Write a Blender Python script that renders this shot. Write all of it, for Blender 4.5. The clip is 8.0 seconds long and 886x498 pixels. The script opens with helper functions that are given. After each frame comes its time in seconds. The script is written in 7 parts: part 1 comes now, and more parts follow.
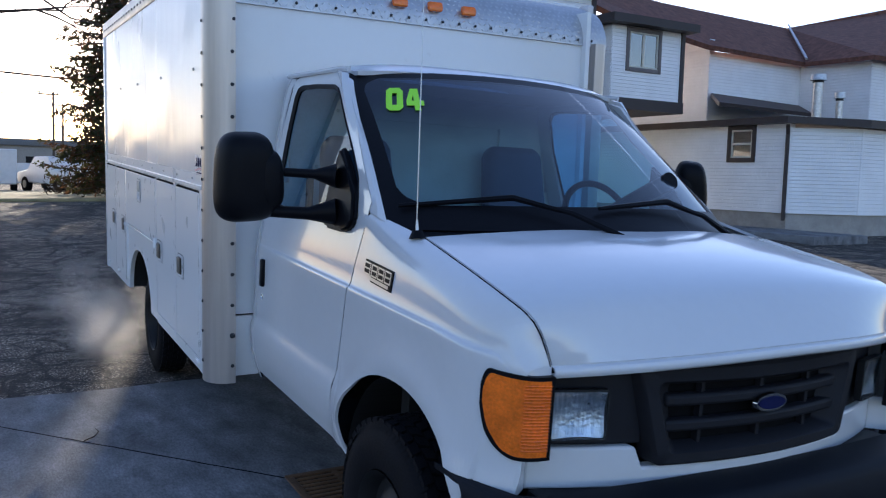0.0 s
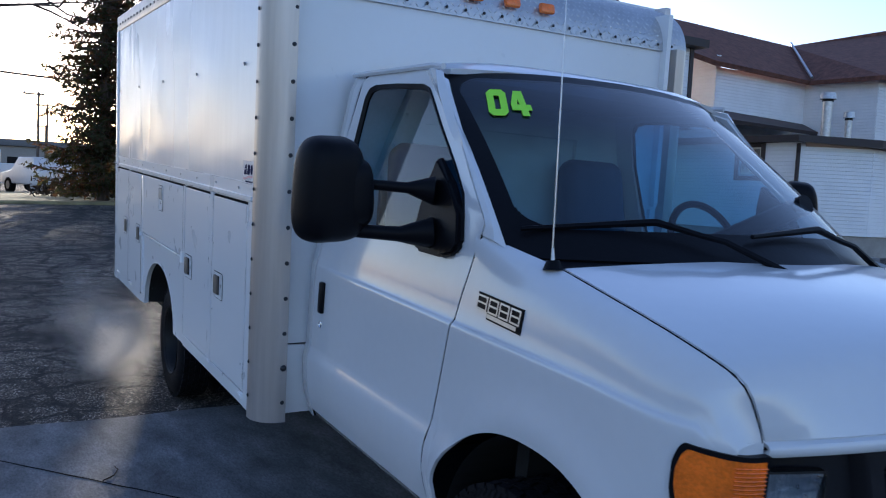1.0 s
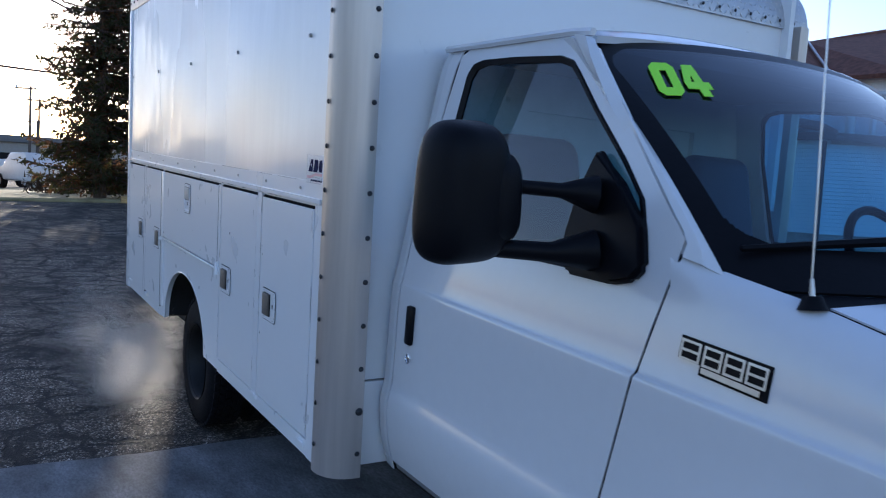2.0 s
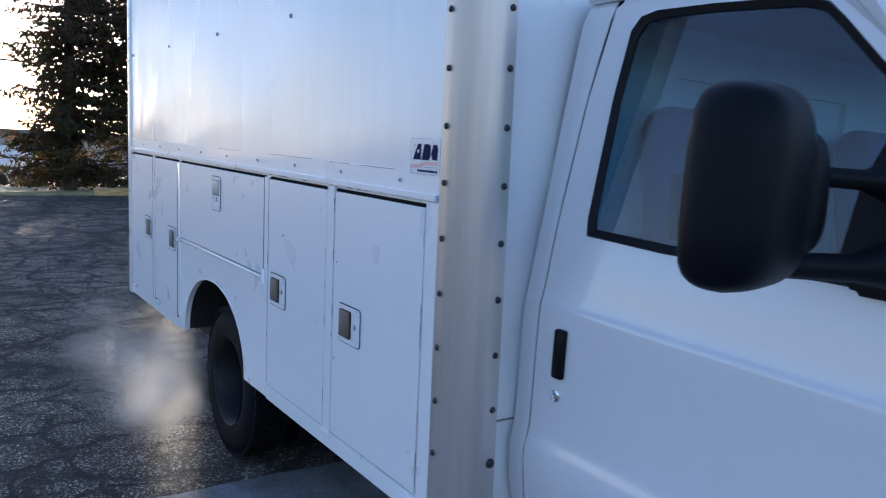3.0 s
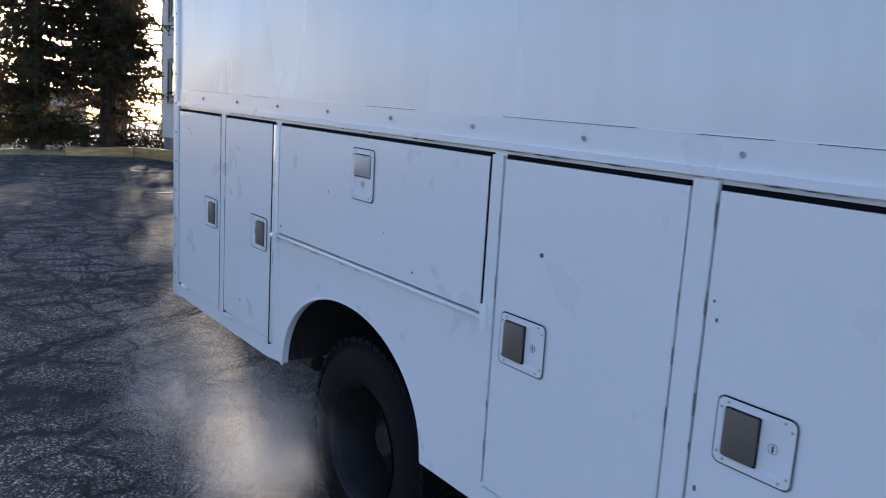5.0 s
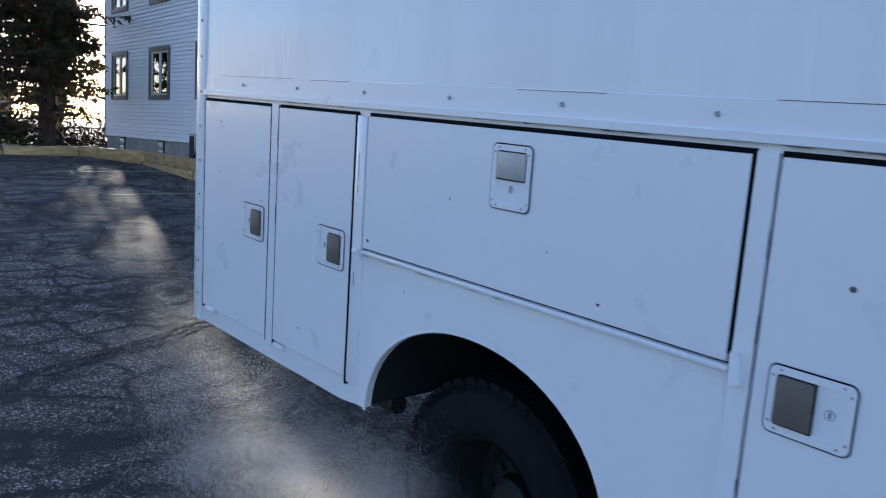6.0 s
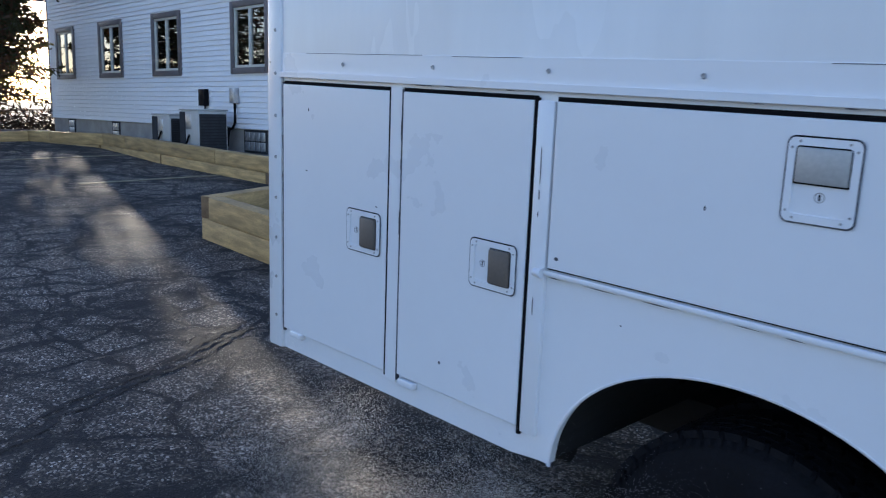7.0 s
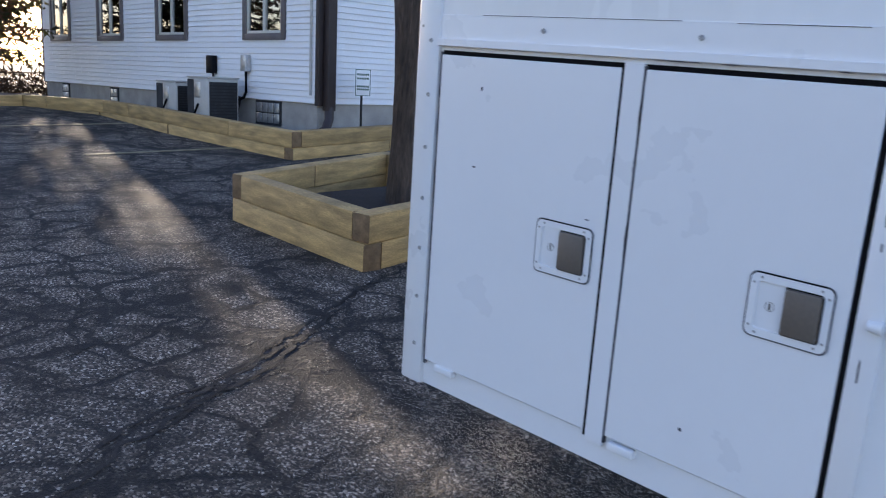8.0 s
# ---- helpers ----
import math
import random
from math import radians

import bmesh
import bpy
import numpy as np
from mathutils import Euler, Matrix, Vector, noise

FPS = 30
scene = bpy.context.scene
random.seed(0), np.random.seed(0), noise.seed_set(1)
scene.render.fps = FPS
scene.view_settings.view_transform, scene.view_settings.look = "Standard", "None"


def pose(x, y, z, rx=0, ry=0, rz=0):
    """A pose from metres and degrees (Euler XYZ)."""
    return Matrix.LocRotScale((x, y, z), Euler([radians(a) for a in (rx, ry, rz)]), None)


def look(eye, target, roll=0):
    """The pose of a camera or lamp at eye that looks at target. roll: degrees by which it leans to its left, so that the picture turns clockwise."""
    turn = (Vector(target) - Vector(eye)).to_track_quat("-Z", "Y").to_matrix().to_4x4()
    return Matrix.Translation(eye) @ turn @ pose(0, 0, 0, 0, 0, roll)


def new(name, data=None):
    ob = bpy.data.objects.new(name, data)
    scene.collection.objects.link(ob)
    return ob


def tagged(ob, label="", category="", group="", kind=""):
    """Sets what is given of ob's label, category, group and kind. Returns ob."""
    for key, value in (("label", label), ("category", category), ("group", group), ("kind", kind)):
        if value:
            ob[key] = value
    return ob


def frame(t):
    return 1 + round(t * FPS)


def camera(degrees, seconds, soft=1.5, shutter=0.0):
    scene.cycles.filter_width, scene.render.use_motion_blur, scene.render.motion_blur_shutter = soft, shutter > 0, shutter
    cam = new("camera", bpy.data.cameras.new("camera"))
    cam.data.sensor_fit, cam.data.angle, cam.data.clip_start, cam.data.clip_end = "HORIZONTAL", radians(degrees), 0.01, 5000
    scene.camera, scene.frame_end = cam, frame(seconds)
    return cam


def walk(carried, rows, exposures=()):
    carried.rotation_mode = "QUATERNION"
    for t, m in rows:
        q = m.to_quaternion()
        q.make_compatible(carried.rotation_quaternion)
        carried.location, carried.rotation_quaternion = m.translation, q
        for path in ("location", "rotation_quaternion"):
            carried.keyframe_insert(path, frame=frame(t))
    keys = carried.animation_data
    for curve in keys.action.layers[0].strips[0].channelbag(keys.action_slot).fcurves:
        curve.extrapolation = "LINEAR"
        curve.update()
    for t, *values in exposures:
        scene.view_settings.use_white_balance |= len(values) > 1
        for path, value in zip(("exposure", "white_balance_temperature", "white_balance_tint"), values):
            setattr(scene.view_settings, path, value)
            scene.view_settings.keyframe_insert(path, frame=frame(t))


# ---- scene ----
# The truck and its lot lie on a slope: rows and places below are in the lot's own frame, whose plane is z = 0,
# and SLOPE turns that frame so that z of the world is true up.
UP = Vector((0.018, 0.042, 1.0)).normalized()
SLOPE = UP.rotation_difference(Vector((0, 0, 1))).to_matrix().to_4x4()
LEVEL = Matrix.Identity(4)

cam = camera(55.8, 8.0, soft=1.1, shutter=0.2)
PATH = [
    (0, (0.186, -0.007, 1.789), (1.136, 1.734, 1.531), 1.85),
    (0.5, (0.151, 0.297, 1.775), (1.079, 2.050, 1.518), 3.49),
    (1, (0.033, 0.657, 1.768), (1.021, 2.380, 1.536), 3.24),
    (1.5, (0.023, 1.063, 1.724), (1.013, 2.784, 1.483), 3.08),
    (1.7, (0.035, 1.244, 1.731), (1.020, 2.969, 1.497), 3.26),
    (2.8, (-0.134, 2.137, 1.703), (0.956, 3.793, 1.440), 3.49),
    (3, (-0.109, 2.318, 1.688), (0.960, 3.987, 1.417), 2.43),
    (3.5, (-0.096, 2.731, 1.675), (0.938, 4.418, 1.385), 3.19),
    (4, (-0.167, 3.160, 1.659), (0.890, 4.832, 1.364), 2.52),
    (4.5, (-0.159, 3.586, 1.604), (0.942, 5.227, 1.296), 3.19),
    (4.7, (-0.155, 3.754, 1.627), (0.952, 5.385, 1.287), 3.22),
    (5.8, (-0.345, 4.613, 1.562), (0.923, 6.121, 1.222), 4.49),
    (6, (-0.320, 4.800, 1.536), (0.943, 6.312, 1.190), 3.85),
    (6.5, (-0.350, 5.221, 1.550), (0.915, 6.723, 1.173), 3.93),
    (7, (-0.448, 5.649, 1.537), (0.903, 7.064, 1.123), 2.13),
    (7.5, (-0.439, 6.079, 1.493), (0.944, 7.450, 1.037), 2.11),
    (8, (-0.446, 6.488, 1.504), (0.928, 7.862, 1.029), 3.60),
]
walk(cam, [(t, SLOPE @ look(eye, target, roll)) for t, eye, target, roll in PATH],
     exposures=[(0.0, 0.97, 5190, 27), (0.5, 0.82, 5060, 27), (1.5, 0.73, 4980, 26), (3.0, 1.24, 5040, 27), (3.5, 1.29, 5110, 28), (4.0, 1.37, 5250, 29.5), (4.5, 1.16, 5400, 31), (5.8, 1.12, 4880, 25), (6.5, 1.25, 4960, 25), (7.2, 1.29, 5120, 26), (8.0, 1.47, 5460, 30)])

# ---- daylight: low sun behind the conifers, clear sky ----
SUN_AZ, SUN_EL = 15.3, 9.2   # degrees: from +y towards +x, and above the horizon
world = bpy.data.worlds.new("sky")
scene.world = world
world.use_nodes = True
wn = world.node_tree.nodes
wl = world.node_tree.links
wn.clear()
w_out = wn.new("ShaderNodeOutputWorld")
w_bg = wn.new("ShaderNodeBackground")
w_sky = wn.new("ShaderNodeTexSky")
w_sky.sky_type = 'NISHITA'
w_sky.sun_disc = False
w_sky.sun_elevation = radians(SUN_EL)
w_sky.sun_rotation = radians(SUN_AZ)
w_sky.air_density = 1.0
w_sky.dust_density = 0.7
w_sky.ozone_density = 1.0
w_bg.inputs["Strength"].default_value = 0.15
wl.new(w_sky.outputs[0], w_bg.inputs[0])
wl.new(w_bg.outputs[0], w_out.inputs[0])

sun_data = bpy.data.lights.new("sun", 'SUN')
sun_data.energy = 5.0
sun_data.angle = radians(0.6)
sun_data.color = (1.0, 0.82, 0.46)
sun = new("sun", sun_data)
a, e = radians(SUN_AZ), radians(SUN_EL)
sun_way = Vector((math.sin(a) * math.cos(e), math.cos(a) * math.cos(e), math.sin(e)))
sun.matrix_basis = Matrix.Translation((0, 60, 30)) @ sun_way.to_track_quat("Z", "Y").to_matrix().to_4x4()

# ---- tools ----
BASES = {}


def thing(name, base, label, category, group="", frame=SLOPE):
    """An Empty at a thing's base; its parts are laid out in the frame (the sloping lot, or level ground)."""
    ob = new(name)
    ob.empty_display_size = 0.2
    ob.matrix_basis = frame @ Matrix.Translation(base)
    BASES[ob.name] = Vector(base)
    return tagged(ob, label, category, group)


def to_mesh(name, bm, mat, smooth=True):
    if isinstance(bm, bpy.types.Mesh):
        return bm
    bmesh.ops.recalc_face_normals(bm, faces=bm.faces[:])
    me = bpy.data.meshes.new(name)
    bm.to_mesh(me)
    bm.free()
    for m in (mat if isinstance(mat, (list, tuple)) else [mat]):
        me.materials.append(m)
    if smooth:
        me.shade_smooth()
        me.set_sharp_from_angle(angle=radians(38))
    return me


def face_out(me, middle):
    """Turns an open sheet so that its faces look away from a thing's middle; its thickness then goes inwards."""
    if sum((f.center - middle).dot(f.normal) * f.area for f in me.polygons) < 0:
        me.flip_normals()


def part(name, bm, mat, parent, label="", m=None, smooth=True, thick=0.0, bevel=0.0):
    """One mesh under a thing (an Empty) or under a part; its mesh is laid out in the thing's frame."""
    ob = new(name, to_mesh(name, bm, mat, smooth))
    ob.parent = parent
    if parent.data is None:
        ob.matrix_parent_inverse = Matrix.Translation(-BASES[parent.name])
    if m is not None:
        ob.matrix_basis = m
    if thick:
        face_out(ob.data, BASES.get(parent.name, Vector((C, 4.0, 1.2))) + Vector((0, 0, 1.2)))
        shell = bmesh.new()
        shell.from_mesh(ob.data)
        shell.normal_update()
        bmesh.ops.solidify(shell, geom=shell.faces[:], thickness=abs(thick))
        shell.to_mesh(ob.data)
        shell.free()
        if smooth:
            # keeps the rims crisp
            ob.data.shade_smooth()
            ob.data.set_sharp_from_angle(angle=radians(42))
    if bevel:
        b = ob.modifiers.new("edges", 'BEVEL')
        b.width, b.segments, b.limit_method, b.angle_limit = bevel, 2, 'ANGLE', radians(40)
    if label:
        tagged(ob, label)
    return ob


def single(name, bm, mat, label="", category="", group="", kind="", frame=SLOPE, smooth=True, thick=0.0, m=None):
    """A thing or a piece of the setting that is one mesh."""
    ob = new(name, to_mesh(name, bm, mat, smooth))
    ob.matrix_basis = frame @ (m or LEVEL)
    if thick:
        s = ob.modifiers.new("thickness", 'SOLIDIFY')
        s.thickness, s.offset = thick, -1.0
    return tagged(ob, label, category, group, kind)


def under(name, me, parent, m, label=""):
    """A piece on shared mesh data under a piece of the setting or a part, at pose m."""
    ob = new(name, me)
    ob.parent = parent
    ob.matrix_basis = m
    if label:
        tagged(ob, label)
    return ob


def box(bm, lo, hi, bevel=0.0, m=None, seg=2):
    r = bmesh.ops.create_cube(bm, size=1.0)
    vs = r["verts"]
    bmesh.ops.scale(bm, vec=[hi[i] - lo[i] for i in range(3)], verts=vs)
    bmesh.ops.translate(bm, vec=[(hi[i] + lo[i]) / 2 for i in range(3)], verts=vs)
    if bevel:
        es = list({e for v in vs for e in v.link_edges})
        r2 = bmesh.ops.bevel(bm, geom=es, offset=bevel, segments=seg, affect='EDGES', profile=0.5)
        vs = list({v for f in r2["faces"] for v in f.verts} | {v for v in vs if v.is_valid})
    if m is not None:
        bmesh.ops.transform(bm, matrix=m, verts=vs)
    return vs


def one_box(lo, hi, bevel=0.0, m=None, seg=2):
    bm = bmesh.new()
    box(bm, lo, hi, bevel, m, seg)
    return bm


def rod(bm, a, b, r0, r1=None, n=10):
    a, b = Vector(a), Vector(b)
    r1 = r0 if r1 is None else r1
    d = b - a
    q = d.to_track_quat("Z", "Y").to_matrix().to_4x4()
    r = bmesh.ops.create_cone(bm, cap_ends=True, segments=n, radius1=r0, radius2=r1, depth=d.length)
    bmesh.ops.transform(bm, matrix=Matrix.Translation((a + b) / 2) @ q, verts=r["verts"])
    return r["verts"]


def one_rod(a, b, r0, r1=None, n=10):
    bm = bmesh.new()
    rod(bm, a, b, r0, r1, n)
    return bm


def pipe(bm, pts, r, n=8):
    """A tube of even or changing radius along points."""
    rs = r if isinstance(r, (list, tuple)) else [r] * len(pts)
    pts = [Vector(p) for p in pts]
    rings = []
    for i, p in enumerate(pts):
        d = (pts[min(i + 1, len(pts) - 1)] - pts[max(i - 1, 0)]).normalized()
        side = d.cross(Vector((0, 0, 1)))
        if side.length < 1e-3:
            side = d.cross(Vector((1, 0, 0)))
        side.normalize()
        up = side.cross(d)
        rings.append([bm.verts.new(p + rs[i] * (math.cos(k * math.tau / n) * side + math.sin(k * math.tau / n) * up)) for k in range(n)])
    for a, b in zip(rings, rings[1:]):
        for k in range(n):
            bm.faces.new((a[k], a[(k + 1) % n], b[(k + 1) % n], b[k]))
    bm.faces.new(rings[0])
    bm.faces.new(rings[-1])


def grid(bm, fn, nu, nv):
    """A sheet fn(u, v) for u, v in 0..1."""
    vs = [[bm.verts.new(fn(i / nu, j / nv)) for j in range(nv + 1)] for i in range(nu + 1)]
    for i in range(nu):
        for j in range(nv):
            bm.faces.new((vs[i][j], vs[i + 1][j], vs[i + 1][j + 1], vs[i][j + 1]))
    return vs


def spin(bm, profile, n=32):
    """A ring or disc round the x axis from (x, radius) pairs, closed into a loop when its ends meet."""
    rings = []
    for x, r in profile:
        if r < 1e-6:
            rings.append([bm.verts.new((x, 0, 0))])
        else:
            rings.append([bm.verts.new((x, r * math.cos(k * math.tau / n), r * math.sin(k * math.tau / n))) for k in range(n)])
    for a, b in zip(rings, rings[1:]):
        for k in range(n):
            j = (k + 1) % n
            if len(a) == 1 and len(b) == 1:
                continue
            if len(a) == 1:
                bm.faces.new((a[0], b[k], b[j]))
            elif len(b) == 1:
                bm.faces.new((a[k], b[0], a[j]))
            else:
                bm.faces.new((a[k], b[k], b[j], a[j]))


def lerp(table, x):
    """Piecewise linear in a table of (x, value)."""
    if x <= table[0][0]:
        return table[0][1]
    for (x0, v0), (x1, v1) in zip(table, table[1:]):
        if x <= x1:
            return v0 + (v1 - v0) * (x - x0) / (x1 - x0)
    return table[-1][1]


def ease(t):
    t = min(1.0, max(0.0, t))
    return t * t * (3 - 2 * t)


def outline_plate(pts, x0, x1):
    """A plate with the outline (y, z) between two x planes."""
    bm = bmesh.new()
    a = [bm.verts.new((x0, y, z)) for y, z in pts]
    b = [bm.verts.new((x1, y, z)) for y, z in pts]
    bm.faces.new(a)
    bm.faces.new(b)
    for i in range(len(pts)):
        j = (i + 1) % len(pts)
        bm.faces.new((a[i], a[j], b[j], b[i]))
    return bm


def rounded(y0, y1, z0, z1, r, n=4):
    pts = []
    for cy, cz, a0 in ((y1 - r, z1 - r, 0), (y0 + r, z1 - r, 90), (y0 + r, z0 + r, 180), (y1 - r, z0 + r, 270)):
        for k in range(n + 1):
            a = radians(a0 + 90 * k / n)
            pts.append((cy + r * math.cos(a), cz + r * math.sin(a)))
    return pts


def frame_ring(outer, inner, x0, x1):
    """A flat ring between two outlines of as many points, x0 to x1 deep."""
    bm = bmesh.new()
    n = len(outer)
    rows = [[bm.verts.new((x, y, z)) for y, z in pts] for pts, x in ((outer, x0), (outer, x1), (inner, x1), (inner, x0))]
    for a, b in zip(rows, rows[1:] + rows[:1]):
        for i in range(n):
            j = (i + 1) % n
            bm.faces.new((a[i], a[j], b[j], b[i]))
    return bm


# ---- materials ----
def material(name, color, rough=0.5, metal=0.0, vary=0.08, scale=6.0, fine=60.0, bump=0.05, dark=None, dirt=0.0, spec=0.5, stretch=(1, 1, 1), coat=0.0, random=0.0):
    """Paint, plastic, metal, wood or stone: two scales of tone, wear stains and fine relief."""
    m = bpy.data.materials.new(name)
    m.use_nodes = True
    n, l = m.node_tree.nodes, m.node_tree.links
    p = n["Principled BSDF"]
    tc = n.new("ShaderNodeTexCoord")
    mp = n.new("ShaderNodeMapping")
    mp.inputs["Scale"].default_value = stretch
    l.new(tc.outputs["Object"], mp.inputs["Vector"])
    big = n.new("ShaderNodeTexNoise")
    big.inputs["Scale"].default_value = scale
    big.inputs["Detail"].default_value = 5
    small = n.new("ShaderNodeTexNoise")
    small.inputs["Scale"].default_value = fine
    small.inputs["Detail"].default_value = 3
    for t in (big, small):
        l.new(mp.outputs[0], t.inputs["Vector"])
    ramp = n.new("ShaderNodeMapRange")
    ramp.inputs["From Min"].default_value = 0.3
    ramp.inputs["From Max"].default_value = 0.7
    ramp.inputs["To Min"].default_value = 1 - vary
    ramp.inputs["To Max"].default_value = 1 + vary
    l.new(big.outputs["Fac"], ramp.inputs["Value"])
    ramp2 = n.new("ShaderNodeMapRange")
    ramp2.inputs["From Min"].default_value = 0.3
    ramp2.inputs["From Max"].default_value = 0.7
    ramp2.inputs["To Min"].default_value = 1 - vary * 0.6
    ramp2.inputs["To Max"].default_value = 1 + vary * 0.6
    l.new(small.outputs["Fac"], ramp2.inputs["Value"])
    mul = n.new("ShaderNodeMath")
    mul.operation = 'MULTIPLY'
    l.new(ramp.outputs[0], mul.inputs[0])
    l.new(ramp2.outputs[0], mul.inputs[1])
    last = mul.outputs[0]
    if random:
        info = n.new("ShaderNodeObjectInfo")
        rr = n.new("ShaderNodeMapRange")
        rr.inputs["To Min"].default_value = 1 - random
        rr.inputs["To Max"].default_value = 1 + random
        l.new(info.outputs["Random"], rr.inputs["Value"])
        mul2 = n.new("ShaderNodeMath")
        mul2.operation = 'MULTIPLY'
        l.new(last, mul2.inputs[0])
        l.new(rr.outputs[0], mul2.inputs[1])
        last = mul2.outputs[0]
    tone = n.new("ShaderNodeVectorMath")
    tone.operation = 'SCALE'
    tone.inputs[0].default_value = color
    l.new(last, tone.inputs["Scale"])
    col = tone.outputs[0]
    if dirt:
        st = n.new("ShaderNodeTexNoise")
        st.inputs["Scale"].default_value = scale * 0.6
        st.inputs["Detail"].default_value = 9
        st.inputs["Roughness"].default_value = 0.7
        l.new(mp.outputs[0], st.inputs["Vector"])
        sr = n.new("ShaderNodeMapRange")
        sr.inputs["From Min"].default_value = 0.52
        sr.inputs["From Max"].default_value = 0.75
        sr.inputs["To Max"].default_value = dirt
        l.new(st.outputs["Fac"], sr.inputs["Value"])
        mix = n.new("ShaderNodeMix")
        mix.data_type = 'RGBA'
        mix.inputs["B"].default_value = (*(dark or (0.12, 0.1, 0.08)), 1)
        l.new(sr.outputs[0], mix.inputs["Factor"])
        l.new(col, mix.inputs["A"])
        col = mix.outputs["Result"]
    l.new(col, p.inputs["Base Color"])
    rg = n.new("ShaderNodeMapRange")
    rg.inputs["To Min"].default_value = max(0.02, rough - 0.08)
    rg.inputs["To Max"].default_value = min(1.0, rough + 0.08)
    l.new(big.outputs["Fac"], rg.inputs["Value"])
    l.new(rg.outputs[0], p.inputs["Roughness"])
    p.inputs["Metallic"].default_value = metal
    p.inputs["Specular IOR Level"].default_value = spec
    p.inputs["Coat Weight"].default_value = coat
    p.inputs["Coat Roughness"].default_value = 0.04
    if bump:
        b = n.new("ShaderNodeBump")
        b.inputs["Strength"].default_value = bump
        b.inputs["Distance"].default_value = 0.01
        l.new(small.outputs["Fac"], b.inputs["Height"])
        l.new(b.outputs[0], p.inputs["Normal"])
    return m


def glass(name, tint, gloss=0.02, ior=1.5, band=None):
    """A clear or tinted pane: sees through, mirrors the sky by its angle."""
    m = bpy.data.materials.new(name)
    m.use_nodes = True
    n, l = m.node_tree.nodes, m.node_tree.links
    n.clear()
    out = n.new("ShaderNodeOutputMaterial")
    tr = n.new("ShaderNodeBsdfTransparent")
    tr.inputs[0].default_value = (*tint, 1)
    if band:
        # a dark tinted band across the head of the glass
        tc = n.new("ShaderNodeTexCoord")
        sep = n.new("ShaderNodeSeparateXYZ")
        l.new(tc.outputs["Object"], sep.inputs[0])
        mr = n.new("ShaderNodeMapRange")
        mr.inputs["From Min"].default_value, mr.inputs["From Max"].default_value = band
        l.new(sep.outputs["Z"], mr.inputs["Value"])
        mx = n.new("ShaderNodeMix")
        mx.data_type = 'RGBA'
        mx.inputs["A"].default_value = (*tint, 1)
        mx.inputs["B"].default_value = (0.07, 0.13, 0.26, 1)
        l.new(mr.outputs[0], mx.inputs["Factor"])
        l.new(mx.outputs["Result"], tr.inputs[0])
    gl = n.new("ShaderNodeBsdfGlossy")
    gl.inputs["Roughness"].default_value = gloss
    lw = n.new("ShaderNodeLayerWeight")
    lw.inputs["Blend"].default_value = 0.5
    pw = n.new("ShaderNodeMath")
    pw.operation = 'POWER'
    pw.inputs[1].default_value = 5.0
    l.new(lw.outputs["Facing"], pw.inputs[0])
    f0 = ((ior - 1) / (ior + 1)) ** 2
    fr = n.new("ShaderNodeMath")
    fr.operation = 'MULTIPLY_ADD'
    fr.inputs[1].default_value, fr.inputs[2].default_value = 1 - f0, f0
    l.new(pw.outputs[0], fr.inputs[0])
    mix = n.new("ShaderNodeMixShader")
    l.new(fr.outputs[0], mix.inputs[0])
    l.new(tr.outputs[0], mix.inputs[1])
    l.new(gl.outputs[0], mix.inputs[2])
    l.new(mix.outputs[0], out.inputs[0])
    return m


PAINT = material("white_paint", (0.70, 0.70, 0.705), 0.15, vary=0.015, scale=2.0, fine=25, bump=0.006, coat=0.4, dirt=0.02, dark=(0.45, 0.43, 0.4))
BODY = material("white_body_paint", (0.79, 0.79, 0.79), 0.30, vary=0.008, scale=5.0, fine=28, bump=0.02, coat=0.2)
PANEL = material("white_glossy_panel", (0.81, 0.81, 0.80), 0.27, vary=0.04, scale=1.2, fine=11, bump=0.16, stretch=(1, 1, 0.2), dirt=0.12, dark=(0.4, 0.36, 0.3), coat=0.12)
GAP = material("dark_gap", (0.006, 0.006, 0.007), 0.95, vary=0.2, spec=0.1)
BLACK = material("black_plastic", (0.006, 0.006, 0.008), 0.42, spec=0.10, vary=0.15, bump=0.12, fine=400)
BUMPER = material("dark_bumper_plastic", (0.010, 0.011, 0.015), 0.6, spec=0.14, vary=0.15, bump=0.08, fine=200)
GREY_PLASTIC = material("dark_grey_plastic", (0.015, 0.015, 0.019), 0.6, spec=0.22, vary=0.12, bump=0.1, fine=300)
TRIM_BLACK = material("black_gloss_trim", (0.007, 0.007, 0.009), 0.35, vary=0.1, spec=0.12)
RUBBER = material("rubber", (0.007, 0.007, 0.009), 0.75, spec=0.12, vary=0.25, scale=9, bump=0.2, fine=120, dirt=0.12, dark=(0.028, 0.025, 0.022))
STEEL = material("dark_steel", (0.010, 0.010, 0.011), 0.6, metal=0.2, vary=0.25, dirt=0.3, dark=(0.04, 0.032, 0.026))
BOWL = material("lamp_reflector", (0.70, 0.72, 0.74), 0.30, metal=0.85, vary=0.20, scale=22, fine=70, bump=0.5)
HUB = material("hub_steel", (0.55, 0.55, 0.55), 0.35, metal=0.9, vary=0.1)
ALU = material("raw_aluminium", (0.58, 0.53, 0.49), 0.38, metal=0.6, vary=0.14, scale=5, fine=30, bump=0.02, stretch=(1, 1, 0.06), dirt=0.35, dark=(0.36, 0.32, 0.27))
PALE_METAL = material("pale_brushed_metal", (0.46, 0.45, 0.42), 0.50, metal=0.2, vary=0.1, fine=120, bump=0.02)
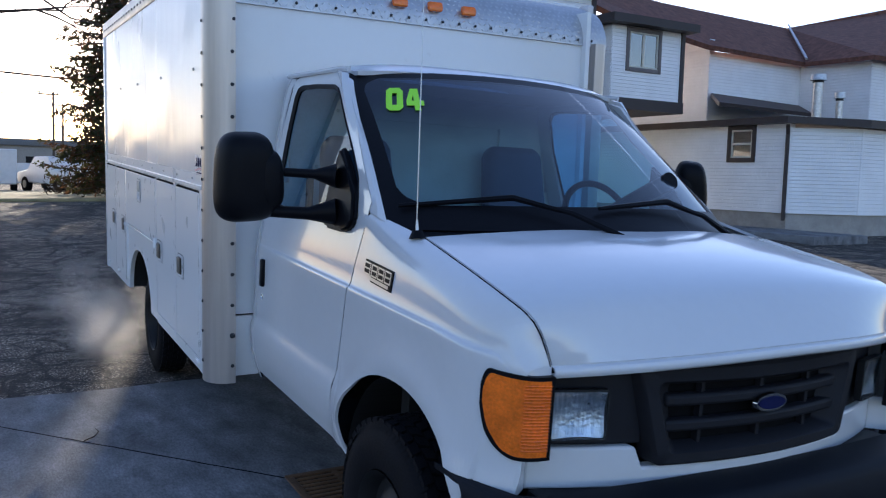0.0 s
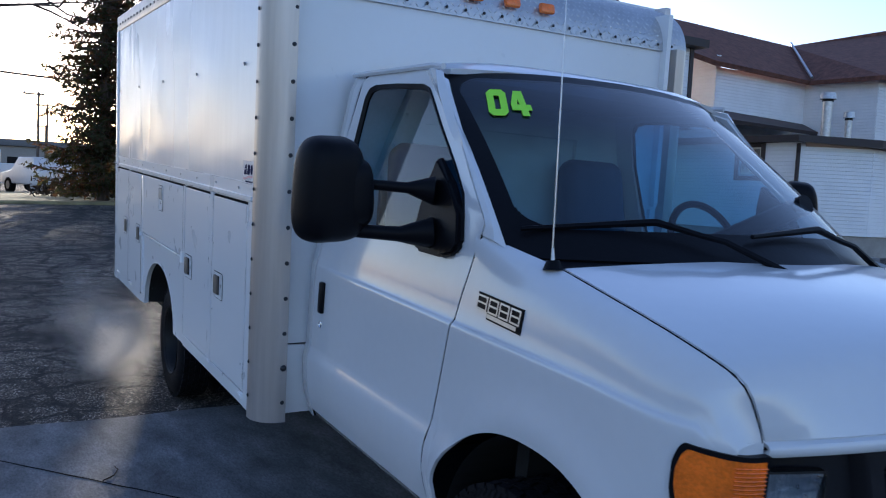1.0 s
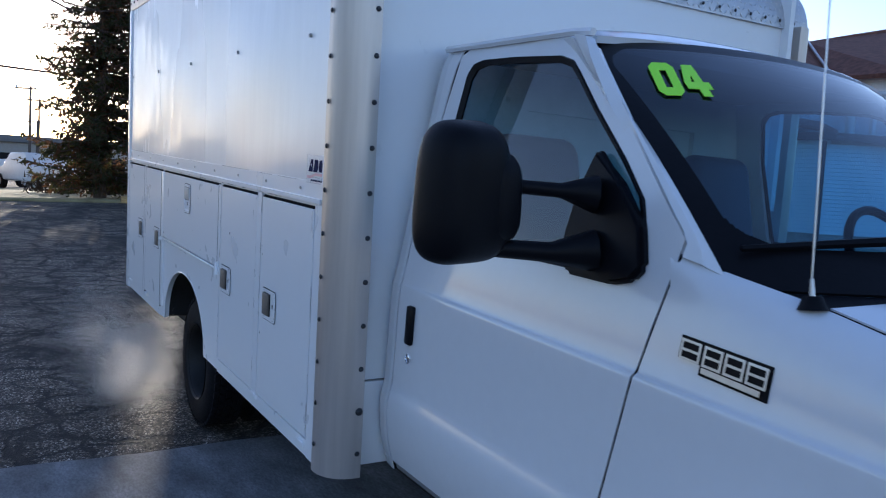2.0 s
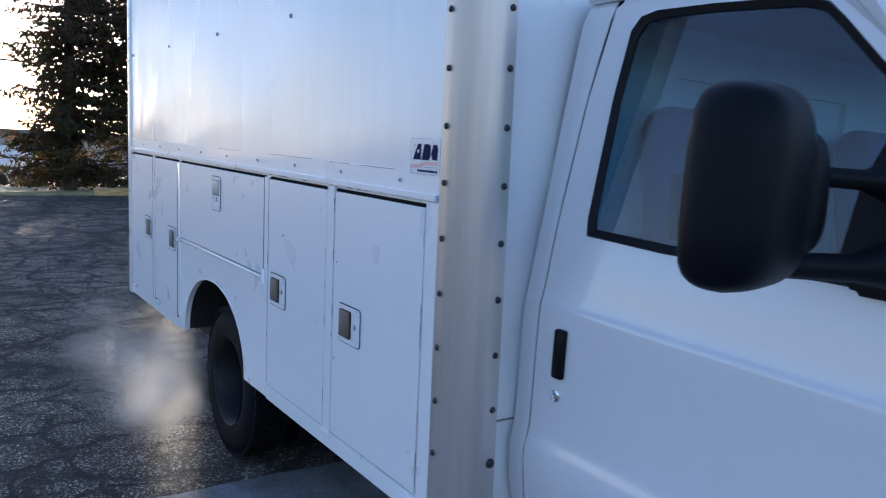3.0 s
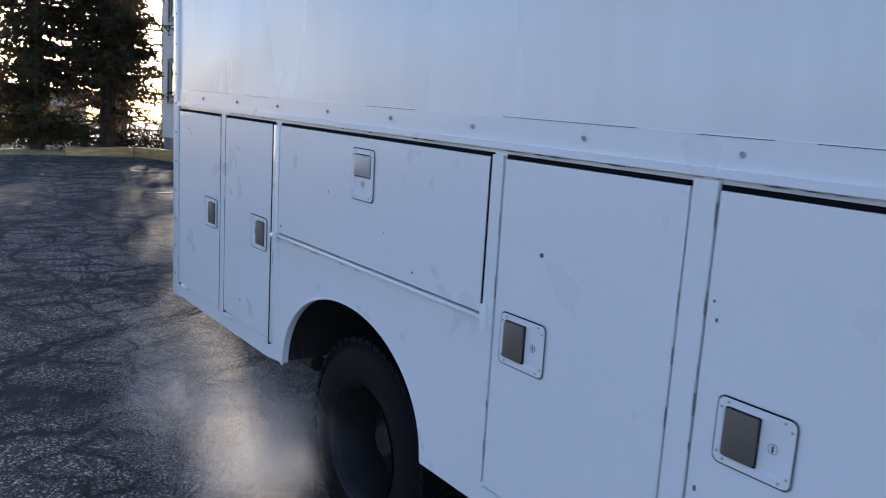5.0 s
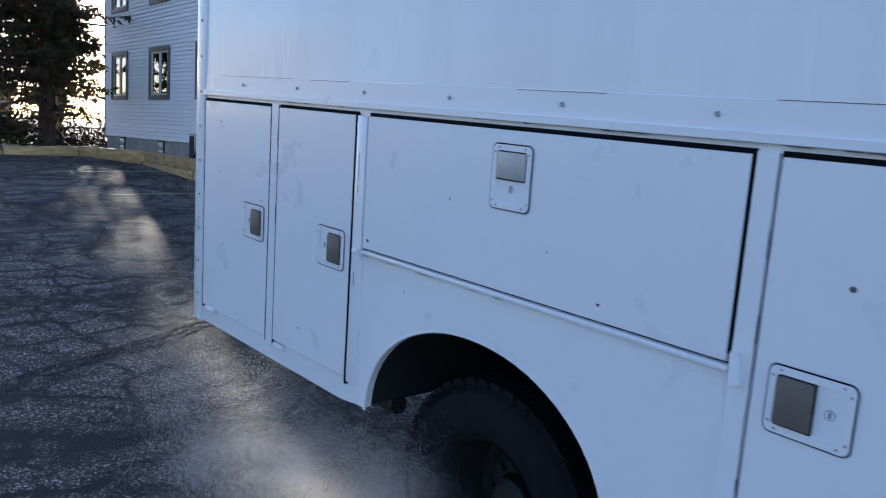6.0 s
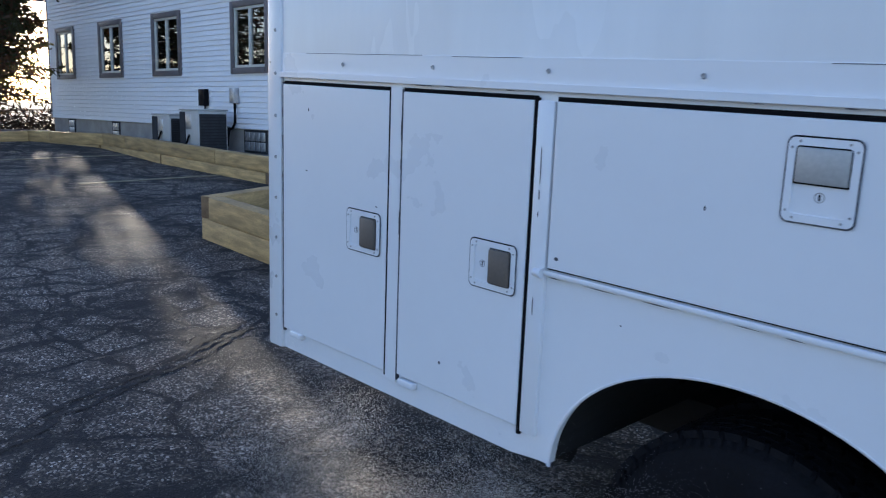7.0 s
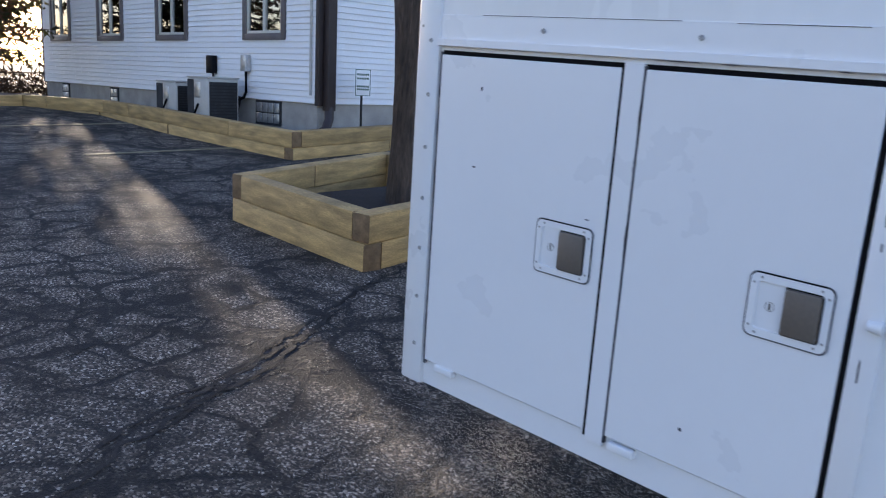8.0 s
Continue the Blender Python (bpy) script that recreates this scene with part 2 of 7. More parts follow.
SATIN = material("satin_metal", (0.135, 0.112, 0.090), 0.55, metal=0.1, vary=0.1, fine=120, bump=0.02)
CHROME = material("chrome", (0.8, 0.8, 0.82), 0.08, metal=1.0, vary=0.03, bump=0)
BOLT = material("blackened_bolt", (0.03, 0.03, 0.033), 0.4, metal=0.3, vary=0.2)
AMBER = material("amber_lens", (0.86, 0.17, 0.001), 0.16, vary=0.22, scale=14, fine=120, bump=0.18, coat=0.5)
AMBER_DEEP = material("amber_reflector", (0.62, 0.16, 0.01), 0.25, vary=0.2, scale=30, fine=160, bump=0.4)
# near-black, so shade in the wheel wells and under the truck is in the colour
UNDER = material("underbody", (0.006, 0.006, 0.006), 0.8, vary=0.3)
SEAT = material("grey_vinyl", (0.03, 0.042, 0.068), 0.6, vary=0.12, bump=0.15, fine=200)
DASH = material("dashboard_grey", (0.10, 0.125, 0.14), 0.55, vary=0.1, bump=0.1, fine=200)
CLOTH = material("grey_headliner_cloth", (0.12, 0.13, 0.15), 0.9, vary=0.08)
LINER = material("headliner", (0.66, 0.68, 0.62), 0.85, vary=0.08)
LIME = material("lime_sticker", (0.42, 0.95, 0.02), 0.4, vary=0.03)
DECAL = material("clear_decal", (0.72, 0.72, 0.74), 0.3, vary=0.05)
NAVY = material("navy_print", (0.010, 0.012, 0.06), 0.75, spec=0.12, vary=0.08)
PINK = material("faded_red_print", (0.72, 0.42, 0.44), 0.4, vary=0.1)
GLASS = glass("windscreen_glass", (0.48, 0.72, 0.88), 0.02, 1.98, (1.76, 1.98))
GLASS_SIDE = glass("side_glass", (0.32, 0.60, 0.84), 0.02, 1.75)
LENS = glass("headlamp_lens", (0.93, 0.95, 0.97), 0.05)
MIRROR = material("mirror_face", (0.85, 0.86, 0.88), 0.03, metal=1.0, vary=0.01, bump=0)

# ---- ground ----
def asphalt_material():
    m = bpy.data.materials.new("cracked_asphalt")
    m.use_nodes = True
    n, l = m.node_tree.nodes, m.node_tree.links
    p = n["Principled BSDF"]
    tc = n.new("ShaderNodeTexCoord")

    def noise_tex(scale, detail=4, rough=0.55):
        t = n.new("ShaderNodeTexNoise")
        t.inputs["Scale"].default_value, t.inputs["Detail"].default_value, t.inputs["Roughness"].default_value = scale, detail, rough
        l.new(tc.outputs["Object"], t.inputs["Vector"])
        return t

    def span(src, a, b, c, d):
        r = n.new("ShaderNodeMapRange")
        for k, v in zip(("From Min", "From Max", "To Min", "To Max"), (a, b, c, d)):
            r.inputs[k].default_value = v
        l.new(src, r.inputs["Value"])
        return r.outputs[0]

    def math_node(op, a, b):
        q = n.new("ShaderNodeMath")
        q.operation = op
        for i, v in enumerate((a, b)):
            if isinstance(v, (int, float)):
                q.inputs[i].default_value = v
            else:
                l.new(v, q.inputs[i])
        return q.outputs[0]

    def cracks(scale, warp, wide, seed):
        w = n.new("ShaderNodeTexNoise")
        w.inputs["Scale"].default_value, w.inputs["Detail"].default_value, w.inputs["Roughness"].default_value = 2.2, 8, 0.62
        l.new(tc.outputs["Object"], w.inputs["Vector"])
        sub = n.new("ShaderNodeVectorMath")
        sub.operation = 'MULTIPLY_ADD'
        sub.inputs[1].default_value = (warp, warp, 0)
        l.new(w.outputs["Color"], sub.inputs[0])
        l.new(tc.outputs["Object"], sub.inputs[2])
        sh = n.new("ShaderNodeVectorMath")
        sh.operation = 'MULTIPLY'
        sh.inputs[1].default_value = (1, 1, 0)
        l.new(sub.outputs[0], sh.inputs[0])
        v = n.new("ShaderNodeTexVoronoi")
        v.feature = 'DISTANCE_TO_EDGE'
        v.voronoi_dimensions = '2D'
        v.inputs["Scale"].default_value = scale
        ad = n.new("ShaderNodeVectorMath")
        ad.inputs[1].default_value = (seed, seed * 0.7, 0)
        l.new(sh.outputs[0], ad.inputs[0])
        l.new(ad.outputs[0], v.inputs["Vector"])
        return span(v.outputs["Distance"], wide * 0.35, wide, 1.0, 0.0)

    core = math_node('MULTIPLY', cracks(1.05, 0.75, 0.060, 3.1), 1.0)
    halo = math_node('MULTIPLY', cracks(1.05, 0.75, 0.15, 3.1), 0.36)
    c1 = math_node('MULTIPLY', math_node('MAXIMUM', core, halo), span(noise_tex(1.6, 4).outputs["Fac"], 0.30, 0.52, 0.42, 1.0))
    c2 = math_node('MAXIMUM', cracks(2.4, 0.50, 0.085, 8.7), math_node('MULTIPLY', cracks(2.4, 0.50, 0.20, 8.7), 0.32))
    keep = span(noise_tex(0.55, 3).outputs["Fac"], 0.34, 0.50, 0.12, 1.0)
    c2 = math_node('MULTIPLY', c2, keep)
    band = math_node('MULTIPLY', cracks(0.38, 0.9, 0.085, 5.3), span(noise_tex(5.0, 6).outputs["Fac"], 0.38, 0.55, 0.40, 1.0))
    crack = math_node('MAXIMUM', math_node('MAXIMUM', c1, c2), band)
    def stone_layer(scale, stops):
        v = n.new("ShaderNodeTexVoronoi")
        v.inputs["Scale"].default_value = scale
        l.new(tc.outputs["Object"], v.inputs["Vector"])
        bw = n.new("ShaderNodeRGBToBW")
        l.new(v.outputs["Color"], bw.inputs[0])
        r = n.new("ShaderNodeValToRGB")
        r.color_ramp.elements[0].color, r.color_ramp.elements[1].color = (*stops[0][1], 1), (*stops[-1][1], 1)
        r.color_ramp.elements[0].position, r.color_ramp.elements[1].position = stops[0][0], stops[-1][0]
        for at, color in stops[1:-1]:
            r.color_ramp.elements.new(at).color = (*color, 1)
        l.new(bw.outputs[0], r.inputs[0])
        return v, r

    stones, sr = stone_layer(105, ((0.0, (0.010, 0.008, 0.007)), (0.45, (0.058, 0.047, 0.036)), (0.66, (0.16, 0.125, 0.092)), (0.80, (0.46, 0.39, 0.31)), (0.95, (0.88, 0.80, 0.68))))
    tone = span(noise_tex(0.5, 5).outputs["Fac"], 0.3, 0.7, 0.42, 1.06)
    tone = math_node('MULTIPLY', tone, span(noise_tex(7, 4).outputs["Fac"], 0.3, 0.7, 0.75, 1.2))
    sc = n.new("ShaderNodeVectorMath")
    sc.operation = 'SCALE'
    l.new(sr.outputs[0], sc.inputs[0])
    l.new(tone, sc.inputs["Scale"])
    mix = n.new("ShaderNodeMix")
    mix.data_type = 'RGBA'
    mix.inputs["B"].default_value = (0.004, 0.0035, 0.0035, 1)
    l.new(math_node('MULTIPLY', crack, 0.97), mix.inputs["Factor"])
    l.new(sc.outputs[0], mix.inputs["A"])
    l.new(mix.outputs["Result"], p.inputs["Base Color"])
    p.inputs["Roughness"].default_value = 0.90
    h = math_node('SUBTRACT', math_node('MULTIPLY', stones.outputs["Distance"], -0.35), math_node('MULTIPLY', crack, 1.6))
    b = n.new("ShaderNodeBump")
    b.inputs["Strength"].default_value = 0.9
    b.inputs["Distance"].default_value = 0.014
    l.new(h, b.inputs["Height"])
    l.new(b.outputs[0], p.inputs["Normal"])
    return m


ASPHALT = asphalt_material()
CONCRETE = material("worn_concrete", (0.155, 0.155, 0.158), 0.80, vary=0.44, scale=3.4, fine=60, bump=0.30, dirt=1.0, dark=(0.040, 0.040, 0.045), stretch=(1.5, 0.7, 1))
GRASS = material("dry_grass", (0.30, 0.25, 0.12), 0.95, vary=0.40, scale=2.0, fine=40, bump=1.0)
SOIL = material("dark_soil", (0.024, 0.015, 0.009), 1.0, vary=0.35, scale=8, fine=60, bump=0.5)
RUST = material("rusty_iron", (0.14, 0.075, 0.035), 0.75, metal=0.2, vary=0.3, scale=14, fine=90, bump=0.3)
LINE = material("worn_line_paint", (0.22, 0.19, 0.11), 0.8, vary=0.5, scale=9, fine=60)


def drop(x, y):
    """How far the ground lies below the lot's plane: outside the lot it runs level."""
    far = 22.3 - 3.0 * ease((x - 5.3) / 0.9)
    xe, ye = min(max(x, -14.0), 13.0), min(max(y, -12.0), far)
    return 0.018 * (xe - x) + 0.042 * (ye - y) - 0.02 * min(max(y - 27.0, 0.0), 35.0)


steps = [-900, -300, -120, -60, -30, -20, -14, -10, -6, -3, 0, 3, 5.3, 5.75, 6.2, 9, 13, 15, 16.8, 17, 22, 22.3, 27, 31, 36, 45, 62, 90, 150, 400, 900]
bm = bmesh.new()
vs = [[bm.verts.new((x, y, drop(x, y))) for y in steps] for x in steps]
for i in range(len(steps) - 1):
    for j in range(len(steps) - 1):
        bm.faces.new((vs[i][j], vs[i + 1][j], vs[i + 1][j + 1], vs[i][j + 1]))
single("ground", bm, ASPHALT, "cracked grey asphalt of a sloping parking lot", "ground", kind="structure", smooth=False)

# one wide broken crack and a few long narrow ones that cross the asphalt
def long_crack(a, b, width, wander, seed):
    bm = bmesh.new()
    a, b = Vector((*a, 0.004)), Vector((*b, 0.004))
    d = b - a
    s = Vector((-d.y, d.x, 0)).normalized()
    n = int(d.length / 0.035)
    mid = [a.lerp(b, k / n) + s * (wander * noise.noise(Vector((k * 0.035 * 1.3, seed, 0))) + 0.05 * noise.noise(Vector((k * 0.035 * 7, seed, 4)))) for k in range(n + 1)]
    wide = [max(0.0015, width * (0.55 + 0.9 * noise.noise(Vector((k * 0.21, seed, 9))) + 0.7 * noise.noise(Vector((k * 0.9, seed, 2)))) * min(1, k / 8, (n - k) / 8 + 0.02)) for k in range(n + 1)]
    l1 = [bm.verts.new(p + s * w) for p, w in zip(mid, wide)]
    l2 = [bm.verts.new(p - s * w) for p, w in zip(mid, wide)]
    for k in range(n):
        bm.faces.new((l1[k], l1[k + 1], l2[k + 1], l2[k]))
    single("asphalt_crack", bm, TAR, "dark broken crack in the grey asphalt", "pavement crack", kind="structure", smooth=False)


TAR = material("crack_fill", (0.016, 0.014, 0.013), 0.95, vary=0.5, scale=14, fine=120, bump=0.8)
for k, (da, db) in enumerate(((0.0, 0.0), (0.07, 0.03), (-0.08, -0.04), (0.15, -0.07))):
    long_crack((0.3 + 0.2 * k, 9.0 + 0.1 * k + da), (3.5 - 0.4 * k, 10.72 - 0.2 * k + db), 0.022 - 0.002 * k, 0.10, 11 + k)
long_crack((-0.6, 13.05), (3.4, 12.95), 0.014, 0.15, 3)
long_crack((1.39, 11.6), (0.96, 9.9), 0.012, 0.22, 4)
long_crack((0.75, 10.15), (2.26, 10.5), 0.012, 0.18, 5)
long_crack((1.79, 11.45), (3.0, 11.4), 0.012, 0.20, 6)

# concrete apron with its saw cut joint and a drain
bm = bmesh.new()
edge = []
for k in range(61):
    x = -6.0 + k * 9.4 / 60
    edge.append((x, 6.03 + 0.03 * noise.noise(Vector((x * 1.7, 0, 0))) + 0.012 * noise.noise(Vector((x * 9, 3, 0)))))
top = [bm.verts.new((x, y, 0.006)) for x, y in edge]
low = [bm.verts.new((x, -5.0, 0.006)) for x, y in edge]
skirt = [bm.verts.new((x, y + 0.01, -0.02)) for x, y in edge]
for k in range(60):
    bm.faces.new((low[k], low[k + 1], top[k + 1], top[k]))
    bm.faces.new((top[k], top[k + 1], skirt[k + 1], skirt[k]))
single("apron", bm, CONCRETE, "worn grey concrete apron slab", "pavement", kind="structure", smooth=False)
bm = bmesh.new()
a, b = Vector((-1.2, 6.98, 0.0075)), Vector((1.50, 4.05, 0.0075))
n_dir = Vector((0.735, 0.678, 0)) * 0.008
cut = [(a.lerp(b, k / 40) + Vector((0.6, 0.55, 0)) * 0.010 * noise.noise(Vector((k * 0.7, 1, 0)))) for k in range(41) if a.lerp(b, k / 40).y < 6.0]
l1 = [bm.verts.new(p + n_dir * (0.8 + 0.4 * noise.noise(p * 7))) for p in cut]
l2 = [bm.verts.new(p - n_dir * 0.7) for p in cut]
for k in range(len(cut) - 1):
    bm.faces.new((l1[k], l1[k + 1], l2[k + 1], l2[k]))
single("apron_joint", bm, GAP, "dark joint in the concrete apron", "pavement joint", kind="structure", smooth=False)
# a thin dry stalk lying on the slab
bm = bmesh.new()
pipe(bm, [(0.62, 5.02, 0.010), (0.68, 5.06, 0.014), (0.71, 5.13, 0.016), (0.70, 5.20, 0.012)], [0.003, 0.004, 0.003, 0.002], 5)
single("dry_stalk", bm, SOIL, "thin dark dry stalk lying on the concrete", "twig")
# drain grate
drain = thing("drain_grate", (1.76, 3.78, 0.006), "rusty iron storm drain grate in the concrete", "drain")
part("drain_frame", one_box((1.50, 4.02, 0.006), (2.02, 4.06, 0.018), 0.003), RUST, drain)
part("drain_frame", one_box((1.50, 3.46, 0.006), (2.02, 3.50, 0.018), 0.003), RUST, drain)
part("drain_frame", one_box((1.50, 3.50, 0.006), (1.54, 4.02, 0.018), 0.003), RUST, drain)
part("drain_frame", one_box((1.98, 3.50, 0.006), (2.02, 4.02, 0.018), 0.003), RUST, drain)
# no hole is cut: a near-black sheet under the bars holds the pit's shade
part("drain_pit", one_box((1.54, 3.50, 0.0065), (1.98, 4.02, 0.0085)), GAP, drain, "near-black sheet for the shaded pit below the bars")
BAR = to_mesh("drain_bar", one_box((-0.22, -0.011, 0.0), (0.22, 0.011, 0.010), 0.002), RUST)
for k in range(11):
    part("drain_bar", BAR, RUST, drain, m=pose(1.76, 3.535 + k * 0.045, 0.0085))
part("drain_rib", one_box((1.745, 3.50, 0.009), (1.775, 4.02, 0.0175)), RUST, drain)
# faded parking lines
for y, x0, x1 in ((16.3, 3.4, 6.3), (19.3, 3.2, 5.9)):
    single("parking_line", one_box((x0, y - 0.05, 0.002), (x1, y + 0.05, 0.0065)), LINE, "faded pale parking bay line on asphalt", "road marking", "parking bay lines", "structure")
# lawn beyond the lot with its timber kerb line
bm = bmesh.new()
vs = [[bm.verts.new((x, y, drop(x, y) + 0.05)) for y in (22.45, 23.5, 25, 27, 31, 36, 44)] for x in (-30, -18, -8, -2, 2, 5, 8, 12, 18)]
for i in range(8):
    for j in range(6):
        bm.faces.new((vs[i][j], vs[i + 1][j], vs[i + 1][j + 1], vs[i][j + 1]))
single("lawn", bm, GRASS, "dry winter grass strip behind the lot", "grass", kind="structure", thick=0.06)

# ---- the service truck ----
C = 2.32                      # its middle line; it faces -y
SIDE, FAR = 1.142, 3.498      # faces of the body's two sides
FRONT, POST, REAR = 4.215, 4.147, 8.205   # front wall, front of its corner posts, rear end
FLOOR_Z, LEDGE, TOP = 0.545, 1.50, 2.72
AXLE_F, AXLE_R, TYRE = 2.52, 6.41, 0.385
truck = thing("service_truck", (C, 4.5, 0), "white enclosed utility service truck parked on sloping concrete and asphalt", "truck")


def flip(bm):
    """The same part on the truck's other side."""
    b2 = bm.copy()
    for v in b2.verts:
        v.co.x = 2 * C - v.co.x
    bmesh.ops.reverse_faces(b2, faces=b2.faces[:])
    return b2


def both(name, bm, mat, parent, label="", **kw):
    b2 = flip(bm)
    return part(name, bm, mat, parent, label, **kw), part(name, b2, mat, parent, label, **kw)


def arch(y, cy, a, b, z0, p=2.3):
    """Height of a wheel opening's edge at y, or None outside it."""
    t = (y - cy) / a
    return z0 + b * (1 - abs(t) ** p) ** (1 / p) if abs(t) < 1 else None


# -- lower body: compartment side with the wheel opening
ARCH_Y, ARCH_A, ARCH_B, ARCH_Z = 6.400, 0.495, 0.370, 0.545


def body_side():
    bm = bmesh.new()
    ys = sorted({4.27, REAR} | {4.27 + k * (REAR - 4.27) / 40 for k in range(41)} | {ARCH_Y - ARCH_A * math.cos(k * math.pi / 40) for k in range(41)})
    rows = []
    for y in ys:
        low = arch(y, ARCH_Y, ARCH_A, ARCH_B, ARCH_Z, 2.05) or FLOOR_Z + 0.012 * ease((y - 6.6) / 0.3) * (y < 6.95)
        rows.append([bm.verts.new((SIDE, y, low + (LEDGE - low) * j / 8)) for j in range(9)])
    for a, b in zip(rows, rows[1:]):
        for j in range(8):
            bm.faces.new((a[j], b[j], b[j + 1], a[j + 1]))
    return bm


side = body_side()
both("compartment_side", side, BODY, truck, thick=0.03)
# rolled lip of the wheel opening
bm = bmesh.new()
pts = [(SIDE + 0.004, ARCH_Y - ARCH_A * math.cos(k * math.pi / 36), arch(ARCH_Y - 0.9999 * ARCH_A * math.cos(k * math.pi / 36), ARCH_Y, ARCH_A, ARCH_B, ARCH_Z, 2.05)) for k in range(37)]
pipe(bm, pts, 0.0055, 6)
both("wheel_opening_lip", bm, BODY, truck)
# inner wheel box, the shade of the opening painted near-black
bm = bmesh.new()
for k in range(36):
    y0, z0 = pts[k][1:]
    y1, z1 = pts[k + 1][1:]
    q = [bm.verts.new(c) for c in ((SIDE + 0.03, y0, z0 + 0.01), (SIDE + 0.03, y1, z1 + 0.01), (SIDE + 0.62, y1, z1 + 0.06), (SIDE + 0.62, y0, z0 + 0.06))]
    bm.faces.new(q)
both("wheel_box", bm, UNDER, truck, "wheel opening lining with its shade put into a near-black colour")
# floor and chassis, with the darkness under the body put into their colour
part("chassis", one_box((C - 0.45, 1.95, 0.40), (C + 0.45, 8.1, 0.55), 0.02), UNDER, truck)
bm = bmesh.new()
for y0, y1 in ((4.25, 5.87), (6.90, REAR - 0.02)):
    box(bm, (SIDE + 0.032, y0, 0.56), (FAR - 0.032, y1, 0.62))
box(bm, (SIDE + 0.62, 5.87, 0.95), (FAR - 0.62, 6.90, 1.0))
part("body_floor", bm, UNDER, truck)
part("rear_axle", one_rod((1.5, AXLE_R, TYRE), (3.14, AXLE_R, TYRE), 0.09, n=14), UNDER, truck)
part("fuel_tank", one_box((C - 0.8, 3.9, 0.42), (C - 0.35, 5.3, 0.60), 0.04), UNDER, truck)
part("exhaust_pipe", one_rod((1.35, 6.98, 0.50), (1.35, 8.05, 0.47), 0.035, n=10), STEEL, truck)

# -- upper body panels, front wall, roof, rear
bm = bmesh.new()


def panel_place(u, v):
    y, z = 4.250 + u * (REAR - 4.300), 1.535 + v * (2.60 - 1.535)
    edge = min(1.0, 8 * u, 8 * (1 - u), 6 * v, 6 * (1 - v))
    wave = 0.0030 * math.sin(5 * u * math.pi + 1.3 * math.sin(3 * v)) * math.sin(3 * v * math.pi)
    wave += 0.0034 * noise.noise(Vector((y * 1.6, z * 2.2, 1.0)))
    wave += (0.0006 + 0.0020 * ease((u - 0.45) / 0.5)) * noise.noise(Vector((y * 8.0, z * 3.0, 5.0)))
    return Vector((SIDE - 0.004 - wave * edge, y, z))


grid(bm, panel_place, 130, 36)
both("upper_panel", bm, PANEL, truck, "glossy white laminated side panel with streaks", thick=0.03)
R = 0.27
bm = bmesh.new()
grid(bm, lambda u, v: Vector((1.24 + u * (3.40 - 1.24), FRONT, 0.865 + v * (2.435 - 0.865))), 12, 12)
part("front_wall", bm, BODY, truck, thick=0.03)
bm = bmesh.new()
box(bm, (1.235, FRONT + 0.006, FLOOR_Z - 0.01), (1.52, FRONT + 0.03, 0.855), 0.004)
both("front_skirt", bm, BODY, truck)


def roof_cap(u, v):
    # from the front wall up and over: v runs along the quarter round
    ang = v * math.pi / 2
    edge = abs(u - 0.5) * 2
    pull = 0.012 * ease((edge - 0.93) / 0.07)
    return Vector((SIDE - 0.008 + u * (FAR - SIDE + 0.016), FRONT - 0.016 + R - (R - pull) * math.cos(ang), TOP - R - 0.02 + (R - pull) * math.sin(ang)))


bm = bmesh.new()
grid(bm, roof_cap, 30, 12)
PLATE = material("diamond_plate", (0.56, 0.56, 0.57), 0.42, metal=0.75, vary=0.10, fine=30, bump=0.05, dirt=0.2, dark=(0.3, 0.29, 0.28))
TREAD = material("worn_tread", (0.66, 0.66, 0.66), 0.35, metal=0.8, vary=0.08)
part("roof_cap", bm, PLATE, truck, "aluminium diamond plate front cap", thick=0.012)
V, F = [], []
for j in range(13):
    for i in range(70):
        u, v = (i + 0.5 + 0.5 * (j % 2)) / 71, (j + 0.5) / 13
        p = roof_cap(u, v)
        along = (roof_cap(u + 0.002, v) - p).normalized()
        up = (roof_cap(u, v + 0.01) - p).normalized()
        out = up.cross(along).normalized()
        if out.y > 0:
            out = -out
        way = (along + up).normalized() if (i + j) % 2 else (along - up).normalized()
        side = way.cross(out)
        k = len(V)
        V += [p - way * 0.014 + out * 0.0002, p + side * 0.0048 + out * 0.0002, p + way * 0.014 + out * 0.0002, p - side * 0.0048 + out * 0.0002, p + out * 0.0030]
        F += [(k, k + 1, k + 4), (k + 1, k + 2, k + 4), (k + 2, k + 3, k + 4), (k + 3, k, k + 4)]
me = bpy.data.meshes.new("tread_pattern")
me.from_pydata([tuple(q) for q in V], [], F)
me.materials.append(TREAD)
tagged(part("tread_pattern", me, TREAD, truck), kind="stuff")
part("roof", one_box((SIDE + 0.02, FRONT + R - 0.03, TOP - 0.03), (FAR - 0.02, REAR - 0.02, TOP), 0.008), BODY, truck)
both("roof_rail", one_box((SIDE - 0.012, 4.36, 2.595), (SIDE + 0.035, REAR, TOP - 0.004), 0.010), ALU, truck, "riveted aluminium roof edge rail")
part("rear_wall", one_box((SIDE + 0.035, REAR - 0.035, 0.56), (FAR - 0.035, REAR - 0.006, TOP - 0.03)), BODY, truck)
# rounded corner posts at the front, raw aluminium
CR = 0.115


